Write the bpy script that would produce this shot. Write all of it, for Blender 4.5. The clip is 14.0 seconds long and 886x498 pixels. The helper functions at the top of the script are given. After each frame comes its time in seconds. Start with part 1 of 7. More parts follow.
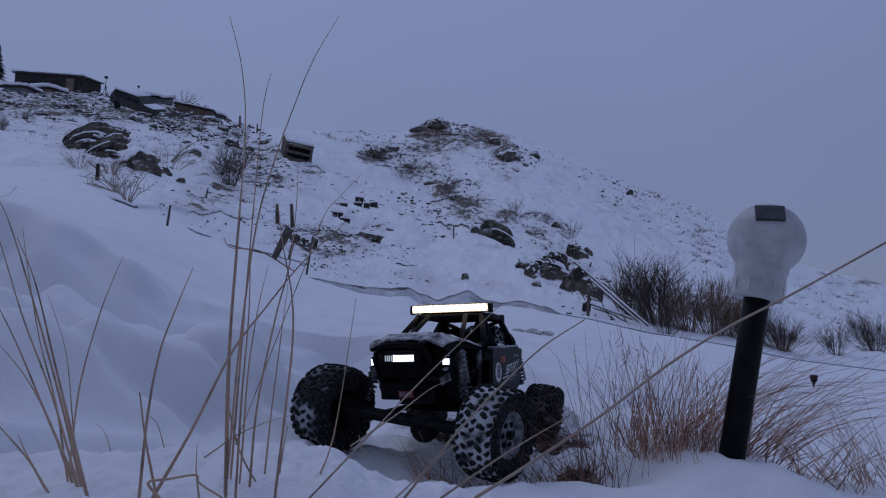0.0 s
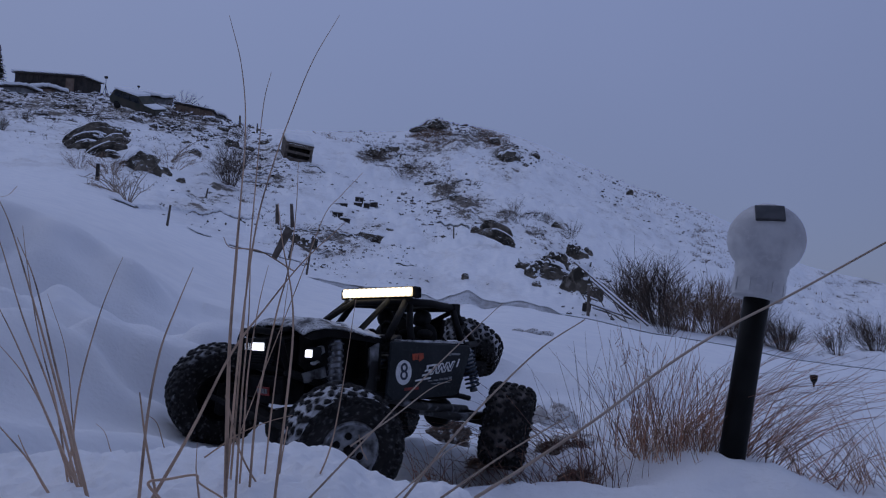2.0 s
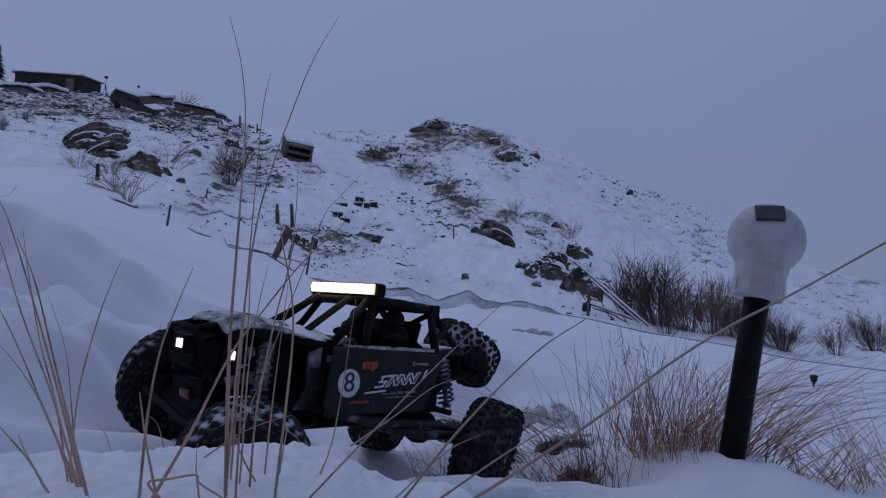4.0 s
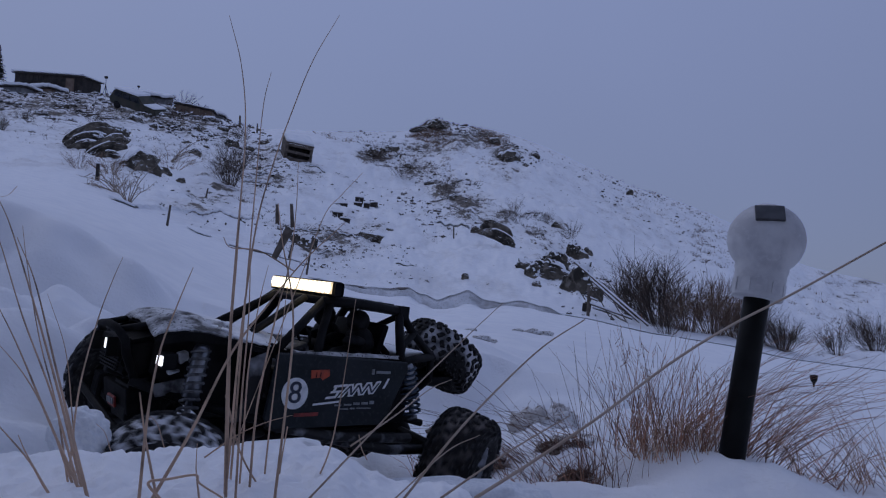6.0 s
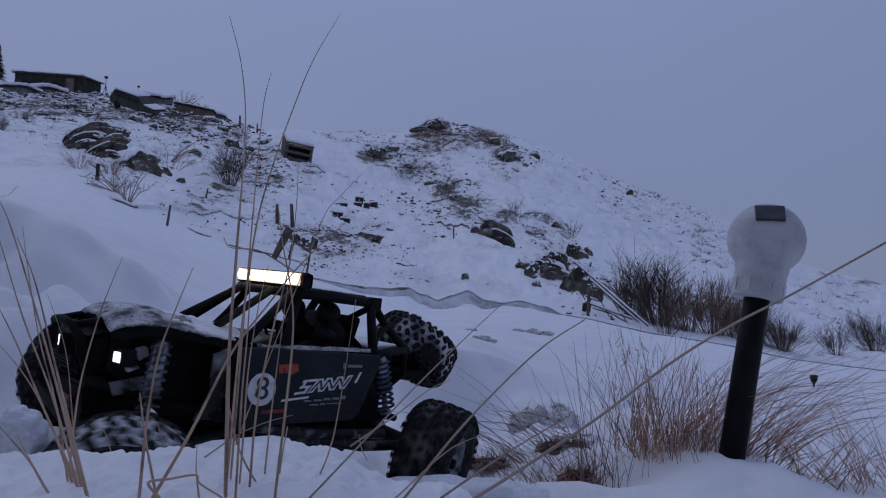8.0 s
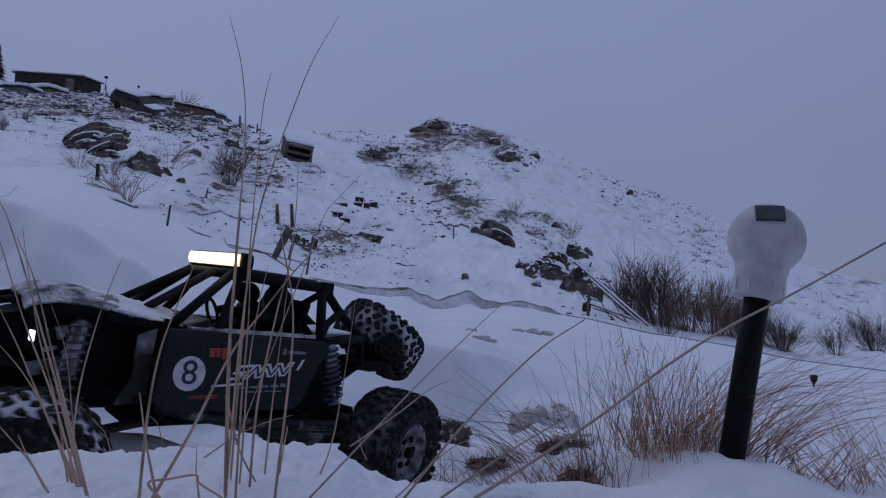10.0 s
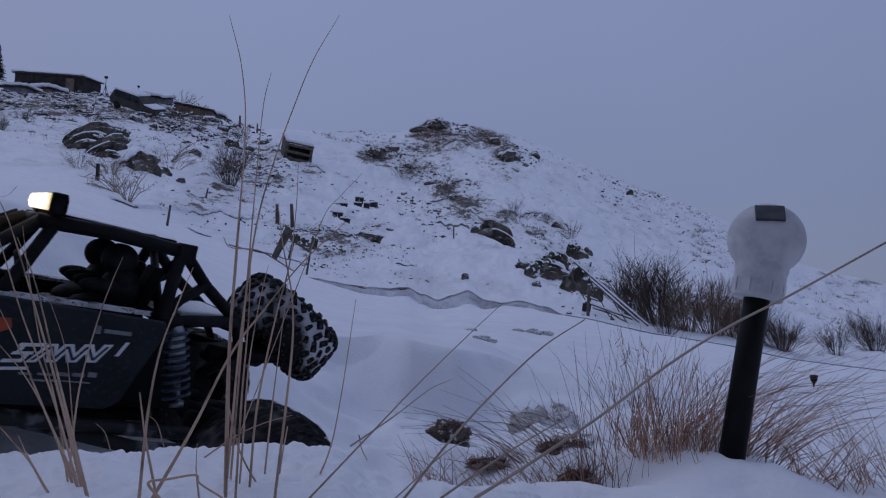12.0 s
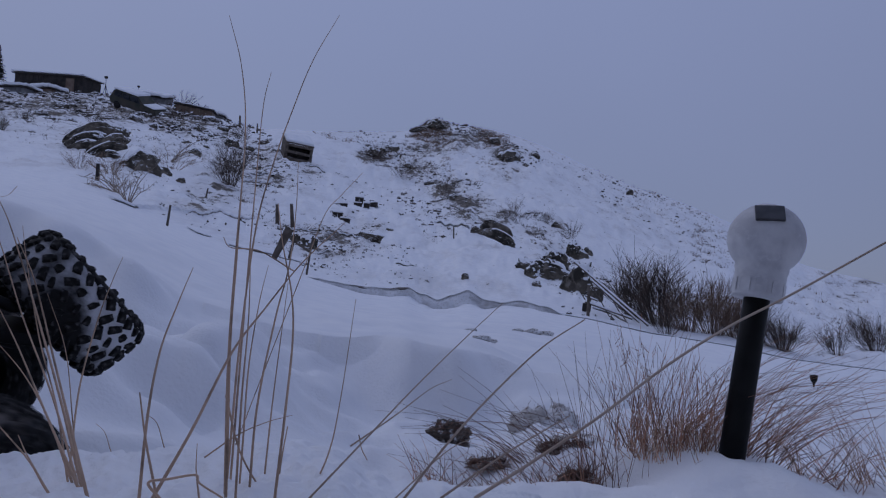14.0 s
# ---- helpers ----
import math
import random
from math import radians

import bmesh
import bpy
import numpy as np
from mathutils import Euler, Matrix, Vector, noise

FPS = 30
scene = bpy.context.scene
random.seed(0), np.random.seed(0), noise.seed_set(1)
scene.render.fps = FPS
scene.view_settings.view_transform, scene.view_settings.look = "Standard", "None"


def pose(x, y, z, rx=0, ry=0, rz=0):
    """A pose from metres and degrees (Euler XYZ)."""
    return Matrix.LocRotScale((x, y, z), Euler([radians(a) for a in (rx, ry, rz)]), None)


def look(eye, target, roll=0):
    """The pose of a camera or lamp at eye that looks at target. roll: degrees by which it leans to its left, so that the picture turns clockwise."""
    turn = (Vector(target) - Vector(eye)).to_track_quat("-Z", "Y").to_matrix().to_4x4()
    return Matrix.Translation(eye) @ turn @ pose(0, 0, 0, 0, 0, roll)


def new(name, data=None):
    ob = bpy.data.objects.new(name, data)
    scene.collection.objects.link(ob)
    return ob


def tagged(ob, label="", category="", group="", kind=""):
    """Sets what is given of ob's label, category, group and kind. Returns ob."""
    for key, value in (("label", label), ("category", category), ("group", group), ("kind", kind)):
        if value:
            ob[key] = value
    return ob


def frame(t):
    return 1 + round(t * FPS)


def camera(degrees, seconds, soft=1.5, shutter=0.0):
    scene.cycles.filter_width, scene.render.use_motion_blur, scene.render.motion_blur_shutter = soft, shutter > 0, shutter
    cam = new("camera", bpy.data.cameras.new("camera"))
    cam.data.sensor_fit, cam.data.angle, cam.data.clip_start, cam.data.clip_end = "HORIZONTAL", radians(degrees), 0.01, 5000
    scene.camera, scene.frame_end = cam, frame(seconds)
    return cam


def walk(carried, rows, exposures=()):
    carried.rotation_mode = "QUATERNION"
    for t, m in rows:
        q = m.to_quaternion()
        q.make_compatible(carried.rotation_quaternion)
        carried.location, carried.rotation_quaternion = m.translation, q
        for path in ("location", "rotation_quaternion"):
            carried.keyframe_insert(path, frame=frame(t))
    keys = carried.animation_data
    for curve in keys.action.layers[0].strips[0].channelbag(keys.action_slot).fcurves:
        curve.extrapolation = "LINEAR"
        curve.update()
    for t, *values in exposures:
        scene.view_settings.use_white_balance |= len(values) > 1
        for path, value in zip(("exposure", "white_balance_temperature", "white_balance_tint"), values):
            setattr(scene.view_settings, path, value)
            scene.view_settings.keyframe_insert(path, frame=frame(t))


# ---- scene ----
# camera: a small tripod standing in the snow
EYE = 0.17
cam = camera(64.2, 14.0, soft=1.15, shutter=0.32)
walk(cam, [(0, pose(0, 0, EYE, 97.5, 0, 0)), (14, pose(0, 0, EYE, 97.5, 0, 0))],
     exposures=[(0, -2.11, 6430, 10), (3, -2.08, 6480, 10), (6.5, -2.035, 6570, 10), (11, -2.00, 6710, 10), (14, -1.99, 6800, 10)])

# overcast winter dusk: a closed blue-grey cloud layer over a low sun
world = bpy.data.worlds.new("dusk")
scene.world = world
world.use_nodes = True
wn, wl = world.node_tree.nodes, world.node_tree.links
wn.clear()
w_out = wn.new("ShaderNodeOutputWorld")
w_sky = wn.new("ShaderNodeTexSky")
w_sky.sky_type, w_sky.sun_disc = "NISHITA", False
w_sky.sun_elevation, w_sky.sun_rotation = radians(50), radians(-54)
w_back = wn.new("ShaderNodeBackground")
w_back.inputs["Strength"].default_value = 0.05
wl.new(w_sky.outputs["Color"], w_back.inputs["Color"])
w_coord = wn.new("ShaderNodeTexCoord")
w_sep = wn.new("ShaderNodeSeparateXYZ")
wl.new(w_coord.outputs["Generated"], w_sep.inputs[0])
w_ramp = wn.new("ShaderNodeValToRGB")
w_ramp.color_ramp.elements[0].position, w_ramp.color_ramp.elements[0].color = 0.0, (0.518, 0.618, 1.085, 1)
w_ramp.color_ramp.elements[1].position, w_ramp.color_ramp.elements[1].color = 0.9, (0.93, 1.155, 2.05, 1)
wl.new(w_sep.outputs["Z"], w_ramp.inputs[0])
w_cloud = wn.new("ShaderNodeTexNoise")
w_cloud.inputs["Scale"].default_value, w_cloud.inputs["Detail"].default_value = 1.3, 3
wl.new(w_coord.outputs["Generated"], w_cloud.inputs["Vector"])
w_mul = wn.new("ShaderNodeMapRange")
w_mul.inputs["To Min"].default_value, w_mul.inputs["To Max"].default_value = 0.9, 1.1
wl.new(w_cloud.outputs["Fac"], w_mul.inputs["Value"])
w_over = wn.new("ShaderNodeBackground")
wl.new(w_ramp.outputs["Color"], w_over.inputs["Color"])
wl.new(w_mul.outputs["Result"], w_over.inputs["Strength"])
w_add = wn.new("ShaderNodeAddShader")
wl.new(w_back.outputs[0], w_add.inputs[0])
wl.new(w_over.outputs[0], w_add.inputs[1])
wl.new(w_add.outputs[0], w_out.inputs["Surface"])

sun = new("sun", bpy.data.lights.new("sun", "SUN"))
sun.data.energy, sun.data.angle, sun.data.color = 1.0, radians(60), (0.94, 0.95, 1.0)
sun.matrix_world = look((-5.2, 4.8, 7.5), (0, 1, 0))


# ---- materials ----
def material(name, base, rough=0.7, metal=0.0, second=None, scale=20.0, detail=5.0, low=0.4, high=0.6, bump=0.0,
             bump_scale=None, emit=None, power=0.0, island=0.0, spec=0.5, fine=None, fine_scale=150.0):
    """A procedural surface: two tones mixed by noise, a finer third tone, relief by noise."""
    m = bpy.data.materials.new(name)
    m.use_nodes = True
    n, l = m.node_tree.nodes, m.node_tree.links
    b = n["Principled BSDF"]
    b.inputs["Roughness"].default_value, b.inputs["Metallic"].default_value = rough, metal
    b.inputs["Specular IOR Level"].default_value = spec
    b.inputs["Base Color"].default_value = (*base, 1)
    co = n.new("ShaderNodeTexCoord")
    if second is not None:
        t = n.new("ShaderNodeTexNoise")
        t.inputs["Scale"].default_value, t.inputs["Detail"].default_value = scale, detail
        l.new(co.outputs["Object"], t.inputs["Vector"])
        r = n.new("ShaderNodeMapRange")
        r.inputs["From Min"].default_value, r.inputs["From Max"].default_value = low, high
        l.new(t.outputs["Fac"], r.inputs["Value"])
        x = n.new("ShaderNodeMix")
        x.data_type = "RGBA"
        x.inputs["A"].default_value, x.inputs["B"].default_value = (*base, 1), (*second, 1)
        l.new(r.outputs["Result"], x.inputs["Factor"])
        last = x.outputs["Result"]
        if fine is not None:
            t2 = n.new("ShaderNodeTexNoise")
            t2.inputs["Scale"].default_value, t2.inputs["Detail"].default_value = fine_scale, 4
            l.new(co.outputs["Object"], t2.inputs["Vector"])
            r2 = n.new("ShaderNodeMapRange")
            r2.inputs["From Min"].default_value, r2.inputs["From Max"].default_value = 0.55, 0.68
            l.new(t2.outputs["Fac"], r2.inputs["Value"])
            x2 = n.new("ShaderNodeMix")
            x2.data_type = "RGBA"
            l.new(last, x2.inputs["A"])
            x2.inputs["B"].default_value = (*fine, 1)
            l.new(r2.outputs["Result"], x2.inputs["Factor"])
            last = x2.outputs["Result"]
        if island:
            g = n.new("ShaderNodeNewGeometry")
            h = n.new("ShaderNodeMapRange")
            h.inputs["To Min"].default_value, h.inputs["To Max"].default_value = 1 - island, 1 + island
            l.new(g.outputs["Random Per Island"], h.inputs["Value"])
            v = n.new("ShaderNodeVectorMath")
            v.operation = "SCALE"
            l.new(last, v.inputs[0])
            l.new(h.outputs["Result"], v.inputs["Scale"])
            last = v.outputs["Vector"]
        l.new(last, b.inputs["Base Color"])
    if bump:
        t3 = n.new("ShaderNodeTexNoise")
        t3.inputs["Scale"].default_value, t3.inputs["Detail"].default_value = bump_scale or scale * 3, 6
        l.new(co.outputs["Object"], t3.inputs["Vector"])
        bp = n.new("ShaderNodeBump")
        bp.inputs["Strength"].default_value, bp.inputs["Distance"].default_value = bump, 1.0 / (bump_scale or scale * 3)
        l.new(t3.outputs["Fac"], bp.inputs["Height"])
        l.new(bp.outputs["Normal"], b.inputs["Normal"])
    if emit is not None:
        b.inputs["Emission Color"].default_value, b.inputs["Emission Strength"].default_value = (*emit, 1), power
    return m




def snow_dusted(m, low=0.30, high=0.62, scale=5.0, amount=1.3, colour=(0.82, 0.83, 0.86)):
    """Snow that has settled on the upward faces of a rough thing, in broken patches."""
    n, l = m.node_tree.nodes, m.node_tree.links
    b = n["Principled BSDF"]
    under = b.inputs["Base Color"].links[0].from_socket
    g = n.new("ShaderNodeNewGeometry")
    sep = n.new("ShaderNodeSeparateXYZ")
    l.new(g.outputs["Normal"], sep.inputs[0])
    t = n.new("ShaderNodeTexNoise")
    t.inputs["Scale"].default_value, t.inputs["Detail"].default_value, t.inputs["Roughness"].default_value = scale, 6, 0.65
    l.new(g.outputs["Position"], t.inputs["Vector"])
    k = n.new("ShaderNodeMath")
    k.operation = "MULTIPLY_ADD"
    l.new(t.outputs["Fac"], k.inputs[0])
    k.inputs[1].default_value, k.inputs[2].default_value = amount, -0.5 * amount
    a = n.new("ShaderNodeMath")
    l.new(sep.outputs["Z"], a.inputs[0])
    l.new(k.outputs[0], a.inputs[1])
    r = n.new("ShaderNodeMapRange")
    r.inputs["From Min"].default_value, r.inputs["From Max"].default_value = low, high
    l.new(a.outputs[0], r.inputs["Value"])
    x = n.new("ShaderNodeMix")
    x.data_type = "RGBA"
    l.new(r.outputs["Result"], x.inputs["Factor"])
    l.new(under, x.inputs["A"])
    x.inputs["B"].default_value = (*colour, 1)
    l.new(x.outputs["Result"], b.inputs["Base Color"])
    return m


def snow_ground():
    """Snow; past the yard dead grass and soil prick through it in patches."""
    m = material("snow", (0.86, 0.87, 0.89), 0.75, second=(0.78, 0.80, 0.84), scale=9, low=0.35, high=0.7, bump=0.35, bump_scale=160, spec=0.25)
    n, l = m.node_tree.nodes, m.node_tree.links
    b = n["Principled BSDF"]
    snow = b.inputs["Base Color"].links[0].from_socket
    co = n.new("ShaderNodeTexCoord")

    def noise_mask(scale, detail, low, high):
        t = n.new("ShaderNodeTexNoise")
        t.inputs["Scale"].default_value, t.inputs["Detail"].default_value, t.inputs["Roughness"].default_value = scale, detail, 0.7
        l.new(co.outputs["Object"], t.inputs["Vector"])
        r = n.new("ShaderNodeMapRange")
        r.inputs["From Min"].default_value, r.inputs["From Max"].default_value = low, high
        l.new(t.outputs["Fac"], r.inputs["Value"])
        return r.outputs["Result"]

    # on the hill stone and soil stand out of the snow in ragged patches, drawn out down the slope
    down = n.new("ShaderNodeMapping")
    down.inputs["Scale"].default_value = (1.0, 0.15, 1.0)
    l.new(co.outputs["Object"], down.inputs["Vector"])

    def ragged(scale, rough):
        t = n.new("ShaderNodeTexNoise")
        t.inputs["Scale"].default_value, t.inputs["Detail"].default_value, t.inputs["Roughness"].default_value = scale, 9, rough
        l.new(down.outputs["Vector"], t.inputs["Vector"])
        return t.outputs["Fac"]

    def maths(kind, first, second):
        x = n.new("ShaderNodeMath")
        x.operation = kind
        for k, v in enumerate((first, second)):
            if isinstance(v, float):
                x.inputs[k].default_value = v
            else:
                l.new(v, x.inputs[k])
        return x.outputs[0]

    def between(value, low, high):
        r = n.new("ShaderNodeMapRange")
        r.inputs["From Min"].default_value, r.inputs["From Max"].default_value = low, high
        l.new(value, r.inputs["Value"])
        return r.outputs["Result"]

    def blend(factor, under, over):
        x = n.new("ShaderNodeMix")
        x.data_type = "RGBA"
        l.new(factor, x.inputs["Factor"])
        for k, v in (("A", under), ("B", over)):
            if isinstance(v, tuple):
                x.inputs[k].default_value = (*v, 1)
            else:
                l.new(v, x.inputs[k])
        return x.outputs["Result"]

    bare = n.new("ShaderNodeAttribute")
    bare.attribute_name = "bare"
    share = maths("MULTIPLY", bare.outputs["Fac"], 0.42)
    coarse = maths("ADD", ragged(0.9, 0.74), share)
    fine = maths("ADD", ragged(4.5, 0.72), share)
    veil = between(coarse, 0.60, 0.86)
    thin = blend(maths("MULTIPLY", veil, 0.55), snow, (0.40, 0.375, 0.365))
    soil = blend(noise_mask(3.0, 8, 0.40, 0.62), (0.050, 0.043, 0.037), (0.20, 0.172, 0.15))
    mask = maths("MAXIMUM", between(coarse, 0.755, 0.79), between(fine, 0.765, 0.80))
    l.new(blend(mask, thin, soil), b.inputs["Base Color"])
    return m


M_SNOW = snow_ground()
M_CAP = material("snow_cap", (0.84, 0.86, 0.88), 0.75, second=(0.74, 0.77, 0.81), scale=300, bump=0.5, bump_scale=700, spec=0.25)
M_CRUST = material("hood_snow", (0.60, 0.615, 0.64), 0.7, second=(0.05, 0.05, 0.054), scale=62, detail=8, low=0.42, high=0.66, bump=0.5, bump_scale=600, fine=(0.016, 0.016, 0.018), fine_scale=420)
M_RUBBER = material("rubber", (0.009, 0.009, 0.010), 0.8, second=(0.020, 0.019, 0.019), scale=90, bump=0.3, bump_scale=500, spec=0.2, fine=(0.09, 0.09, 0.095), fine_scale=210)
M_PACKED = material("packed_snow", (0.014, 0.014, 0.015), 0.75, second=(0.60, 0.61, 0.65), scale=17, detail=7, low=0.47, high=0.60, bump=0.5, bump_scale=260, spec=0.3)
M_SNOWY = material("tread_snow", (0.05, 0.05, 0.052), 0.75, second=(0.56, 0.575, 0.61), scale=42, low=0.37, high=0.51, bump=0.5, bump_scale=260, spec=0.3)
M_SLUSH = material("tread_slush", (0.018, 0.018, 0.019), 0.75, second=(0.40, 0.415, 0.44), scale=32, low=0.44, high=0.60, bump=0.5, bump_scale=260, spec=0.3)
M_MUD = material("packed_slush", (0.014, 0.012, 0.011), 0.8, second=(0.16, 0.14, 0.132), scale=50, low=0.44, high=0.66, bump=0.5, bump_scale=260, spec=0.3)
M_RIM = material("rim", (0.035, 0.035, 0.037), 0.6, second=(0.30, 0.315, 0.34), scale=95, low=0.36, high=0.62, bump=0.3, bump_scale=300)
M_PANEL = material("panel", (0.010, 0.014, 0.017), 0.55, spec=0.2, second=(0.017, 0.022, 0.027), scale=35, fine=(0.026, 0.030, 0.035), fine_scale=260, bump=0.06, bump_scale=300)
M_BLACK = material("black_plastic", (0.006, 0.006, 0.007), 0.65, second=(0.013, 0.013, 0.014), scale=60, spec=0.12, bump=0.15, bump_scale=400)
M_DIRTY = material("snowy_black", (0.012, 0.012, 0.013), 0.6, second=(0.26, 0.27, 0.30), scale=48, detail=8, low=0.54, high=0.70, bump=0.3, bump_scale=350)
M_SMEAR = material("snow_smear", (0.010, 0.010, 0.011), 0.65, second=(0.34, 0.35, 0.38), scale=36, detail=8, low=0.44, high=0.66, bump=0.3, bump_scale=300)
M_WHITE = material("decal_white", (0.72, 0.73, 0.75), 0.5, second=(0.52, 0.54, 0.56), scale=150, low=0.45, high=0.7)
M_NAVY = material("decal_navy", (0.010, 0.018, 0.045), 0.5, second=(0.016, 0.024, 0.05), scale=150)
M_INK = material("dull_black", (0.005, 0.005, 0.006), 0.75, spec=0.08, second=(0.010, 0.010, 0.011), scale=70)
M_ORANGE = material("decal_orange", (0.42, 0.055, 0.015), 0.5, second=(0.26, 0.035, 0.012), scale=130)
M_RED = material("decal_red", (0.26, 0.02, 0.015), 0.5, second=(0.13, 0.012, 0.01), scale=130)
M_GREY = material("decal_grey", (0.20, 0.22, 0.24), 0.5, second=(0.13, 0.14, 0.15), scale=150)
M_STEEL = material("steel", (0.25, 0.26, 0.28), 0.35, 0.9, second=(0.16, 0.17, 0.19), scale=90)
M_COIL = material("coil_grey", (0.06, 0.062, 0.066), 0.5, 0.2, second=(0.17, 0.175, 0.185), scale=90)
M_SPRING = material("spring_blue", (0.016, 0.032, 0.058), 0.5, 0.2, second=(0.03, 0.052, 0.08), scale=120)
M_FIGURE = material("figure", (0.006, 0.006, 0.007), 0.7, spec=0.2, second=(0.020, 0.020, 0.022), scale=80, bump=0.2, bump_scale=300)
M_LED = material("led_warm", (0.8, 0.75, 0.6), 0.3, emit=(1.0, 0.74, 0.40), power=4.0)
M_LEDCELL = material("led_cell", (0.8, 0.75, 0.6), 0.3, emit=(1.0, 0.86, 0.60), power=11.0)
M_LAMP = material("lamp_cool", (0.8, 0.8, 0.85), 0.3, emit=(0.88, 0.90, 1.0), power=8.0)
M_LAMPDIM = material("lamp_dim", (0.5, 0.5, 0.55), 0.3, emit=(0.75, 0.8, 1.0), power=2.0)


# ---- building helpers ----
def part(name, bm, mat, parent=None, label="", smooth=False):
    """Links a bmesh as one mesh object under a thing or a part."""
    me = bpy.data.meshes.new(name)
    if smooth:
        for f in bm.faces:
            f.smooth = True
    bm.to_mesh(me)
    bm.free()
    for m in (mat if isinstance(mat, (list, tuple)) else [mat]):
        me.materials.append(m)
    ob = new(name, me)
    if parent is not None:
        ob.parent = parent
    return tagged(ob, label)


def add_box(bm, c, size, rot=(0, 0, 0), bevel=0.0, taper=1.0):
    m = pose(*c, *rot)
    made = bmesh.ops.create_cube(bm, size=1.0)["verts"]
    for v in made:
        k = taper if v.co.z > 0 else 1.0
        v.co = m @ Vector((v.co.x * size[0] * k, v.co.y * size[1] * k, v.co.z * size[2]))
    if bevel:
        es = list({e for v in made for e in v.link_edges})
        bmesh.ops.bevel(bm, geom=es, offset=bevel, segments=2, affect="EDGES", profile=0.6)
    return bm


def add_tube(bm, points, r, seg=8, r_end=None, cap=True):
    """A round bar through the points; the radius runs from r to r_end."""
    pts = [Vector(p) for p in points]
    rings, n = [], len(pts)
    side = None
    for i, p in enumerate(pts):
        d = (pts[min(i + 1, n - 1)] - pts[max(i - 1, 0)]).normalized()
        if side is None:
            side = d.orthogonal().normalized()
        side = (side - d * side.dot(d)).normalized()
        up = d.cross(side)
        k = r if r_end is None else r + (r_end - r) * i / (n - 1)
        rings.append([bm.verts.new(p + (side * math.cos(2 * math.pi * j / seg) + up * math.sin(2 * math.pi * j / seg)) * k) for j in range(seg)])
    for a, b in zip(rings, rings[1:]):
        for j in range(seg):
            bm.faces.new((a[j], a[(j + 1) % seg], b[(j + 1) % seg], b[j]))
    if cap and n > 1:
        bm.faces.new(rings[0][::-1])
        bm.faces.new(rings[-1])
    return bm


def add_lathe(bm, profile, seg=32, axis="Z", mat=0):
    """A turned body: profile of (radius, height) round the axis."""
    rings = []
    for r, h in profile:
        ring = []
        for j in range(seg):
            a = 2 * math.pi * j / seg
            c, s = r * math.cos(a), r * math.sin(a)
            ring.append(bm.verts.new((c, s, h) if axis == "Z" else (c, h, -s) if axis == "Y" else (h, c, s)))
        rings.append(ring)
    for a, b in zip(rings, rings[1:]):
        for j in range(seg):
            f = bm.faces.new((a[j], a[(j + 1) % seg], b[(j + 1) % seg], b[j]))
            f.material_index = mat
    if profile[0][0] > 1e-6:
        bm.faces.new(rings[0][::-1]).material_index = mat
    if profile[-1][0] > 1e-6:
        bm.faces.new(rings[-1]).material_index = mat
    return bm


def add_prism(bm, outline, y0, y1):
    """A plate with the outline (x, z), between y0 and y1."""
    a = [bm.verts.new((x, y0, z)) for x, z in outline]
    b = [bm.verts.new((x, y1, z)) for x, z in outline]
    n = len(outline)
    bm.faces.new(a)
    bm.faces.new(b[::-1])
    for i in range(n):
        bm.faces.new((a[i], b[i], b[(i + 1) % n], a[(i + 1) % n]))
    bmesh.ops.recalc_face_normals(bm, faces=bm.faces)
    return bm


def smoothstep(a, b, x):
    t = min(1.0, max(0.0, (x - a) / (b - a)))
    return t * t * (3 - 2 * t)


def table(xs, ys, soft=9):
    """A smooth curve through (xs, ys) as a function."""
    grid = np.linspace(-1.0, 1.0, 401)
    k = np.ones(soft) / soft
    vals = np.interp(grid, xs, ys)
    vals = np.convolve(np.pad(vals, soft // 2, mode="edge"), k, mode="valid")
    vals = vals.tolist()

    def at(a):
        q = (min(0.999, max(-1.0, a)) + 1.0) * 200.0
        i = int(q)
        return vals[i] + (vals[i + 1] - vals[i]) * (q - i)
    return at


# ---- ground: a snowy yard, its edge eight metres off, and the hill behind ----
EDGE = 8.0
ridge_rise = table([-0.82, -0.65, -0.59, -0.53, -0.40, -0.28, -0.185, -0.05, 0.02, 0.063, 0.11, 0.161, 0.258, 0.339, 0.41, 0.50, 0.57, 0.63, 0.8],
                   [0.428, 0.383, 0.374, 0.368, 0.346, 0.312, 0.306, 0.306, 0.316, 0.310, 0.298, 0.278, 0.229, 0.202, 0.172, 0.112, 0.094, 0.084, 0.068], 11)
edge_rise = table([-0.81, -0.64, -0.56, -0.484, -0.44, -0.31, -0.196, -0.115, -0.055, -0.030, -0.007, 0.037, 0.061, 0.085, 0.10, 0.204, 0.291, 0.40, 0.48, 0.62, 0.8],
                  [0.29, 0.238, 0.227, 0.206, 0.188, 0.135, 0.092, 0.068, 0.062, 0.050, 0.045, 0.051, 0.044, 0.049, 0.050, 0.032, 0.012, -0.005, -0.023, -0.041, -0.058], 5)
ridge_far = table([-0.6, -0.3, -0.2, -0.08, 0.0, 0.4, 0.52, 0.65], [66, 66, 72, 102, 110, 110, 135, 160])
terrace = table([-0.9, -0.65, -0.5, -0.35, -0.2, -0.05, 0.05, 0.12, 0.2, 0.35, 0.6], [0.62, 0.50, 0.40, 0.265, 0.195, 0.175, 0.15, 0.105, 0.08, 0.035, -0.02])
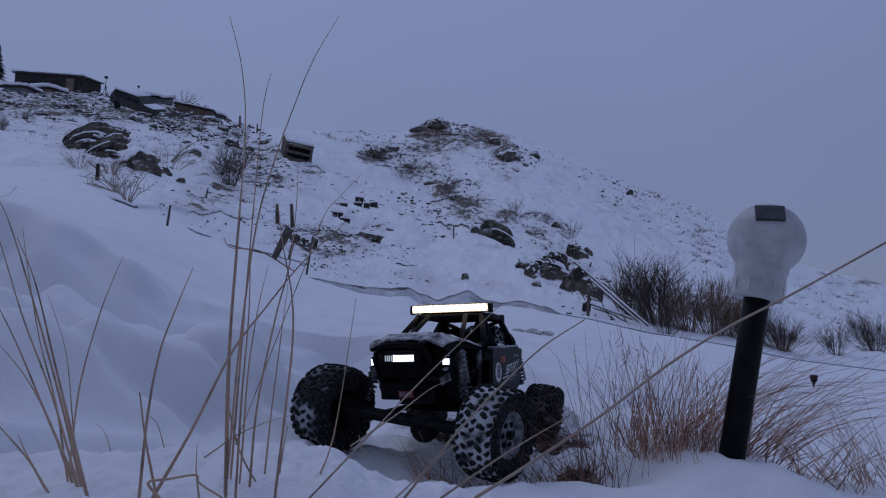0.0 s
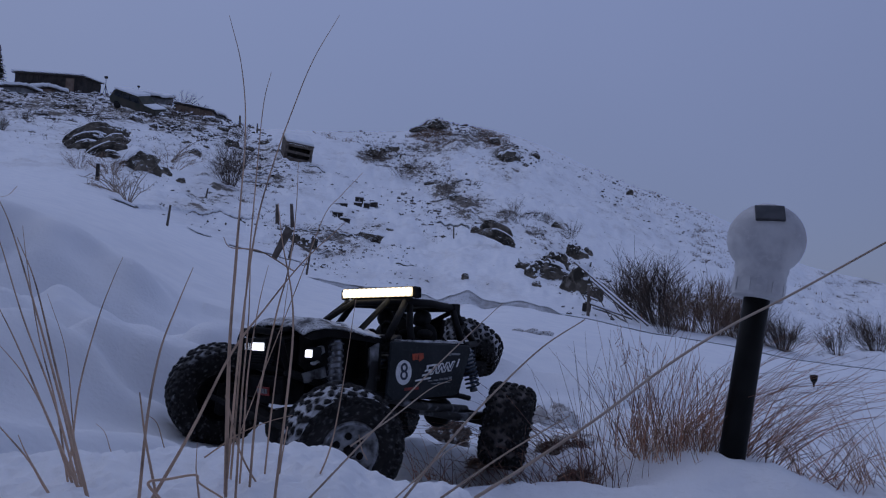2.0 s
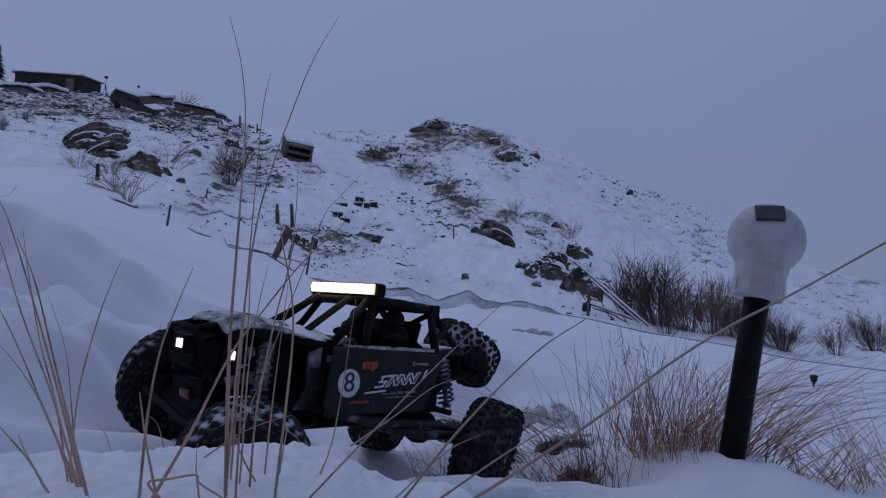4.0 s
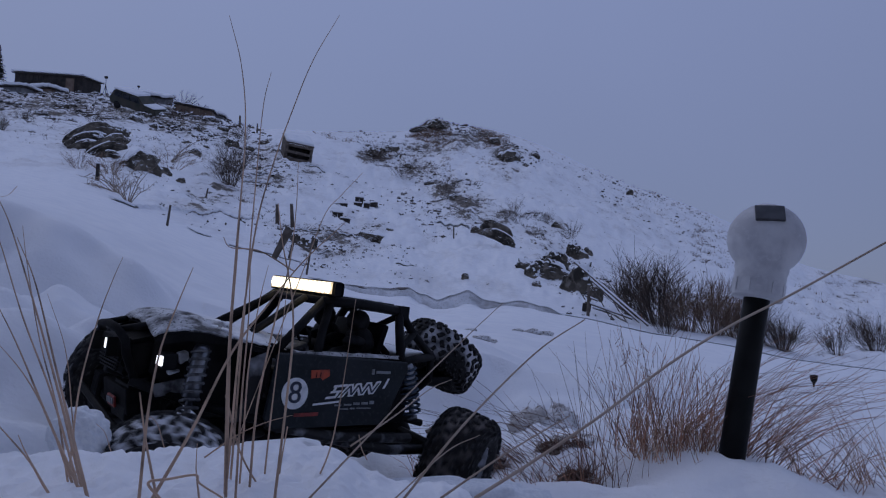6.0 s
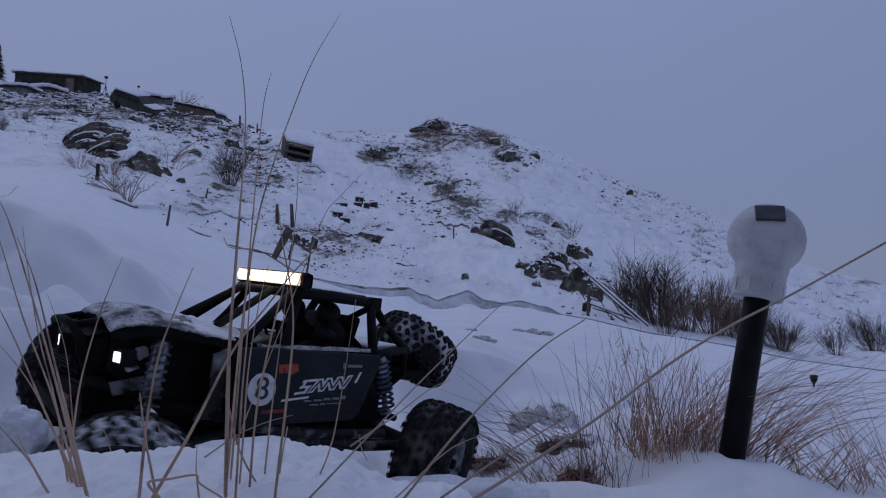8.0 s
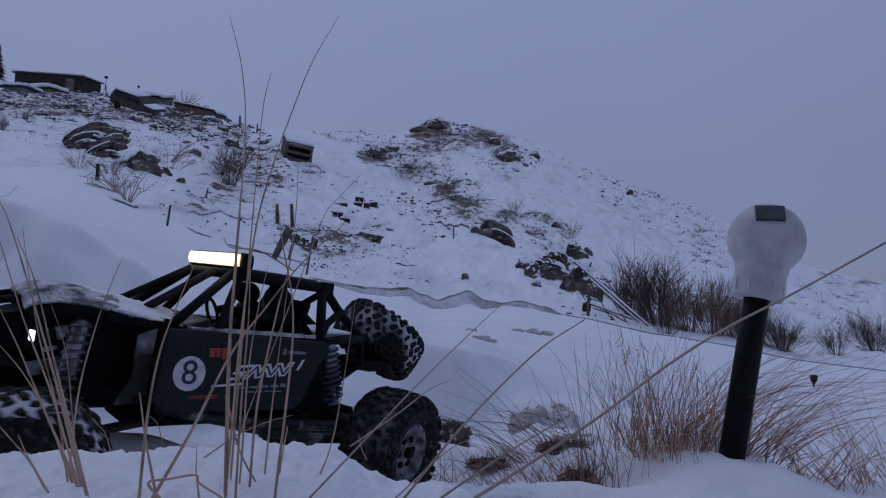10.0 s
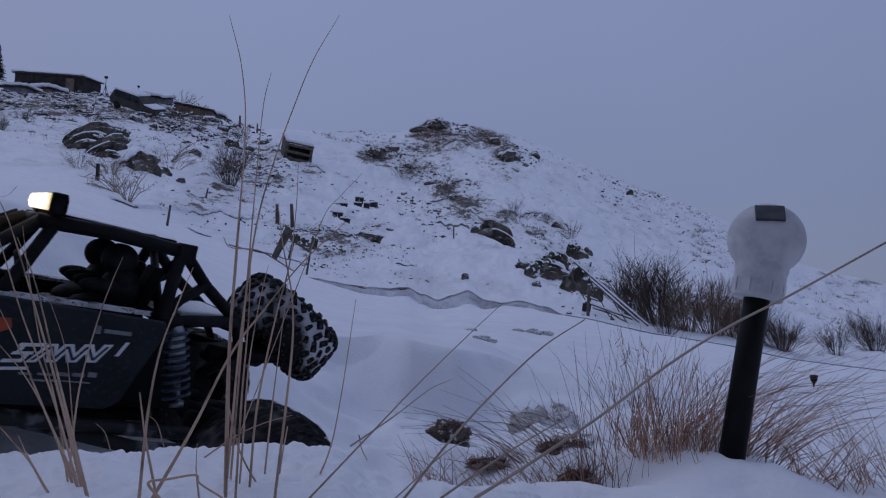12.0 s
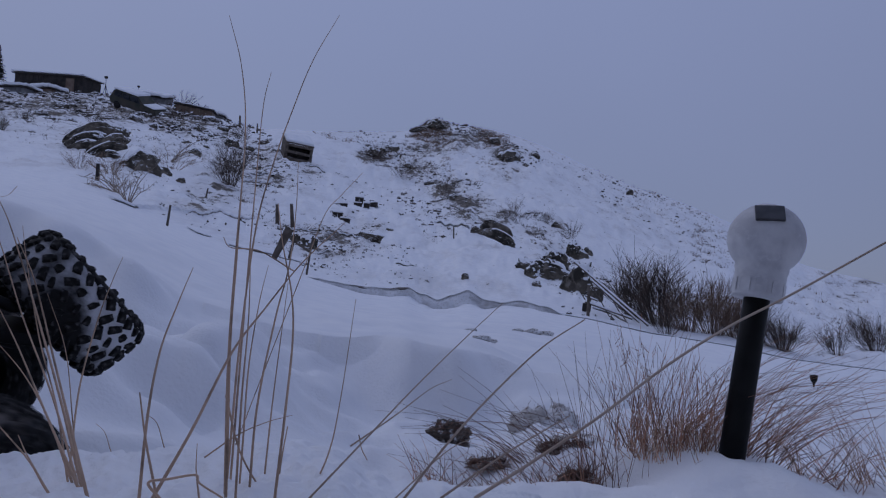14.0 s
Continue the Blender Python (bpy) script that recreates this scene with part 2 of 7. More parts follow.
fore_rise = table([-0.8, -0.5, -0.24, -0.18, -0.151, -0.135, -0.104, -0.07, -0.034, 0.1, 0.3, 0.8],
                  [-0.158, -0.152, -0.145, -0.144, -0.140, -0.147, -0.168, -0.184, -0.197, -0.204, -0.200, -0.20], 5)
fore_run = table([-0.8, -0.16, -0.05, 0.05, 0.2, 0.8], [0.08, 0.07, 0.12, 0.30, 0.55, 0.6])


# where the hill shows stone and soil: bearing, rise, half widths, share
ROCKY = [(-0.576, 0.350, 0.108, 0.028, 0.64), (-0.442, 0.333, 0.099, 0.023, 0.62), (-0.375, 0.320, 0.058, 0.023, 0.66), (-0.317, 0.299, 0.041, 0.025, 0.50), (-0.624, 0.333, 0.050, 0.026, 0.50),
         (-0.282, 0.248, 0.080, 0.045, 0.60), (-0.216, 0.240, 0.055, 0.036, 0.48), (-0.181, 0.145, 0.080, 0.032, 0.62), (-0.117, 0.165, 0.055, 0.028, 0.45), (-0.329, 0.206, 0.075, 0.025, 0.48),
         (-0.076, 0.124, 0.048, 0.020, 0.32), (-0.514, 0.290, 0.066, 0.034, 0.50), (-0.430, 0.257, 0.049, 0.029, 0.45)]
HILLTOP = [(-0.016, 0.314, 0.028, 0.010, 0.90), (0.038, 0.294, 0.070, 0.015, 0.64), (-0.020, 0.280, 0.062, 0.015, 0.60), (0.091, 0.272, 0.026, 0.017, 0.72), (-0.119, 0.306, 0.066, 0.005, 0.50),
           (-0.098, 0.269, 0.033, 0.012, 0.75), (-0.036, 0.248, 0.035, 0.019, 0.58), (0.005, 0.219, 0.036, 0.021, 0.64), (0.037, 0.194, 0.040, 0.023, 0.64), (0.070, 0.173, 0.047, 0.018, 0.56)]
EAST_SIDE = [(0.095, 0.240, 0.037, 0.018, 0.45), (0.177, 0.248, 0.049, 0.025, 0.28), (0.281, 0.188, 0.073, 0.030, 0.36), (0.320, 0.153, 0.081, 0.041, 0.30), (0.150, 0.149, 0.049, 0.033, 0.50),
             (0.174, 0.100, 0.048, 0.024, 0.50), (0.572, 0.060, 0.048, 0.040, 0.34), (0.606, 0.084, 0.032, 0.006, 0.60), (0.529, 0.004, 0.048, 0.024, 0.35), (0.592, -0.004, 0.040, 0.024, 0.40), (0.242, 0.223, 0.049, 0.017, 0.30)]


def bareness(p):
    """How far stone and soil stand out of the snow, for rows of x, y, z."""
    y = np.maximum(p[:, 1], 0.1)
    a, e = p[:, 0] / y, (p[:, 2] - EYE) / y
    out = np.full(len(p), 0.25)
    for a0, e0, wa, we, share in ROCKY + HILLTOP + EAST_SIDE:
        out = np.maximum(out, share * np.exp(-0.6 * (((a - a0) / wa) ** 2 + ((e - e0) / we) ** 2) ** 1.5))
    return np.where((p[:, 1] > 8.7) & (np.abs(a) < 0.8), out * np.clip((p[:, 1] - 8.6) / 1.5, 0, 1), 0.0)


def lumps(x, y, s, seed=0.0):
    return noise.noise(Vector((x * s + seed, y * s - seed, seed * 0.7)))


def ground(x, y):
    r = math.hypot(x, y)
    phi = math.atan2(x, y)
    if abs(phi) > 0.75:
        behind = smoothstep(0.9, 1.7, abs(phi))
        a, yy = math.copysign(math.tan(0.75), phi), r * math.cos(0.75)
    else:
        behind, a, yy = 0.0, x / max(y, 1e-6), y
    a = max(-0.93, min(0.93, a))
    # foreground drift, wheel track and the bank up to the terrace
    track = 0.34 * max(0.0, -x - 0.12) if yy < 3 else 0.0
    track = min(track, 0.35) + 0.006 * lumps(x, y, 9, 3.1)
    # heaped snow beyond the far wheels' line, with a hollow behind it
    beyond = -0.83 * (x + 0.37) + 0.56 * (yy - 0.673) - 0.045
    bank = smoothstep(-0.12, -0.34, x) * smoothstep(-0.05, 0.10, beyond)
    track += bank * (0.062 * smoothstep(-0.02, 0.18, beyond) * (1 - 0.6 * smoothstep(0.22, 0.46, beyond))
                     + 0.075 * (abs(lumps(x, y, 6.2, 2.2)) - 0.20) + 0.030 * lumps(x, y, 11, 5.5) + 0.012 * lumps(x, y, 24, 7.5))
    track += 0.030 * smoothstep(0.19, 0.32, x) * (1 - smoothstep(0.36, 0.50, x)) - 0.022 * smoothstep(0.38, 0.56, x) + 0.014 * (1 - smoothstep(0.78, 1.0, yy)) * smoothstep(-0.3, -0.1, x) * (1 - smoothstep(0.03, 0.22, x))
    # the rut of the near wheels
    off = 0.77 * (x - 0.06) - 0.63 * (y - 0.87)
    track -= 0.050 * smoothstep(0.075, 0.045, off) * smoothstep(-0.050, -0.022, off) * smoothstep(0.80, 0.68, y) * smoothstep(-0.02, -0.10, x)
    # and the ridge that is left under the belly
    track += 0.042 * math.exp(-((off + 0.085) / 0.045) ** 2) * smoothstep(0.72, 0.62, y) * smoothstep(-0.12, -0.20, x)
    churn = smoothstep(0.78, 0.95, yy) * (1 - smoothstep(1.5, 1.66, yy)) * (1 - smoothstep(0.35, 0.5, abs(x - 0.02)))
    track += churn * (0.075 * (0.30 - abs(lumps(x, y, 4.2, 1.3))) + 0.018 * lumps(x, y, 13, 4.1) + 0.006 * lumps(x, y, 30, 2.1))
    fore = EYE + 0.31 * fore_rise(a) + 0.003 * lumps(x, y, 5.5, 4.7) + 0.003 * lumps(x, y, 14, 1.7) + 0.0030 * lumps(x, y, 40, 5.2) + 0.0016 * lumps(x, y, 300, 8.2) + 0.0020 * lumps(x, y, 85, 6.2) + 0.0014 * lumps(x, y, 170, 3.2)
    start = 0.31 + 0.02 * lumps(x, y, 8, 9.1) + 0.012 * lumps(x, y, 45, 2.9)
    ramp = smoothstep(start, start + fore_run(a), yy)
    flat = smoothstep(-0.02, 0.12, a)
    ramp += (min(1.0, max(0.0, (yy - 0.25) / (0.50 + 0.10 * lumps(x, y, 6, 3.7) + 0.05 * lumps(x, y, 17, 1.9)))) - ramp) * flat
    near = track + (fore - track) * (1 - ramp)
    # the near drift on this side falls towards the tripod
    near += (-0.035 - near) * smoothstep(0.03, 0.16, a) * (1 - smoothstep(0.60, 0.86, yy))
    crumb = smoothstep(-0.10, 0.0, x) * smoothstep(0.62, 0.72, yy) * (1 - smoothstep(0.92, 1.02, yy))
    near += crumb * (0.010 * lumps(x, y, 13, 5.3) + 0.005 * lumps(x, y, 34, 2.7) + 0.0025 * lumps(x, y, 90, 4.4))
    z1 = terrace(a) + churn * (0.03 * lumps(x, y, 6.5, 3.3) + 0.012 * lumps(x, y, 17, 6.1)) + 0.02 * lumps(x, y, 3.0, 4.4) + 0.012 * lumps(x, y, 9.0, 2.4)
    foot = 1.40 + 0.13 * lumps(x, y, 3.1, 6.6) + 0.05 * lumps(x, y, 9, 1.6) - 0.10 * smoothstep(-0.25, -0.6, x)
    steep = 0.12 + 0.21 * smoothstep(0.02, 0.10, abs(a + 0.015)) - 0.13 * smoothstep(-0.34, -0.46, a)
    k = smoothstep(foot, foot + steep, yy)
    z = near + (z1 - near) * k
    if yy > 1.66:
        s1, s2 = (z1 - EYE) / 1.66, edge_rise(a)
        w = (1 / 1.66 - 1 / min(yy, EDGE)) / (1 / 1.66 - 1 / EDGE)
        z = EYE + min(yy, EDGE) * (s1 * (1 - w) + s2 * w)
        z += (0.016 * lumps(x, y, 1.3, 7.0) + 0.008 * lumps(x, y, 4.0, 8.0) + 0.004 * lumps(x, y, 11, 3.0)) * smoothstep(1.66, 3.0, yy) * (1 - 0.7 * smoothstep(6.5, 8, yy))
    if yy > EDGE:
        far, s2, s3 = ridge_far(a), edge_rise(a), ridge_rise(a)
        g = math.log(min(yy, far) / EDGE) / math.log(far / EDGE)
        z = EYE + min(yy, far) * (s2 + (s3 - s2) * g)
        fade = smoothstep(8.3, 12, yy) * (1 - smoothstep(0.72, 0.95, yy / far))
        q = 30.0 / yy
        z += yy * (0.0050 * lumps(x * q, math.log(yy) * 9, 0.9, 5.1) + 0.0048 * lumps(x * q, math.log(yy) * 9, 2.3, 6.1) + 0.0030 * lumps(x * q, math.log(yy) * 9, 5.5, 7.1)) * fade
        z += yy * (0.012 * lumps(x, y, 0.16, 1.1) + 0.005 * lumps(x, y, 0.5, 2.2) + 0.002 * lumps(x, y, 1.7, 3.3)) * fade
        z -= 0.10 * smoothstep(8.0, 8.25, yy) * (1 - smoothstep(8.3, 10.5, yy))
        z += 1.6 * math.exp(-((a + 0.012) / 0.022) ** 2 - ((yy / far - 0.98) / 0.06) ** 2)
        if yy > far:
            z -= 0.06 * (yy - far)
        z = max(z, -30.0)
    if behind:
        z += (0.1 - z) * behind
    return z


def build_ground():
    angles = []
    a = -math.pi
    while a < math.pi - 1e-6:
        angles.append(a)
        a += radians(0.16) if abs(a + radians(0.08)) < radians(36) else radians(4)
    radii = [0.06, 0.12]
    while radii[-1] < 3600:
        q = radii[-1]
        radii.append(q * (1.25 if q < 0.18 else 1.013 if q < 2.2 else 1.024 if q < 7.6 else 1.006 if q < 8.6 else 1.022 if q < 170 else 1.35))
    verts = [(0, 0, ground(0, 0.01))]
    n = len(angles)
    for q in radii:
        for an in angles:
            x, y = q * math.sin(an), q * math.cos(an)
            verts.append((x, y, ground(x, y)))
    faces = [(0, 1 + (j + 1) % n, 1 + j) for j in range(n)]
    for i in range(len(radii) - 1):
        o, p = 1 + i * n, 1 + (i + 1) * n
        for j in range(n):
            k = (j + 1) % n
            faces.append((o + j, o + k, p + k, p + j))
    me = bpy.data.meshes.new("ground")
    me.from_pydata(verts, [], faces)
    me.polygons.foreach_set("use_smooth", [True] * len(me.polygons))
    me.materials.append(M_SNOW)
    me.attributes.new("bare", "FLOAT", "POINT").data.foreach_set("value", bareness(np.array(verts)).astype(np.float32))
    tagged(new("ground", me), "deep fresh snow over a yard and a steep hillside", "ground", kind="structure")


build_ground()


# ---- the radio-controlled crawler: x forward, y to its left, z up from its axles ----
WHEEL_R, TYRE_W, TRACK, AXLE_F, AXLE_R = 0.059, 0.058, 0.110, 0.154, -0.145
car = tagged(new("toy_crawler"), "black radio-controlled rock crawler with lit lamps driving in snow", "toy car")


def tyre_mesh():
    """Carcass with packed snow in its grooves."""
    bm = bmesh.new()
    h = TYRE_W / 2
    prof = [(0.028, -h * 0.72), (0.036, -h * 0.98), (0.046, -h), (0.0530, -h * 0.88), (0.0558, -h * 0.5), (0.0564, 0), (0.0558, h * 0.5), (0.0530, h * 0.88), (0.046, h), (0.036, h * 0.98), (0.028, h * 0.72)]
    add_lathe(bm, prof, 44, "Y")
    bmesh.ops.delete(bm, geom=[f for f in bm.faces if len(f.verts) > 4], context="FACES_ONLY")
    for f in bm.faces:
        c = f.calc_center_median()
        f.material_index = 1 if math.hypot(c.x, c.z) > 0.051 else 0
        f.smooth = True
    return bm


def block_mesh(seed):
    """One worn rubber lug with a bent outline, its face looking along x."""
    rng = random.Random(seed)
    me = bpy.data.meshes.new("tread_block")
    sx, sy = 0.0084 * rng.uniform(0.8, 1.25), 0.0058 * rng.uniform(0.8, 1.25)
    ring = [(-0.5, -0.42), (0.05, -0.5), (0.5, -0.3), (0.5, 0.32), (0.0, 0.5), (-0.5, 0.4)]
    ring = [(qy * sx + rng.uniform(-0.0007, 0.0007), qz * sy + rng.uniform(-0.0007, 0.0007)) for qy, qz in ring]
    vs = []
    for lift, k in ((-0.0030, 1.12), (0.0006, 1.0), (0.0018, 0.74)):
        vs += [(lift, qy * k, qz * k) for qy, qz in ring]
    fs = [(12, 13, 14, 15, 16, 17)]
    for o in (0, 6):
        for i in range(6):
            fs.append((o + i, o + (i + 1) % 6, o + 6 + (i + 1) % 6, o + 6 + i))
    me.from_pydata(vs, [], fs)
    me.materials.append(M_RUBBER)
    return me


BLOCKS = [block_mesh(i) for i in range(8)]


def tread(wheel, seed):
    """Staggered, slanting rows of lugs round the tyre; the outer ones reach down over its shoulders."""
    rng = random.Random(seed)
    h, n = TYRE_W / 2, 28
    for row, (y, rad, lean, slant) in enumerate(((-h * 0.97, 0.0500, -56, 8), (-h * 0.76, 0.0549, -24, 36), (-h * 0.38, 0.0564, -4, -30), (0.0, 0.0568, 0, 28), (h * 0.38, 0.0564, 4, -30), (h * 0.76, 0.0549, 24, 36), (h * 0.97, 0.0500, 56, -8))):
        for i in range(n):
            a = 360 * (i + (0.5 if row % 2 else 0.0)) / n + rng.uniform(-2.5, 2.5)
            ob = new("tread_block", BLOCKS[rng.randrange(8)])
            ob.parent = wheel
            ob.matrix_basis = pose(0, 0, 0, 0, a, 0) @ pose(rad, y, 0, 0, 0, lean) @ pose(0, 0, 0, slant + rng.uniform(-16, 16), 0, 0)


def build_wheel(name, out, packed=None):
    """A wheel whose outer face looks along y * out."""
    w = new(name)
    w.parent = car
    part("tyre", tyre_mesh(), [M_RUBBER, packed or M_PACKED], w, "black knobbly tyre with snow packed in its tread")
    tread(w, 5 if out > 0 else 9)
    bm = bmesh.new()
    h = TYRE_W / 2
    add_lathe(bm, [(0.0296, h * 0.30), (0.0296, h * 0.55), (0.0300, h * 0.72), (0.0285, h * 0.80), (0.0262, h * 0.80), (0.0250, h * 0.64), (0.014, h * 0.54), (0.0095, h * 0.62), (0.0, h * 0.64)], 36, "Y")
    for v in bm.verts:
        v.co.y *= out
    bmesh.ops.recalc_face_normals(bm, faces=bm.faces)
    part("rim", bm, M_RIM, w, "grey rim dusted with snow", True)
    bm = bmesh.new()
    add_lathe(bm, [(0.0294, h * 0.30), (0.0294, -h * 0.72), (0.0270, -h * 0.72), (0.0255, -h * 0.2), (0.012, -h * 0.1), (0.0, -h * 0.1)], 36, "Y")
    for v in bm.verts:
        v.co.y *= out
    bmesh.ops.recalc_face_normals(bm, faces=bm.faces)
    part("rim_barrel", bm, M_BLACK, w, "black inner barrel of the rim", True)
    # black plugs stand in for the shade in the rim's six holes
    for i in range(6):
        a = math.pi * i / 3
        bm = bmesh.new()
        add_lathe(bm, [(0.0, h * 0.40), (0.0036, h * 0.40), (0.0036, h * 0.625), (0.0, h * 0.63)], 10, "Y")
        for v in bm.verts:
            v.co = Vector((v.co.x + 0.0135 * math.cos(a), v.co.y * out, v.co.z + 0.0135 * math.sin(a)))
        bmesh.ops.recalc_face_normals(bm, faces=bm.faces)
        part("dark_rim_plug", bm, M_INK, w)
    for i in range(12):
        a = math.pi * i / 6 + 0.2
        bm = bmesh.new()
        add_lathe(bm, [(0.0, h * 0.7), (0.0014, h * 0.7), (0.0014, h * 0.84), (0.0, h * 0.86)], 6, "Y")
        for v in bm.verts:
            v.co = Vector((v.co.x + 0.0275 * math.cos(a), v.co.y * out, v.co.z + 0.0275 * math.sin(a)))
        bmesh.ops.recalc_face_normals(bm, faces=bm.faces)
        part("bolt", bm, M_STEEL, w)
    bm = bmesh.new()
    add_lathe(bm, [(0.0, h * 0.5), (0.0058, h * 0.5), (0.0058, h * 0.78), (0.004, h * 0.84), (0.0, h * 0.84)], 6, "Y")
    for v in bm.verts:
        v.co.y *= out
    bmesh.ops.recalc_face_normals(bm, faces=bm.faces)
    part("hub_nut", bm, M_BLACK, w)
    return w


wheel_fl, wheel_fr = build_wheel("wheel", 1, M_SNOWY), build_wheel("wheel", -1, M_SLUSH)
wheel_rl, wheel_rr = build_wheel("wheel", 1, M_MUD), build_wheel("wheel", -1, M_MUD)
for w in (wheel_rl, wheel_rr):
    w.scale = (0.94, 0.94, 0.94)
spare = build_wheel("spare_wheel", 1)
spare.matrix_basis = pose(-0.201, -0.012, 0.087, 0, 0, 0) @ pose(0, 0, 0, 0, -33, 0) @ pose(0, 0, 0, 90, 0, 0) @ Matrix.Diagonal((0.87, 0.80, 0.87, 1))


def build_axle(name, front):
    bm = bmesh.new()
    add_tube(bm, [(0, -0.088, 0), (0, -0.05, 0), (0, 0.05, 0), (0, 0.088, 0)], 0.0085, 10)
    ax = part(name, bm, M_BLACK, car, "black beam axle")
    bm = bmesh.new()
    bmesh.ops.create_uvsphere(bm, u_segments=14, v_segments=8, radius=0.021)
    for v in bm.verts:
        v.co = Vector((v.co.x * 1.15, v.co.y * 0.9 + (0.026 if front else -0.018), v.co.z - 0.004))
    part("differential", bm, M_BLACK, ax, smooth=True)
    for s in (-1, 1):
        bm = bmesh.new()
        add_box(bm, (0, s * 0.083, 0), (0.026, 0.014, 0.036), bevel=0.003)
        part("hub_carrier", bm, M_BLACK, ax)
    if front:
        bm = bmesh.new()
        add_tube(bm, [(0.024, -0.083, 0.004), (0.028, 0, 0.004), (0.024, 0.083, 0.004)], 0.0035, 8)
        part("steering_rod", bm, M_BLACK, ax)
    return ax


axle_front, axle_rear = build_axle("front_axle", True), build_axle("rear_axle", False)


def letters(text, size, name, mat, parent, m, extrude=0.0004):
    """Raised writing in the built-in font."""
    cu = bpy.data.curves.new(name, "FONT")
    cu.body, cu.size, cu.extrude, cu.align_x, cu.align_y, cu.resolution_u = text, size, extrude, "CENTER", "CENTER", 6
    tmp = bpy.data.objects.new("tmp", cu)
    scene.collection.objects.link(tmp)
    bpy.context.view_layer.update()
    me = bpy.data.meshes.new_from_object(tmp.evaluated_get(bpy.context.evaluated_depsgraph_get()))
    bpy.data.objects.remove(tmp)
    bpy.data.curves.remove(cu)
    me.name = name
    me.materials.clear()
    me.materials.append(mat)
    ob = new(name, me)
    ob.parent = parent
    ob.matrix_basis = m
    return ob


def build_side(s):
    """The flat door panel of one side, with its markings."""
    out = [(0.062, 0.092), (0.040, 0.0925), (-0.078, 0.0895), (-0.080, 0.082), (-0.060, 0.034), (-0.052, 0.029), (0.058, 0.027), (0.068, 0.036)]
    bm = add_prism(bmesh.new(), out, s * 0.0845, s * 0.0885)
    bmesh.ops.bevel(bm, geom=bm.edges[:], offset=0.0012, segments=1, affect="EDGES")
    panel = part("side_panel", bm, M_PANEL, car, "dark slate door panel with racing markings")
    y = 0.0886

    def plate(name, outline, mat, up=0.0006, lab=""):
        b = add_prism(bmesh.new(), outline, s * y, s * (y + up))
        return part(name, b, mat, panel, lab)

    # race number on its disc
    ring = [(0.0418 + 0.0128 * math.cos(2 * math.pi * i / 28), 0.0578 + 0.0138 * math.sin(2 * math.pi * i / 28)) for i in range(28)]
    plate("number_disc", ring, M_WHITE, 0.0006, "white round number disc")
    letters("8", 0.027, "race_number", M_NAVY, panel, pose(0.0418, s * (y + 0.0008), 0.0578, 90, 0, 180 if s > 0 else 0))
    # maker's mark: slanted open strokes over a long underline, no lettering
    lx = -1 if s > 0 else 1

    def slant(x0, x1, z0, z1, lean=0.55):
        return [(x0 - lean * (z0 - 0.05), z0), (x1 - lean * (z0 - 0.05), z0), (x1 - lean * (z1 - 0.05), z1), (x0 - lean * (z1 - 0.05), z1)]

    rise = 0.105

    def mark(x0, x1, z0, z1):
        return [(x, z + (0.02 - x) * rise) for x, z in slant(x0, x1, z0, z1)]

    plate("logo_stroke", mark(0.0215, -0.005, 0.0475, 0.0493), M_WHITE)
    plate("logo_stroke", mark(0.012, 0.001, 0.0520, 0.0541), M_WHITE)
    plate("logo_stroke", mark(0.010, -0.001, 0.0568, 0.0586), M_WHITE)
    plate("logo_stroke", mark(0.010, -0.004, 0.0617, 0.0638), M_WHITE)
    plate("logo_stroke", mark(0.0085, 0.0060, 0.0586, 0.0617), M_WHITE)
    plate("logo_stroke", mark(0.0030, 0.0005, 0.0541, 0.0568), M_WHITE)
    x0 = -0.0030
    for i, dx in enumerate((0.0068, 0.0042, 0.0046, 0.0066, 0.0046, 0.0066, 0.0046)):
        up = i % 2 == 0
        za, zb = (0.0520, 0.0638) if up else (0.0638, 0.0520)
        o = [(x0 + 0.0011, za), (x0 - dx + 0.0011, zb), (x0 - dx - 0.0044, zb), (x0 - 0.0044, za)]
        plate("logo_stroke", [(x - 0.3 * (z - 0.0520), z + (0.02 - x) * rise) for x, z in o], M_WHITE, 0.0006 + 0.00003 * i)
        o = [(x0 - 0.0008, za + (0.0014 if up else -0.0014)), (x0 - dx - 0.0008, zb - (0.0014 if up else -0.0014)), (x0 - dx - 0.0026, zb - (0.0014 if up else -0.0014)), (x0 - 0.0026, za + (0.0014 if up else -0.0014))]
        plate("logo_core", [(x - 0.3 * (z - 0.0520), z + (0.02 - x) * rise) for x, z in o], M_NAVY, 0.0010 + 0.00003 * i)
        x0 -= dx
    plate("logo_stroke", mark(-0.0475, -0.0500, 0.0560, 0.0650), M_WHITE)
    # orange badge above, red strip below, small grey sponsor bars
    plate("orange_badge", [(0.0285, 0.0785), (0.0100, 0.0797), (0.0090, 0.0738), (0.0160, 0.0700), (0.0180, 0.0722), (0.0275, 0.0712)], M_ORANGE, lab="orange badge")
    plate("badge_slit", [(0.0232, 0.0768), (0.0224, 0.0768), (0.0224, 0.0722), (0.0232, 0.0722)], M_INK, 0.0008)
    plate("badge_slit", [(0.0190, 0.0768), (0.0182, 0.0768), (0.0182, 0.0730), (0.0190, 0.0730)], M_INK, 0.0008)
    plate("red_strip", [(0.040, 0.0405), (0.016, 0.0415), (0.016, 0.0383), (0.040, 0.0375)], M_RED)
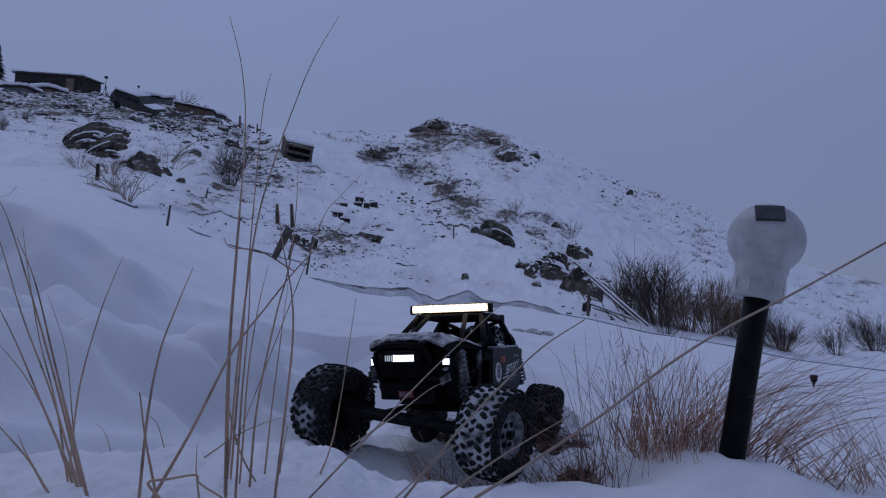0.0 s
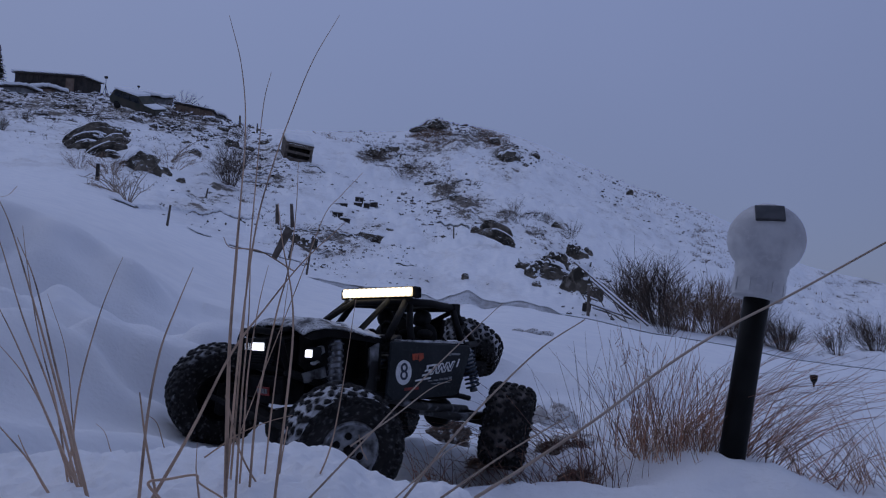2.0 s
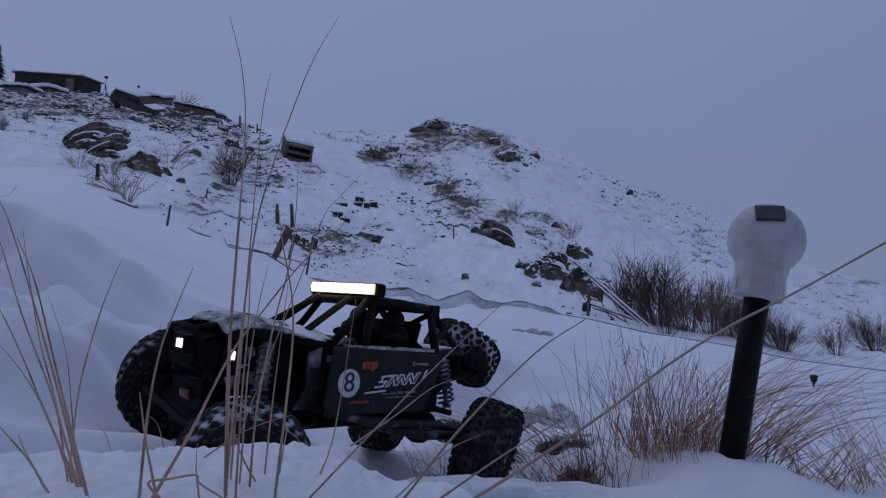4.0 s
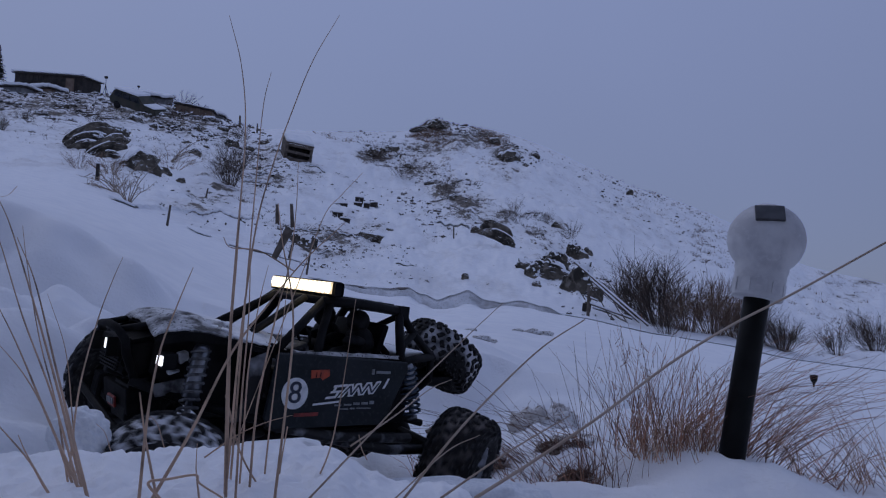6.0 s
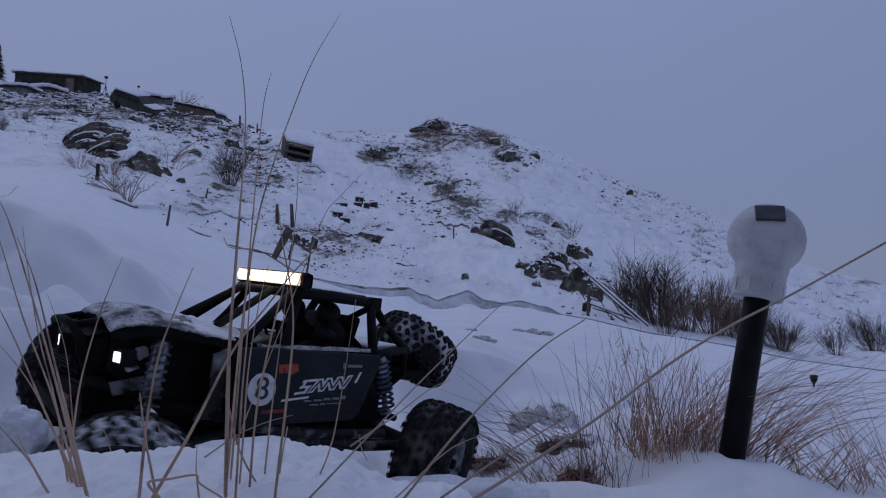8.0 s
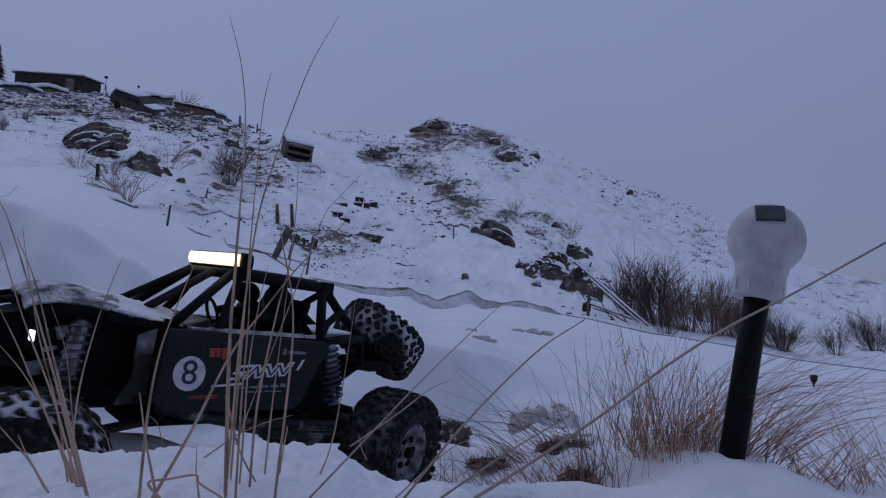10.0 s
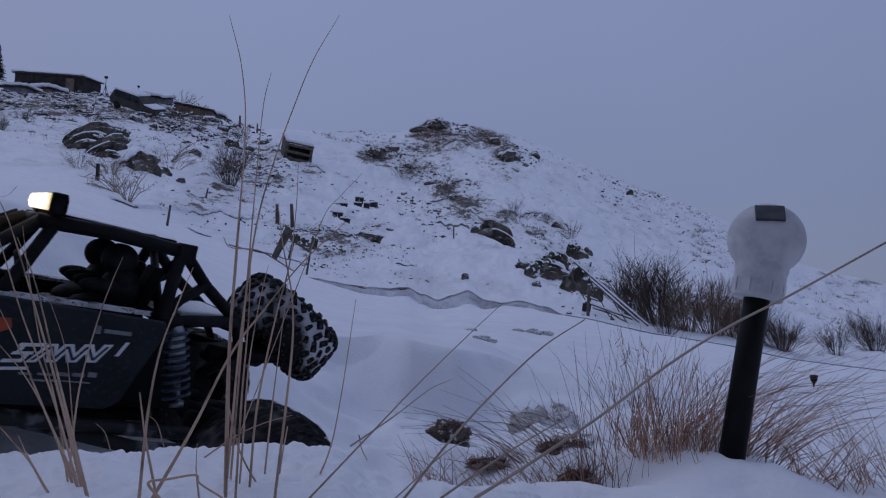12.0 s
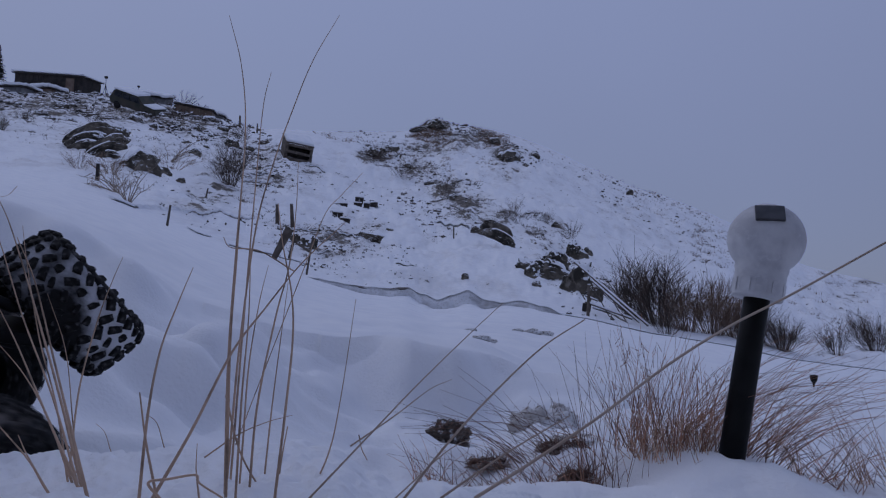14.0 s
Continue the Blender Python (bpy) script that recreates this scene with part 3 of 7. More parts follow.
    for x0, x1, z0, z1 in ((-0.0365, -0.0395, 0.0765, 0.0815), (-0.0415, -0.0580, 0.0775, 0.0800), (0.000, -0.007, 0.0468, 0.0482), (-0.010, -0.018, 0.0474, 0.0488),
                           (-0.020, -0.027, 0.0480, 0.0502), (-0.029, -0.036, 0.0484, 0.0506), (-0.038, -0.043, 0.0488, 0.0518), (-0.006, -0.015, 0.0436, 0.0448), (-0.017, -0.022, 0.0440, 0.0454), (-0.024, -0.040, 0.0446, 0.0454)):
        plate("sponsor_bar", [(x0, z0), (x1, z0), (x1, z1), (x0, z1)], M_GREY)
    # bent strip along the front of the panel, and a wedge of snow on the sill
    bm = add_prism(bmesh.new(), [(0.080, 0.084), (0.066, 0.090), (0.068, 0.032), (0.090, 0.030), (0.080, 0.052)], s * 0.070, s * 0.073)
    # black plate put in for the dark, shaded space under the hood
    side_fill = add_prism(bmesh.new(), [(0.066, 0.096), (0.150, 0.104), (0.152, 0.066), (0.126, 0.046), (0.104, 0.028), (0.066, 0.028)], s * 0.038, s * 0.041)
    part("dark_side_fill", side_fill, M_BLACK, car)
    part("inner_fender", bm, M_SMEAR, car, "black inner fender smeared with snow")
    bm = bmesh.new()
    add_box(bm, (-0.012, s * 0.080, 0.0928), (0.112, 0.010, 0.0026))
    bmesh.ops.subdivide_edges(bm, edges=bm.edges[:], cuts=9, use_grid_fill=True)
    for v in bm.verts:
        p = Vector((v.co.x * 70, v.co.y * 120, s * 3))
        v.co.y += 0.003 * noise.noise(p)
        if v.co.z > 0.0928:
            v.co.z += 0.0026 * noise.noise(p + Vector((5, 0, 0)))
    part("sill_snow", bm, M_CRUST, car, "line of snow on the door sill")


build_side(1)
build_side(-1)


def bar(name, pts, r=0.0042, both=True, mat=None, lab=""):
    for s in ((1, -1) if both else (1,)):
        bm = bmesh.new()
        add_tube(bm, [(x, y * s, z) for x, y, z in pts], r, 8)
        part(name, bm, mat or M_BLACK, car, lab, True)


def build_hood():
    """The long sloping hood, humped over the engine, its nose turned down, with crusted snow on top."""
    spine = [(0.046, 0.097, 0.073), (0.075, 0.1025, 0.072), (0.105, 0.1080, 0.070), (0.122, 0.1105, 0.068), (0.136, 0.1105, 0.065), (0.146, 0.1085, 0.061), (0.153, 0.1055, 0.057), (0.156, 0.1025, 0.054)]
    xs = np.linspace(0.046, 0.156, 44)
    spine = list(zip(xs.tolist(), np.interp(xs, [p[0] for p in spine], [p[1] for p in spine]).tolist(), np.interp(xs, [p[0] for p in spine], [p[2] for p in spine]).tolist()))

    def skin(lift, wide):
        bm = bmesh.new()
        rows = []
        for x, z, w in spine:
            w *= wide
            row = []
            for j in range(41):
                q = j / 20 - 1
                drop = 0.008 * abs(q) ** 2.6 - (0.003 * (1 - abs(abs(q) - 0.55) / 0.2) if abs(abs(q) - 0.55) < 0.2 else 0)
                hump = 0.0022 * math.exp(-((x - 0.12) / 0.03) ** 2) * (abs(q) < 0.35)
                row.append(bm.verts.new((x, q * w, z - drop + hump + lift * (1 - 0.6 * abs(q)))))
            rows.append(row)
        for a, b in zip(rows, rows[1:]):
            for j in range(40):
                bm.faces.new((a[j], a[j + 1], b[j + 1], b[j]))
        return bm

    bm = skin(0, 1)
    bmesh.ops.solidify(bm, geom=bm.faces[:], thickness=0.003)
    bmesh.ops.recalc_face_normals(bm, faces=bm.faces)
    hood = part("hood", bm, M_BLACK, car, "black sloping hood with crusted snow on top", True)
    for nm, keep, mt, lab in (("hood_snow", lambda p: p.x + 0.016 * noise.noise(p * 75) + 0.010 * noise.noise(p * 210) < 0.106, M_CAP, "grainy snow on the rear of the hood"),
                              ("hood_crust", lambda p: p.x > 0.084, M_CRUST, "speckled snow crust on the hood's front")):
        bm = skin(0.0022, 0.97)
        for v in bm.verts:
            v.co.z += 0.0012 * noise.noise(v.co * 90)
            if nm == "hood_snow":
                v.co.z += 0.0004 + 0.0012 * smoothstep(0.110, 0.085, v.co.x) + 0.0009 * noise.noise(v.co * 420)
        bmesh.ops.delete(bm, geom=[v for v in bm.verts if not keep(v.co)], context="VERTS")
        bmesh.ops.solidify(bm, geom=bm.faces[:], thickness=0.0016)
        part(nm, bm, mt, hood, lab, True)
    for s in (-1, 1):
        bm = add_prism(bmesh.new(), [(0.046, 0.093), (0.105, 0.1015), (0.132, 0.1025), (0.150, 0.0985), (0.156, 0.094), (0.148, 0.091), (0.130, 0.095), (0.105, 0.094), (0.046, 0.087)], s * 0.0585, s * 0.0625)
        for v in bm.verts:
            v.co.y *= 1.19 - 0.30 * (v.co.x - 0.046) / 0.110
        part("hood_edge", bm, M_BLACK, hood)
    # nose: a dark cowl with a looped bumper, the wide lamp in it
    bm = bmesh.new()
    outline = [(0.140, 0.097), (0.160, 0.092), (0.170, 0.089), (0.173, 0.066), (0.166, 0.057), (0.145, 0.060)]
    add_prism(bm, outline, -0.034, 0.034)
    bmesh.ops.bevel(bm, geom=bm.edges[:], offset=0.004, segments=2, affect="EDGES")
    nose = part("nose", bm, M_INK, car, "black grille nose")
    for i in range(5):
        bm = bmesh.new()
        add_box(bm, (0.1735, 0, 0.064 + i * 0.0028), (0.002, 0.062 - 0.003 * (5 - i), 0.0012))
        part("grille_bar", bm, M_BLACK, nose)
    bm = bmesh.new()
    pts = [(0.162, -0.036, 0.060), (0.172, -0.039, 0.080), (0.173, -0.036, 0.090), (0.177, -0.026, 0.098), (0.178, 0, 0.1005), (0.177, 0.026, 0.098), (0.173, 0.036, 0.090), (0.172, 0.039, 0.080), (0.162, 0.036, 0.060)]
    add_tube(bm, pts, 0.0036, 8)
    part("bumper_loop", bm, M_INK, car, smooth=True)
    bar("hood_strut", [(0.146, 0.030, 0.105), (0.160, 0.028, 0.102), (0.176, 0.026, 0.098)], 0.0030)
    bm = bmesh.new()
    add_box(bm, (0.1695, 0, 0.0832), (0.012, 0.054, 0.016), bevel=0.002)
    wide = part("grille_lamp", bm, M_BLACK, car, "wide lit lamp in the grille")
    bm = bmesh.new()
    add_prism(bm, [(0.1755, 0.0786), (0.1765, 0.0786), (0.1765, 0.0868), (0.1755, 0.0868)], -0.010, 0.0205)
    part("lens", bm, M_LAMP, wide, "glowing white lens")
    bm = bmesh.new()
    add_prism(bm, [(0.1755, 0.0790), (0.1765, 0.0790), (0.1765, 0.0862), (0.1755, 0.0862)], -0.0222, -0.0105)
    part("lens", bm, M_LAMPDIM, wide, "dimmer striped end of the lens")
    for y in (-0.0246, 0.0246):
        bm = bmesh.new()
        add_box(bm, (0.1775, y, 0.0833), (0.013, 0.0034, 0.0165), bevel=0.001)
        part("bezel", bm, M_BLACK, wide)
    for i in range(5):
        bm = bmesh.new()
        add_box(bm, (0.1769, -0.0222 + i * 0.0030, 0.0827), (0.0010, 0.0007, 0.0086))
        part("lens_rib", bm, M_INK, wide)
    for s in (-1, 1):
        bm = bmesh.new()
        add_box(bm, (0.142, s * 0.0520, 0.0770), (0.012, 0.014, 0.014), bevel=0.002)
        lamp = part("headlight", bm, M_BLACK, car, "small square lit headlight")
        bm = bmesh.new()
        add_box(bm, (0.1487, s * 0.0530, 0.0770), (0.0022, 0.0090, 0.0080), (0, 0, s * 14), 0.0008)
        part("lens", bm, M_LAMP, lamp, "glowing white lens")


build_hood()


# roll cage
bar("cage_tube", [(0.056, 0.074, 0.094), (0.004, 0.052, 0.140)])
bar("cage_tube", [(0.020, 0.080, 0.090), (0.008, 0.064, 0.112), (-0.004, 0.052, 0.138)])
bar("cage_tube", [(0.006, 0.052, 0.1395), (-0.040, 0.053, 0.1405), (-0.090, 0.050, 0.1370)], 0.0050)
bar("cage_tube", [(-0.088, 0.050, 0.1365), (-0.083, 0.062, 0.115), (-0.077, 0.078, 0.088)], 0.0046)
bar("cage_tube", [(-0.090, 0.050, 0.1365), (-0.110, 0.050, 0.115), (-0.140, 0.048, 0.092)], 0.0044)
bar("cage_tube", [(-0.140, 0.048, 0.092), (-0.105, 0.062, 0.090), (-0.078, 0.080, 0.088)], 0.0044)
bar("cage_tube", [(-0.112, 0.050, 0.117), (-0.092, 0.058, 0.103), (-0.079, 0.074, 0.092)], 0.0038)
bar("cage_tube", [(-0.090, 0.048, 0.133), (-0.082, -0.046, 0.092)], 0.0034)
bar("cage_tube", [(-0.140, 0.046, 0.092), (-0.150, 0.036, 0.066), (-0.120, 0.036, 0.045)], 0.0042)
bar("cage_tube", [(0.060, 0.080, 0.030), (0.0, 0.078, 0.018), (-0.080, 0.060, 0.010), (-0.120, 0.050, 0.006)], 0.0052, mat=M_DIRTY)
bar("cage_tube", [(0.062, 0.078, 0.032), (0.110, 0.050, 0.040), (0.165, 0.036, 0.058)], 0.0042)
bar("cage_tube", [(0.060, 0.066, 0.094), (0.075, 0.045, 0.100), (0.012, 0.030, 0.141)], 0.0036)
for x, y, z in ((0.004, 0.052, 0.140), (-0.045, 0.053, 0.1405), (-0.090, 0.050, 0.1365), (-0.140, 0.048, 0.092), (-0.080, 0.078, 0.088), (0.058, 0.074, 0.094)):
    bar("cage_crossbar", [(x, -y, z), (x, y, z)], 0.0040, False)
bm = bmesh.new()
add_box(bm, (-0.091, 0.050, 0.1360), (0.012, 0.012, 0.014), bevel=0.001)
part("cage_corner", bm, M_BLACK, car)
bm = bmesh.new()
add_box(bm, (-0.091, -0.050, 0.1360), (0.012, 0.012, 0.014), bevel=0.001)
part("cage_corner", bm, M_BLACK, car)
bm = bmesh.new()
add_box(bm, (-0.044, 0, 0.1440), (0.080, 0.092, 0.0022), (0, -2.0, 0), 0.0008)
roof = part("roof_panel", bm, M_BLACK, car, "black roof plate dusted with snow")
bm = bmesh.new()
bmesh.ops.create_grid(bm, x_segments=20, y_segments=20, size=1)
for v in bm.verts:
    v.co = Vector((-0.044 + v.co.x * 0.039, v.co.y * 0.045, 0.1456 + 0.0014 * v.co.x + 0.0012 * noise.noise(v.co * 6)))
bmesh.ops.solidify(bm, geom=bm.faces[:], thickness=0.0014)
part("roof_snow", bm, M_CAP, roof, "thin snow on the roof", True)

# light bar over the windscreen
bm = bmesh.new()
add_box(bm, (-0.0030, 0, 0.1525), (0.010, 0.1275, 0.0135), bevel=0.002)
lightbar = part("light_bar", bm, M_BLACK, car, "lit warm white light bar on the roof")
bm = bmesh.new()
add_box(bm, (0.0030, 0, 0.1525), (0.002, 0.1240, 0.0114), bevel=0.0008)
part("lens", bm, M_LED, lightbar, "glowing warm white lens strip")
for i in range(14):
    bm = bmesh.new()
    bmesh.ops.create_uvsphere(bm, u_segments=12, v_segments=8, radius=1)
    for v in bm.verts:
        v.co = Vector((0.0036 + v.co.x * 0.0022, -0.0566 + i * 0.0087 + v.co.y * 0.0057, 0.1525 + v.co.z * 0.0055))
    part("led_cell", bm, M_LEDCELL, lightbar)
for s in (-1, 1):
    bm = bmesh.new()
    add_box(bm, (-0.0030, s * 0.0645, 0.1515), (0.010, 0.0026, 0.0140), bevel=0.0035)
    part("end_cap", bm, M_BLACK, lightbar)
    bm = bmesh.new()
    add_box(bm, (-0.004, s * 0.045, 0.1445), (0.010, 0.004, 0.012), bevel=0.001)
    part("bracket", bm, M_BLACK, lightbar)
bm = bmesh.new()
add_box(bm, (-0.004, 0, 0.1425), (0.006, 0.100, 0.014), (0, 8, 0), 0.001)
part("visor", bm, M_BLACK, car)


def build_figure(y, x):
    """A helmeted seated doll as one plain dark shape."""
    bm = bmesh.new()
    for c, rad, sc in (((x + 0.004, y, 0.1225), 0.0118, (1.1, 0.92, 1.0)), ((x, y, 0.100), 0.018, (0.8, 1.1, 1.0)), ((x + 0.010, y, 0.086), 0.018, (1.3, 1.15, 0.6)),
                       ((x + 0.016, y + 0.016, 0.103), 0.007, (1.9, 0.8, 0.8)), ((x + 0.016, y - 0.016, 0.103), 0.007, (1.9, 0.8, 0.8))):
        made = bmesh.ops.create_uvsphere(bm, u_segments=16, v_segments=10, radius=rad)["verts"]
        for v in made:
            v.co = Vector((v.co.x * sc[0] + c[0], v.co.y * sc[1] + c[1], v.co.z * sc[2] + c[2]))
    return part("seated_doll", bm, M_FIGURE, car, "dark helmeted toy driver doll", True)


build_figure(0.030, -0.056)
build_figure(-0.034, -0.054)
for y in (0.030, -0.030):
    bm = bmesh.new()
    add_box(bm, (-0.072, y, 0.100), (0.008, 0.034, 0.046), (0, -14, 0), 0.004)
    seat = part("seat", bm, M_BLACK, car, "black bucket seat")
    bm = bmesh.new()
    add_box(bm, (-0.036, y, 0.080), (0.046, 0.036, 0.012), (0, 6, 0), 0.004)
    part("cushion", bm, M_DIRTY, seat)
bm = bmesh.new()
add_box(bm, (0.028, 0, 0.090), (0.020, 0.130, 0.016), (0, 20, 0), 0.003)
part("dashboard", bm, M_DIRTY, car, "black dashboard with snow on it")
bm = bmesh.new()
add_tube(bm, [(0.008 + 0.010 * math.cos(a * math.pi / 8) * 0.4, 0.030 + 0.012 * math.sin(a * math.pi / 8), 0.104 + 0.012 * math.cos(a * math.pi / 8)) for a in range(17)], 0.0016, 6)
part("steering_wheel", bm, M_BLACK, car)
# floor, skid plate, gearbox, battery tray and electronics
for nm, c, sz, rot, mt in (("floor_pan", (-0.010, 0, 0.074), (0.130, 0.150, 0.004), (0, 0, 0), M_DIRTY), ("skid_plate", (-0.012, 0, 0.010), (0.160, 0.075, 0.006), (0, 2, 0), M_BLACK),
                           ("gearbox", (0.030, 0, 0.036), (0.060, 0.055, 0.044), (0, 0, 0), M_BLACK), ("battery_tray", (0.110, 0.002, 0.062), (0.075, 0.050, 0.030), (0, -4, 0), M_BLACK),
                           ("motor_guard", (-0.090, 0, 0.045), (0.060, 0.080, 0.050), (0, 0, 0), M_BLACK), ("rear_deck", (-0.108, 0, 0.088), (0.056, 0.104, 0.004), (0, 3, 0), M_DIRTY),
                           ("servo_box", (0.150, 0.012, 0.038), (0.028, 0.040, 0.030), (0, 0, 0), M_BLACK), ("firewall", (0.058, 0, 0.070), (0.004, 0.135, 0.045), (0, 0, 0), M_DIRTY),
                           ("bumper_plate", (0.160, 0, 0.040), (0.010, 0.070, 0.022), (0, 10, 0), M_INK)):
    bm = bmesh.new()
    add_box(bm, c, sz, rot, 0.002)
    part(nm, bm, mt, car)
for s in (-1, 1):
    bm = add_prism(bmesh.new(), [(0.118, 0.052), (0.146, 0.046), (0.150, 0.056), (0.121, 0.063)], s * 0.044, s * 0.047)
    part("shock_plate", bm, M_RIM, car, "metal plate caked with snow")
    # pale lumps added for snow showing through frame gaps and on plates
    for x, z, w, h in ((0.128, 0.080, 0.009, 0.009), (0.134, 0.067, 0.010, 0.003)):
        bm = bmesh.new()
        add_box(bm, (x, s * 0.046, z), (w, 0.006, h), (0, 14, 0), 0.002)
        for v in bm.verts:
            v.co += Vector((0.002, 0.001, 0.002)) * noise.noise(v.co * 260)
        part("gap_snow", bm, M_CAP, car, "pale lump for snow in frame gaps and on plates")
bm = bmesh.new()
add_box(bm, (0.1675, 0.004, 0.036), (0.002, 0.021, 0.009), (0, 8, 0), 0.0006)
plate_red = part("red_plate", bm, M_RED, car, "small red plate on the bumper")
for i in range(4):
    bm = bmesh.new()
    add_box(bm, (0.1690, -0.003 + i * 0.0046, 0.0362), (0.001, 0.0030, 0.0050), (0, 8, 0))
    part("plate_bar", bm, M_GREY, plate_red)
bm = bmesh.new()
add_box(bm, (-0.118, 0, 0.092), (0.040, 0.085, 0.007), (0, 4, 0), 0.003)
for v in bm.verts:
    v.co.z += 0.002 * noise.noise(v.co * 120)
part("deck_snow", bm, M_CAP, car, "snow on the rear deck", True)
# spare carrier arms
bar("spare_arm", [(-0.128, 0.030, 0.066), (-0.172, 0.022, 0.060), (-0.190, 0.014, 0.072)], 0.0046)
bar("spare_arm", [(-0.130, 0.026, 0.088), (-0.165, 0.020, 0.080), (-0.186, 0.010, 0.086)], 0.0036)
bm = bmesh.new()
add_box(bm, (-0.160, 0.0, 0.0625), (0.060, 0.060, 0.008), (0, 6, 0), 0.002)
part("carrier_plate", bm, M_BLACK, car)


def build_shock(top, low, coil_r, mat, lab):
    d = (Vector(low) - Vector(top))
    ln = d.length
    q = d.to_track_quat("Z", "Y").to_matrix().to_4x4()
    m = Matrix.Translation(top) @ q
    bm = bmesh.new()
    add_lathe(bm, [(0.0, 0), (0.0055, 0), (0.0070, 0.004), (0.0070, ln * 0.62), (0.0028, ln * 0.64), (0.0028, ln * 0.92), (0.005, ln * 0.93), (0.005, ln), (0.0, ln)], 12, "Z")
    sh = part("shock", bm, M_STEEL, car, lab, True)
    sh.matrix_basis = m
    bm = bmesh.new()
    turns = 9
    add_tube(bm, [(coil_r * math.cos(i * 0.6), coil_r * math.sin(i * 0.6), ln * (0.06 + 0.86 * i / (turns * 10.5))) for i in range(int(turns * 10.5) + 1)], 0.0013, 5)
    part("spring", bm, mat, sh)


for s in (1, -1):
    build_shock((-0.088, s * 0.074, 0.086), (-0.099, s * 0.080, 0.032), 0.0085, M_SPRING, "rear shock with a blue coil spring")
    build_shock((0.118, s * 0.060, 0.092), (0.130, s * 0.074, 0.024), 0.0076, M_COIL, "front shock with a grey coil spring")
bar("trailing_arm", [(-0.010, 0.060, 0.012), (-0.080, 0.070, 0.000), (-0.148, 0.078, 0.000)], 0.0050, mat=M_DIRTY)
bar("suspension_link", [(0.040, 0.034, 0.012), (0.100, 0.058, 0.006), (0.150, 0.070, 0.000)], 0.0042, mat=M_DIRTY)
bar("suspension_link", [(-0.060, 0.024, 0.036), (-0.148, 0.034, 0.018)], 0.0036)


# ---- the solar garden lamp ----
def build_lamp():
    lamp = tagged(new("garden_lamp"), "solar garden lamp with a frosted white globe on a black post", "garden lamp")
    base = Vector((0.3465, 0.888, ground(0.3465, 0.888) - 0.03))
    lamp.matrix_basis = Matrix.Translation(base) @ pose(0, 0, 0, 0, 12.2, 0)
    bm = bmesh.new()
    add_lathe(bm, [(0.0, 0), (0.0155, 0), (0.0155, 0.2255), (0.0145, 0.2275), (0.0, 0.2275)], 28, "Z")
    part("post", bm, M_POST, lamp, "black plastic post", True)
    bm = bmesh.new()
    R = 0.0463
    prof = [(0.0, 0.2255), (0.0295, 0.2255), (0.0305, 0.2285), (0.0305, 0.2575), (0.032, 0.2635)]
    c = 0.3025
    a0 = math.asin(0.032 / R)
    for i in range(22):
        a = a0 + (math.pi - a0) * i / 21
        prof.append((max(0.0, R * math.sin(a)), c - R * math.cos(a)))
    add_lathe(bm, prof, 40, "Z")
    globe = part("globe", bm, M_GLOBE, lamp, "frosted white plastic globe", True)
    bm = bmesh.new()
    for i in range(10):
        a = 2 * math.pi * i / 10
        add_box(bm, (0.0303 * math.cos(a), 0.0303 * math.sin(a), 0.2395), (0.0008, 0.013, 0.016), (0, 0, math.degrees(a)), 0.0004)
    part("collar_ribs", bm, M_GLOBE, globe)
    # solar cell let into the top of the globe
    bm = bmesh.new()
    add_box(bm, (0, 0, 0), (0.0340, 0.0250, 0.004), bevel=0.001)
    cell = part("solar_cell", bm, M_CELL, lamp, "dark square solar cell")
    cell.matrix_basis = pose(-0.0150, -0.0352, c + 0.0255, 56, -7, -17)
    return lamp


M_POST = material("post_black", (0.004, 0.004, 0.004), 0.5, second=(0.008, 0.008, 0.008), scale=30, spec=0.15, bump=0.05, bump_scale=200)
M_GLOBE = material("globe_white", (0.60, 0.60, 0.61), 0.6, second=(0.48, 0.48, 0.50), scale=38, detail=7, bump=0.06, bump_scale=90, spec=0.3, fine=(0.56, 0.56, 0.575), fine_scale=160)
M_CELL = material("solar_cell", (0.02, 0.02, 0.024), 0.4, second=(0.045, 0.045, 0.05), scale=60)
build_lamp()


# ---- an unseen dark timber wall, added behind the camera to dim the near yard ----
def build_dim_wall():
    wall = tagged(new("unseen_dim_wall"), "unseen dark timber wall added to dim the near yard", "wall", kind="structure")
    rng = random.Random(8)
    n = 26
    for i in range(n):
        z = 0.02 + i * 0.145
        bm = bmesh.new()
        add_box(bm, (0.6, -2.4 + rng.uniform(-0.004, 0.004), z + 0.07), (7.0, 0.05, 0.140), bevel=0.006)
        part("board", bm, M_TIMBER, wall)


M_TIMBER = material("timber", (0.09, 0.065, 0.05), 0.8, second=(0.13, 0.10, 0.08), scale=3, bump=0.3, bump_scale=40)
build_dim_wall()


# ---- the hillside ----
M_ROCK = snow_dusted(material("rock", (0.045, 0.040, 0.033), 0.9, second=(0.165, 0.142, 0.115), scale=2.2, detail=9, low=0.40, high=0.64, fine=(0.22, 0.195, 0.165), fine_scale=9, bump=1.0, bump_scale=7, spec=0.2), 0.64, 0.88, 5.0, 0.9)
M_SOIL = material("soil", (0.09, 0.072, 0.06), 0.95, second=(0.30, 0.28, 0.27), scale=6, bump=0.6, bump_scale=25, fine=(0.62, 0.64, 0.68), fine_scale=14)
M_TWIG = material("twig", (0.060, 0.044, 0.036), 0.9, second=(0.11, 0.08, 0.062), scale=3, island=0.4)
M_RUST = material("dry_brush", (0.24, 0.155, 0.105), 0.9, second=(0.12, 0.08, 0.06), scale=0.8, island=0.4)
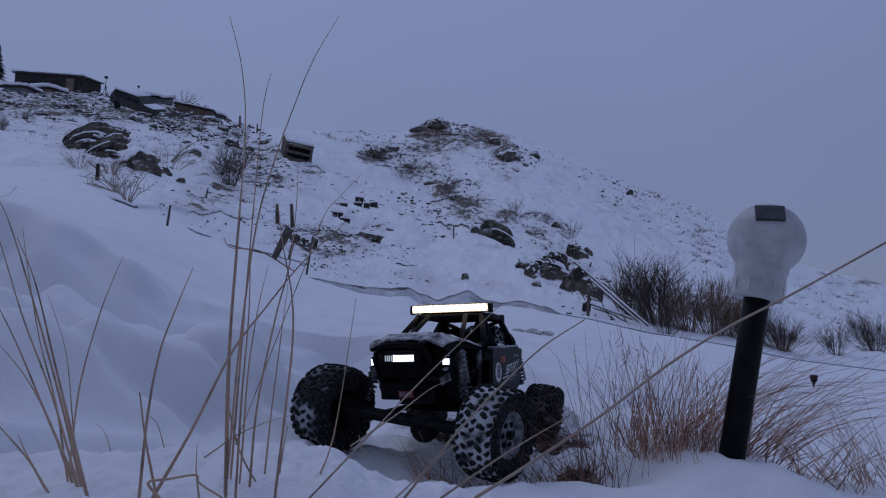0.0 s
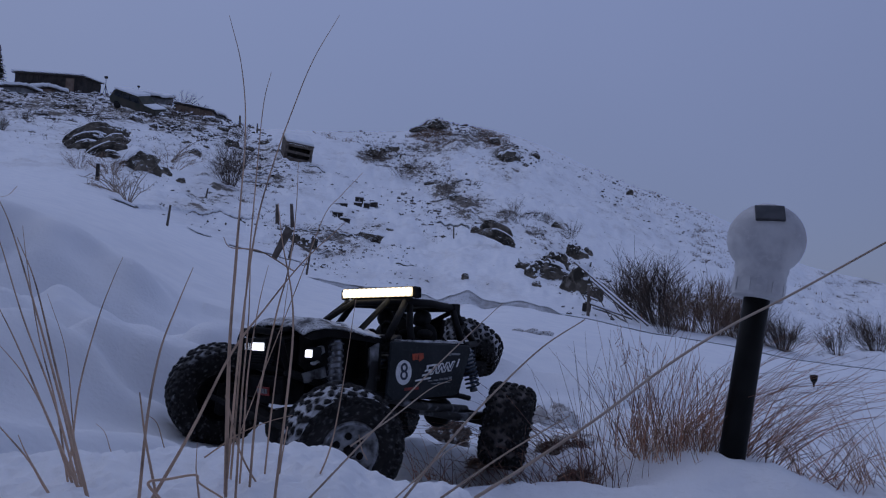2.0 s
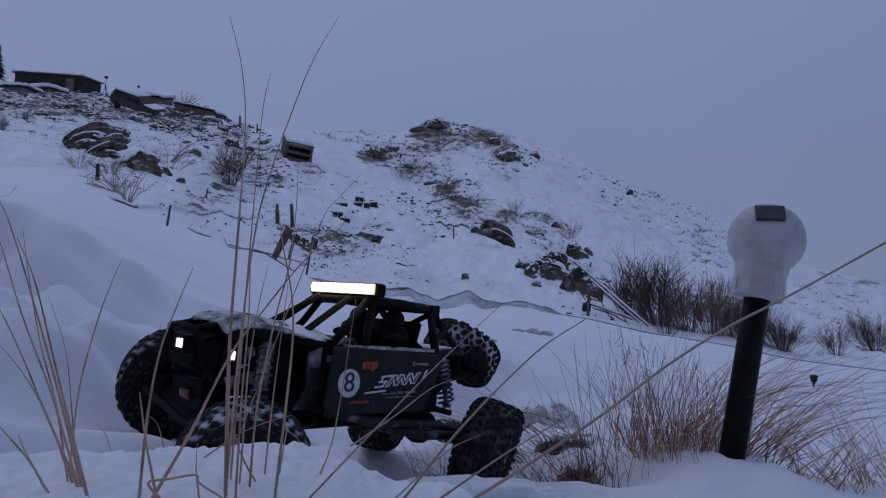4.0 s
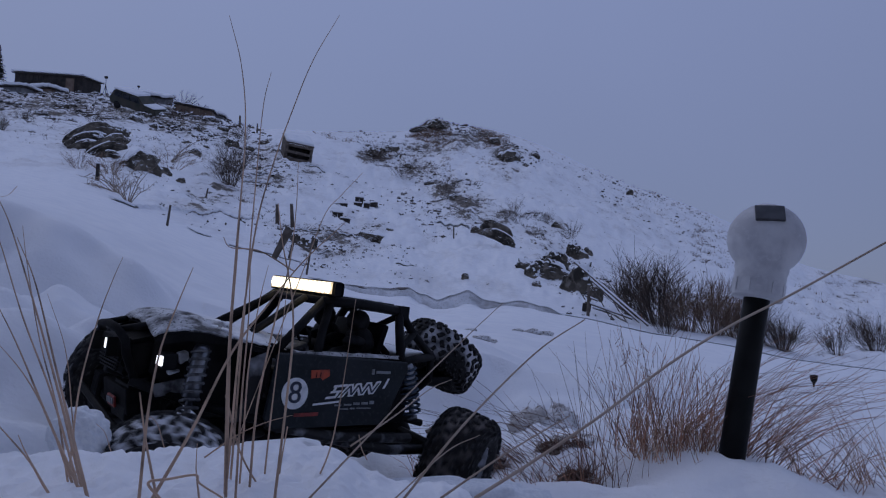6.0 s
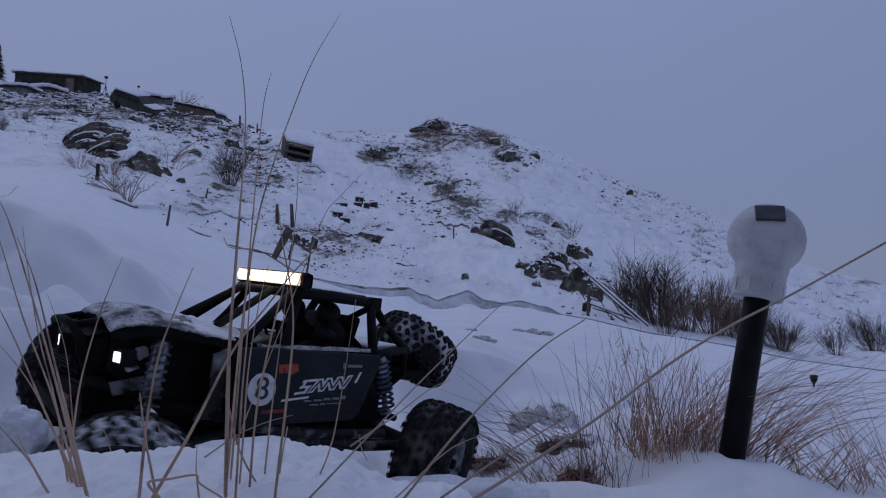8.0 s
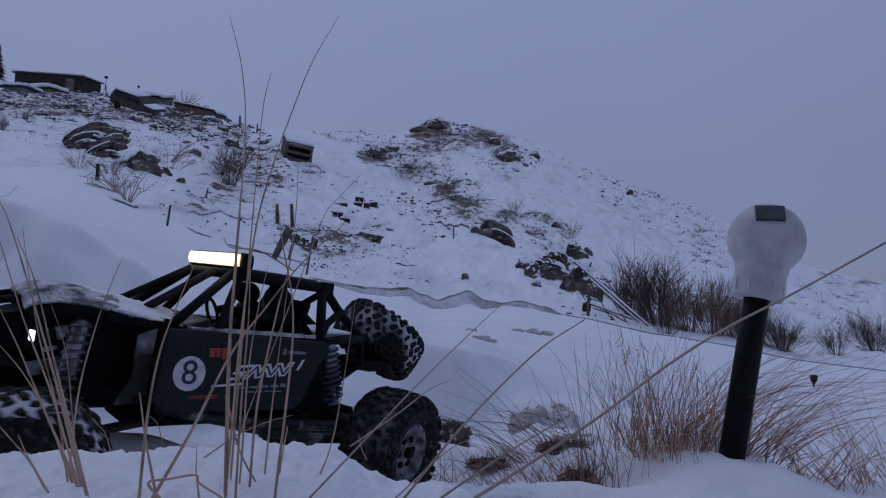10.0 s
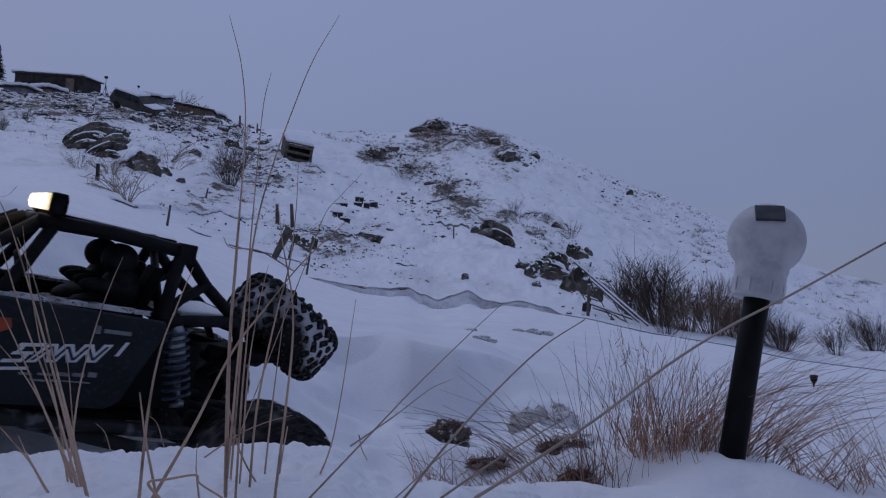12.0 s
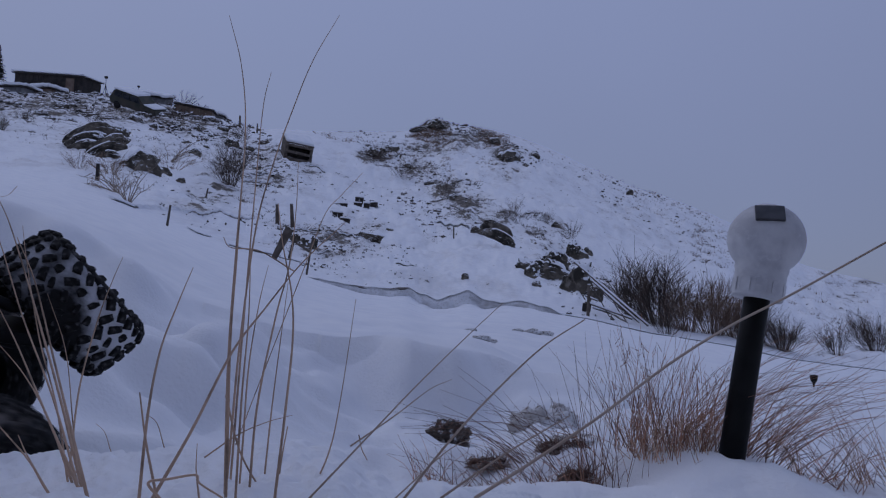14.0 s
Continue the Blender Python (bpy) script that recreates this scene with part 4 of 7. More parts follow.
M_RUBBLE = snow_dusted(material("rubble", (0.045, 0.039, 0.034), 0.9, second=(0.15, 0.13, 0.115), scale=2.5, island=0.6), 0.50, 0.74, 14.0, 1.6)
M_WOOD = material("weathered_wood", (0.075, 0.058, 0.046), 0.85, second=(0.14, 0.115, 0.095), scale=5, bump=0.4, bump_scale=40)
M_DARKWOOD = material("dark_boards", (0.018, 0.015, 0.013), 0.85, second=(0.042, 0.033, 0.028), scale=2, bump=0.4, bump_scale=12)
M_RUSTY = material("rusty_sheet", (0.13, 0.085, 0.062), 0.8, second=(0.20, 0.145, 0.11), scale=1.5, bump=0.3, bump_scale=6)
M_CARPAINT = material("green_paint", (0.060, 0.064, 0.052), 0.6, spec=0.2, second=(0.09, 0.08, 0.065), scale=2)
M_GREYWALL = material("grey_sheet", (0.14, 0.14, 0.145), 0.7, second=(0.22, 0.22, 0.225), scale=2)
M_GLASS = material("dark_glass", (0.012, 0.015, 0.02), 0.5, spec=0.2, second=(0.05, 0.055, 0.065), scale=3)
M_DRIFT = material("drift_snow", (0.86, 0.87, 0.89), 0.75, second=(0.78, 0.80, 0.84), scale=2, bump=0.3, bump_scale=14, spec=0.25)


def boulder(x, y, w, h, seed, lab="dark snow-capped boulder on the hillside", cap=0.55, tilt=0.0, sink=0.3, deep=0.36, turn=None):
    """A broken rock: a lump cut by cleavage planes, cracked, with snow lying on its upper faces."""
    rng = random.Random(seed)
    rock = tagged(new("boulder"), lab, "rock", "boulders on the hillside")
    rock.matrix_basis = pose(x, y, ground(x, y) - h * sink * 0.4, 0, tilt, rng.uniform(-25, 25) if turn is None else turn)
    bm = bmesh.new()
    bmesh.ops.create_icosphere(bm, subdivisions=5 if w > 0.6 else 4, radius=1.0)
    off = Vector((seed * 3.7, seed * 1.3, 0))
    cuts = []
    for k in range(13):
        a, e = rng.uniform(0, 2 * math.pi), rng.uniform(-0.2, 1.2)
        cuts.append((Vector((math.cos(a) * math.cos(e), math.sin(a) * math.cos(e), math.sin(e))), rng.uniform(0.50, 0.86)))
    lay = Vector((rng.uniform(-0.5, 0.5), rng.uniform(-0.4, 0.4), 1.0)).normalized()
    for v in bm.verts:
        p = v.co * (1 + 0.34 * noise.noise(v.co * 1.2 + off))
        for n, d in cuts:
            over = p.dot(n) - d - 0.05 * noise.noise(p * 4 + off)
            if over > 0:
                p -= n * over * 0.92
        # beds of rock with worn, recessed seams, then cracks and grain
        bed = p.dot(lay) * 5.5 + 1.2 * noise.noise(p * 1.7 + off)
        seam = max(0.0, 1 - 4.5 * abs(bed - round(bed)))
        q = noise.voronoi(p * 3.1 + off)[0]
        p *= 1 - 0.09 * seam + 0.16 * min(0.45, q[1] - q[0]) + 0.14 * noise.noise(p * 2.6 + off) + 0.07 * noise.noise(p * 6 + off) + 0.03 * noise.noise(p * 14 + off)
        v.co = Vector((p.x * w * 0.56, p.y * w * deep * 1.1, (p.z + 0.35) * h * 0.74))
    bm.normal_update()
    snow = bm.copy()
    part("rock_body", bm, M_ROCK, rock)
    snow.normal_update()
    drop = []
    for f in snow.faces:
        c = f.calc_center_median()
        q = Vector((c.x / w, c.y / w, c.z / h))
        lie = f.normal.z * 0.8 + 0.5 * noise.noise(q * 2.2 + off) + 0.22 * noise.noise(q * 6 + off) + 0.12 * noise.noise(q * 15 + off) + 0.55 * q.z
        if lie < cap * 0.85:
            drop.append(f)
    bmesh.ops.delete(snow, geom=drop, context="FACES")
    if snow.faces:
        rim = {v for e in snow.edges if e.is_boundary for v in e.verts}
        for v in snow.verts:
            v.co += Vector((0, -0.012 * h, 0.05 * h)) if v not in rim else Vector((0, 0.01 * h, -0.03 * h))
        part("snow_cap", snow, M_DRIFT, rock, "snow lying on the rock", True)
    else:
        snow.free()


BROWN = "brown snow-streaked rock outcrop on the hillside"


def slabs(x, y, length, thick, count, tilt, seed, lab, lift=0.0):
    """Tilted beds of rock lying over one another, with snow left in the gaps between them."""
    rng = random.Random(seed)
    thing = tagged(new("rock_slab"), lab, "rock", "boulders on the hillside")
    thing.matrix_basis = pose(x, y, ground(x, y) + lift)
    for i in range(count):
        ln, th = length * rng.uniform(0.75, 1.05) * (1 - 0.10 * i), thick * rng.uniform(0.8, 1.25)
        bm = bmesh.new()
        bmesh.ops.create_icosphere(bm, subdivisions=5, radius=1.0)
        off = Vector((seed * 1.7 + i * 5.1, 0, 0))
        for v in bm.verts:
            p = Vector([math.copysign(abs(c) ** 0.55, c) for c in v.co])
            p *= 1 + 0.16 * noise.noise(p * 1.5 + off) + 0.09 * noise.noise(p * 4 + off) + 0.04 * noise.noise(p * 10 + off)
            v.co = Vector((p.x * ln / 2, p.y * ln * 0.22, p.z * th / 2 + 0.10 * ln * (1 - p.x * p.x)))
        m = pose(0.16 * i * thick, -0.9 * i * thick, -1.02 * i * thick, 0, tilt + rng.uniform(-3, 3), rng.uniform(-6, 6))
        bmesh.ops.transform(bm, matrix=m, verts=bm.verts)
        bm.normal_update()
        snow = bm.copy()
        bed = part("rock_bed", bm, M_ROCK, thing)
        snow.normal_update()
        drop = [f for f in snow.faces if f.normal.z * 0.8 + 0.8 * noise.noise(f.calc_center_median() * (2.2 / length) + off) + 0.35 * noise.noise(f.calc_center_median() * (8 / length) + off) < 0.62]
        bmesh.ops.delete(snow, geom=drop, context="FACES")
        rim = {v for e in snow.edges if e.is_boundary for v in e.verts}
        for v in snow.verts:
            v.co.z += 0.12 * thick if v not in rim else -0.04 * thick
        part("snow_cap", snow, M_DRIFT, bed, "snow lying on the rock", True)


slabs(1.56, 20.3, 1.20, 0.27, 2, 25, 1, "slanting beds of rock streaked with snow", 0.50)
slabs(-10.55, 20.4, 1.45, 0.27, 3, -22, 2, BROWN, 0.32)
slabs(-9.05, 18.5, 1.40, 0.24, 3, -27, 3, BROWN, 0.28)
boulder(-7.25, 16.5, 1.05, 0.72, 5, BROWN, 0.52, -26, turn=15)
boulder(-7.392, 18.063, 0.5202, 0.3179, 6)
boulder(-13.4, 28.0, 1.2, 0.55, 132, BROWN, 0.45, -16, turn=8)
boulder(1.726, 14.213, 0.62, 0.30, 134, cap=0.6, tilt=12)
boulder(1.95, 13.2, 0.75, 0.52, 135, cap=0.75, tilt=28)
boulder(1.217, 23.511, 0.6771, 0.3762, 107, cap=0.55, tilt=14)
boulder(2.242, 14.607, 0.6778, 0.6077, 8, cap=0.72, tilt=30)
boulder(2.170, 11.889, 0.5326, 0.6277, 9, cap=0.66, tilt=24)
boulder(1.618, 13.086, 0.3559, 0.3769, 11, cap=0.62, tilt=20)
boulder(1.542, 11.735, 0.1878, 0.1502, 109, cap=0.6)
boulder(2.424, 11.483, 0.3675, 0.3123, 110, cap=0.45, tilt=20)
boulder(3.539, 13.651, 0.2839, 0.2621, 111, "pale snow-covered stone beside the bushes", cap=0.3)
boulder(4.911, 23.814, 0.3810, 0.3810, 112, cap=0.8)
boulder(4.394, 23.108, 0.8874, 0.7395, 10, cap=0.8)
boulder(7.088, 73.254, 2.6958, 2.1097, 12, cap=0.6, tilt=22)
boulder(6.417, 75.208, 1.3237, 0.8423, 113, cap=0.6)
boulder(6.843, 91.432, 2.1944, 1.0240, 13, cap=0.8)
# snow cover raised to pale the knob, standing in for distant haze
boulder(-1.494, 100.629, 3.2201, 1.5296, 14, "grey rock knob on the hilltop paled with snow for haze", 0.45)
boulder(-3.455, 99.772, 2.3945, 0.9578, 15, "grey rock knob on the hilltop paled with snow for haze", 0.4)
boulder(-6.931, 68.071, 1.8515, 0.8713, 16)
boulder(-5.629, 72.895, 1.9827, 1.0497, 17)
boulder(0.368, 12.077, 0.1449, 0.1353, 18, "small dark stone in the snow", 0.95)
boulder(23.094, 85.609, 0.8903, 0.7534, 19, "small dark stone in the snow", 0.95)
boulder(16.929, 73.962, 0.5325, 0.4142, 20, "small dark stone in the snow", 0.95)
boulder(11.199, 84.763, 1.4918, 0.9493, 21)
boulder(4.770, 29.296, 0.3750, 0.3281, 22, "small dark stone in the snow", 0.9)
boulder(-2.408, 12.485, 0.3396, 0.2597, 29)
boulder(-2.757, 12.922, 0.2274, 0.2067, 30, cap=0.8)
boulder(-1.993, 18.400, 0.8832, 0.2650, 31, cap=0.55)
boulder(-1.693, 22.254, 0.3205, 0.1780, 32)
boulder(2.774, 10.998, 0.2112, 0.1936, 33)
boulder(-11.501, 31.882, 0.6631, 0.3571, 34)
boulder(-6.558, 17.297, 0.2767, 0.1937, 35)
boulder(-13.259, 43.090, 0.8963, 0.8273, 36, cap=0.8)

boulder(-18.874, 31.945, 0.6645, 0.3578, 50, "dark broken stone in the snow", 0.42)
boulder(-24.475, 43.813, 0.7711, 0.4206, 51, "dark broken stone in the snow", 0.42)
boulder(-17.708, 32.658, 0.5225, 0.2874, 52, "dark broken stone in the snow", 0.42)
boulder(-28.871, 57.137, 1.3713, 0.7314, 53, "dark broken stone in the snow", 0.42)
boulder(-18.329, 40.762, 0.7826, 0.4239, 54, "dark broken stone in the snow", 0.42)
boulder(-17.370, 40.928, 0.5894, 0.2947, 55, "dark broken stone in the snow", 0.42)
boulder(-21.025, 51.435, 0.9053, 0.4938, 56, "dark broken stone in the snow", 0.42)
boulder(-16.328, 45.080, 0.9377, 0.5049, 57, "dark broken stone in the snow", 0.42)
boulder(-20.005, 58.744, 1.1279, 0.6109, 58, "dark broken stone in the snow", 0.42)
boulder(-17.714, 54.770, 0.9639, 0.5258, 59, "dark broken stone in the snow", 0.42)
boulder(-23.784, 38.051, 0.6088, 0.3348, 60, "dark broken stone in the snow", 0.42)
boulder(-13.614, 22.642, 0.2536, 0.1268, 61, "dark broken stone in the snow", 0.42)
boulder(-16.062, 33.915, 0.6512, 0.3527, 62, "dark broken stone in the snow", 0.42)
boulder(-14.150, 37.850, 0.4845, 0.2422, 63, "dark broken stone in the snow", 0.42)
boulder(-12.448, 36.125, 0.4624, 0.2312, 64, "dark broken stone in the snow", 0.42)
boulder(-12.015, 42.495, 0.6799, 0.3740, 65, "dark broken stone in the snow", 0.42)
boulder(-13.284, 51.404, 0.8225, 0.4524, 66, "dark broken stone in the snow", 0.42)
boulder(-8.881, 32.957, 0.4746, 0.2373, 67, "dark broken stone in the snow", 0.42)
boulder(-0.895, 45.692, 0.6580, 0.3290, 68, "dark broken stone in the snow", 0.42)
boulder(0.454, 34.901, 0.6143, 0.3351, 69, "dark broken stone in the snow", 0.42)
boulder(-0.237, 32.445, 0.5191, 0.2855, 70, "dark broken stone in the snow", 0.42)
boulder(1.276, 25.822, 0.3718, 0.1859, 71, "dark broken stone in the snow", 0.42)
boulder(-3.043, 58.053, 0.9288, 0.5109, 72, "dark broken stone in the snow", 0.42)
boulder(8.309, 69.483, 0.7782, 0.3891, 73, "dark broken stone in the snow", 0.42)
boulder(4.541, 64.470, 0.6189, 0.3095, 74, "dark broken stone in the snow", 0.42)


def scatter(name, lab, regions, mat, kind, seed, lean=0.55):
    """Countless small chunks of stone or little twiggy tufts over parts of the hill, as one object."""
    rng = random.Random(seed)
    verts, faces = [], []
    for x0, y0, rx, ry, n, size in regions:
        for _ in range(n):
            q, a = math.sqrt(rng.random()), rng.uniform(0, 2 * math.pi)
            y = max(8.6, y0 + ry * q * math.sin(a))
            x = (x0 / y0) * y + rx * q * math.cos(a) * (y / y0)
            if noise.noise(Vector((x * 0.5 * 30 / y0, y * 0.25 * 30 / y0, seed))) < -0.12:
                continue
            s = size * y / 1250 * rng.uniform(0.3, 1.3) ** 1.7
            z = ground(x, y)
            if kind == "chunk":
                b = len(verts)
                wx, wy, wz = s * rng.uniform(0.6, 1.7), s * rng.uniform(0.5, 1.0), s * rng.uniform(0.35, 0.85)
                t = rng.uniform(0, math.pi)
                for dx, dy, dz in ((1, 0, 0), (0, 1, 0), (-1, 0, 0), (0, -1, 0), (0.1, 0, 1), (0, 0, -0.8), (0.55, -0.6, 0.5), (-0.5, -0.65, 0.35)):
                    px, py = dx * wx * rng.uniform(0.6, 1.1), dy * wy * rng.uniform(0.6, 1.1)
                    verts.append((x + px * math.cos(t) - py * math.sin(t) * 0.5, y + px * math.sin(t) * 0.5 + py * math.cos(t), z + dz * wz + wz * 0.2))
                for f in ((0, 1, 4), (1, 2, 4), (2, 7, 4), (7, 6, 4), (6, 0, 4), (1, 0, 5), (2, 1, 5), (3, 2, 5), (0, 3, 5), (7, 2, 3), (6, 7, 3), (0, 6, 3)):
                    faces.append(tuple(b + i for i in f))
            else:
                for _ in range(rng.randint(7, 12)):
                    b = len(verts)
                    h, w = s * rng.uniform(0.3, 1.0), s * rng.uniform(0.025, 0.05)
                    ox, oy = rng.uniform(-0.8, 0.8) * s, rng.uniform(-0.5, 0.5) * s
                    lx, ly = rng.gauss(0, lean) * h, rng.gauss(0, lean) * h
                    verts += [(x + ox - w, y + oy, z - 0.1 * s), (x + ox + w, y + oy + w, z - 0.1 * s), (x + ox, y + oy - w, z - 0.1 * s), (x + ox + lx, y + oy + ly, z + h)]
                    faces += [(b, b + 1, b + 3), (b + 1, b + 2, b + 3), (b + 2, b, b + 3)]
    me = bpy.data.meshes.new(name)
    me.from_pydata(verts, [], faces)
    me.materials.append(mat)
    return tagged(new(name, me), lab, "stones" if kind == "chunk" else "brush", kind="stuff")


scatter("hillside_rubble", "dark stones showing through the snow on the hillside", [
    (-25.98, 43.27, 3.12, 19.20, 620, 5.5), (-24.71, 51.07, 4.90, 15.90, 760, 5.5), (-19.91, 53.06, 3.40, 14.23, 460, 5.5), (-16.24, 55.64, 2.45, 13.10, 200, 4.5), (-8.95, 34.78, 2.23, 12.11, 260, 4.5),
    (-2.66, 13.48, 1.29, 4.04, 300, 3.8), (-3.83, 32.68, 2.35, 13.27, 170, 3.5), (-4.71, 68.34, 3.83, 15.83, 220, 4.5), (0.03, 40.26, 2.42, 18.77, 420, 4), (-1.69, 14.55, 1.40, 5.57, 260, 2.6)], M_RUBBLE, "chunk", 11)
scatter("upper_rubble", "dark stones showing through the snow on the upper hillside", [
    (1.34, 101.91, 6.52, 8.97, 420, 3.2), (7.46, 78.35, 3.76, 19.01, 240, 3.4), (12.04, 68.26, 7.10, 34.41, 190, 2.2), (24.27, 81.56, 8.48, 31.32, 420, 2.4), (20.87, 55.50, 2.66, 27.15, 220, 2.8),
    (3.43, 24.11, 1.35, 8.64, 140, 4), (-1.69, 12.77, 1.63, 2.91, 80, 3.0), (12.42, 25.70, 1.23, 21.03, 60, 4), (20.64, 36.18, 1.74, 36.87, 90, 4), (-4.79, 12.15, 1.07, 4.68, 110, 3.5),
    (2.87, 13.99, 0.67, 6.95, 160, 4.5), (-9.84, 89.06, 7.84, 4.83, 120, 3), (27.62, 97.94, 4.70, 16.48, 90, 2.8)], M_RUBBLE, "chunk", 12)
scatter("hillside_brush", "low leafless brush on the hillside", [
    (-4.65, 67.55, 3.24, 16.43, 620, 5), (-0.31, 42.34, 2.03, 21.73, 900, 3.2), (1.15, 30.66, 1.84, 6.89, 700, 3.2), (-18.09, 37.48, 5.70, 13.48, 560, 5.5), (-20.81, 34.68, 2.22, 16.52, 260, 5.5), (-9.95, 35.27, 2.54, 21.15, 420, 5),
    (-2.72, 14.99, 1.32, 5.13, 300, 4.5), (-22.74, 57.95, 2.78, 7.93, 160, 6), (4.15, 29.11, 0.93, 4.98, 260, 6), (3.06, 31.13, 0.75, 3.41, 130, 9), (2.88, 16.55, 0.66, 5.63, 220, 5)], M_TWIG, "tuft", 13)
scatter("hilltop_grass", "brown dead grass on the hilltop", [
    (1.25, 95.23, 5.71, 12.94, 1900, 4.5), (5.02, 92.47, 4.44, 15.50, 1000, 4.5), (-3.52, 97.17, 3.11, 6.54, 400, 5), (27.46, 109.79, 15.81, 17.66, 260, 4.5), (27.25, 80.67, 7.74, 26.12, 420, 4.5), (21.13, 55.03, 2.20, 16.83, 240, 6),
    (-8.27, 75.00, 6.60, 7.14, 200, 5), (59.26, 103.20, 4.95, 22.31, 160, 6), (19.77, 35.64, 2.28, 34.43, 160, 8), (0.81, 61.64, 3.94, 24.40, 500, 4.5)], M_RUST, "tuft", 14)


def bush(x, y, w, h, n, seed, lab="leafless dark brown bush in the snow", mat=None, up=0.8, thick=0.0046):
    """A leafless shrub: forked stems with many fine twigs."""
    rng = random.Random(seed)
    thing = tagged(new("bush"), lab, "bush", "bushes on the hillside")
    thing.matrix_basis = pose(x, y, ground(x, y) - 0.03 * h)
    stems, twigs = bmesh.new(), bmesh.new()
    for i in range(n):
        a = rng.uniform(0, 2 * math.pi)
        q = math.sqrt(rng.random())
        foot = Vector((q * math.cos(a) * w * 0.22, q * math.sin(a) * w * 0.18, 0))
        ln = h * rng.uniform(0.40, 1.12) * (1 - 0.30 * q)
        tip = foot + Vector((q * math.cos(a) * w * 0.52 + rng.gauss(0, 0.07) * w, q * math.sin(a) * w * 0.34, ln))
        mid = foot.lerp(tip, 0.5) + Vector((rng.gauss(0, 0.04) * w, rng.gauss(0, 0.04) * w, 0.04 * h))
        r = max(h * thick, 0.00016 * y)
        add_tube(stems, [foot, mid, tip], r, 3, r * 0.35, False)
        for k in range(rng.randint(8, 13)):
            t = rng.uniform(0.25, 0.95)
            s = foot.lerp(mid, t * 2) if t < 0.5 else mid.lerp(tip, t * 2 - 1)
            d = (tip - foot).normalized() * up + Vector((rng.gauss(0, 0.6), rng.gauss(0, 0.6), rng.uniform(-0.1, 0.3)))
            e = s + d.normalized() * h * rng.uniform(0.08, 0.34)
            add_tube(twigs, [s, s.lerp(e, 0.5) + Vector((0, 0, 0.01 * h)), e], r * 0.55, 3, r * 0.3, False)
    tagged(part("branching", stems, mat or M_TWIG, thing), kind="stuff")
    tagged(part("twig_mass", twigs, mat or M_TWIG, thing), kind="stuff")


bush(-6.724, 21.661, 1.0744, 1.5249, 60, 1)
bush(2.737, 10.221, 0.6541, 1.0221, 70, 2)
bush(3.003, 9.905, 0.7528, 1.0697, 85, 3)
bush(3.356, 9.797, 0.6662, 0.8230, 80, 4, mat=M_RUST)
bush(3.745, 9.863, 0.6312, 0.8837, 85, 5, mat=M_RUST)
bush(4.091, 9.988, 0.5593, 0.7991, 70, 6, mat=M_RUST)
bush(2.870, 9.124, 0.4380, 0.4380, 50, 66)
bush(-2.793, 47.466, 2.2784, 1.5949, 26, 7)
bush(-5.727, 58.677, 2.3471, 1.2205, 22, 8)
bush(-6.53, 66.9, 2.4, 1.3, 24, 28)
bush(0.03, 41.7, 1.3, 0.8, 12, 30)
bush(4.680, 9.835, 0.5507, 0.5193, 130, 9)
bush(4.395, 10.057, 0.5632, 0.6758, 90, 91)
bush(5.755, 10.448, 0.4179, 0.6018, 40, 10)
bush(8.752, 14.427, 0.6925, 0.8079, 90, 111)
bush(13.786, 23.602, 0.5664, 1.1329, 24, 12)
bush(2.996, 29.764, 0.8096, 0.8096, 22, 13)
bush(4.685, 31.928, 0.8684, 0.6641, 22, 14)
bush(-16.709, 32.682, 0.8890, 1.0458, 26, 15)
bush(-15.264, 25.090, 0.4817, 0.6825, 20, 16)
bush(-19.969, 51.166, 1.0643, 1.3917, 20, 17)
bush(-25.213, 65.853, 2.4234, 1.6858, 40, 18, "pale leafless bush on the skyline")
bush(-23.333, 64.937, 1.8702, 1.1429, 30, 19, "pale leafless bush on the skyline")
bush(-14.134, 47.812, 1.1475, 1.5300, 26, 20)
bush(4.888, 26.757, 0.8562, 0.7278, 26, 21)
bush(0.193, 39.429, 1.0725, 0.6939, 22, 22)
bush(-6.024, 12.500, 0.6000, 0.4800, 24, 23, "thin dry weeds in the snow", M_RUST, 0.5, 0.009)
bush(-4.593, 9.903, 0.7130, 0.3486, 18, 25, "thin dry weeds in the snow", M_RUST, 0.4, 0.009)
bush(-7.922, 19.984, 1.4389, 0.7994, 12, 26, "thin dry weeds in the snow", M_RUST, 0.4, 0.008)
bush(-6.297, 11.938, 0.5730, 0.3820, 20, 24, "thin dry weeds in the snow", M_RUST, 0.5, 0.009)


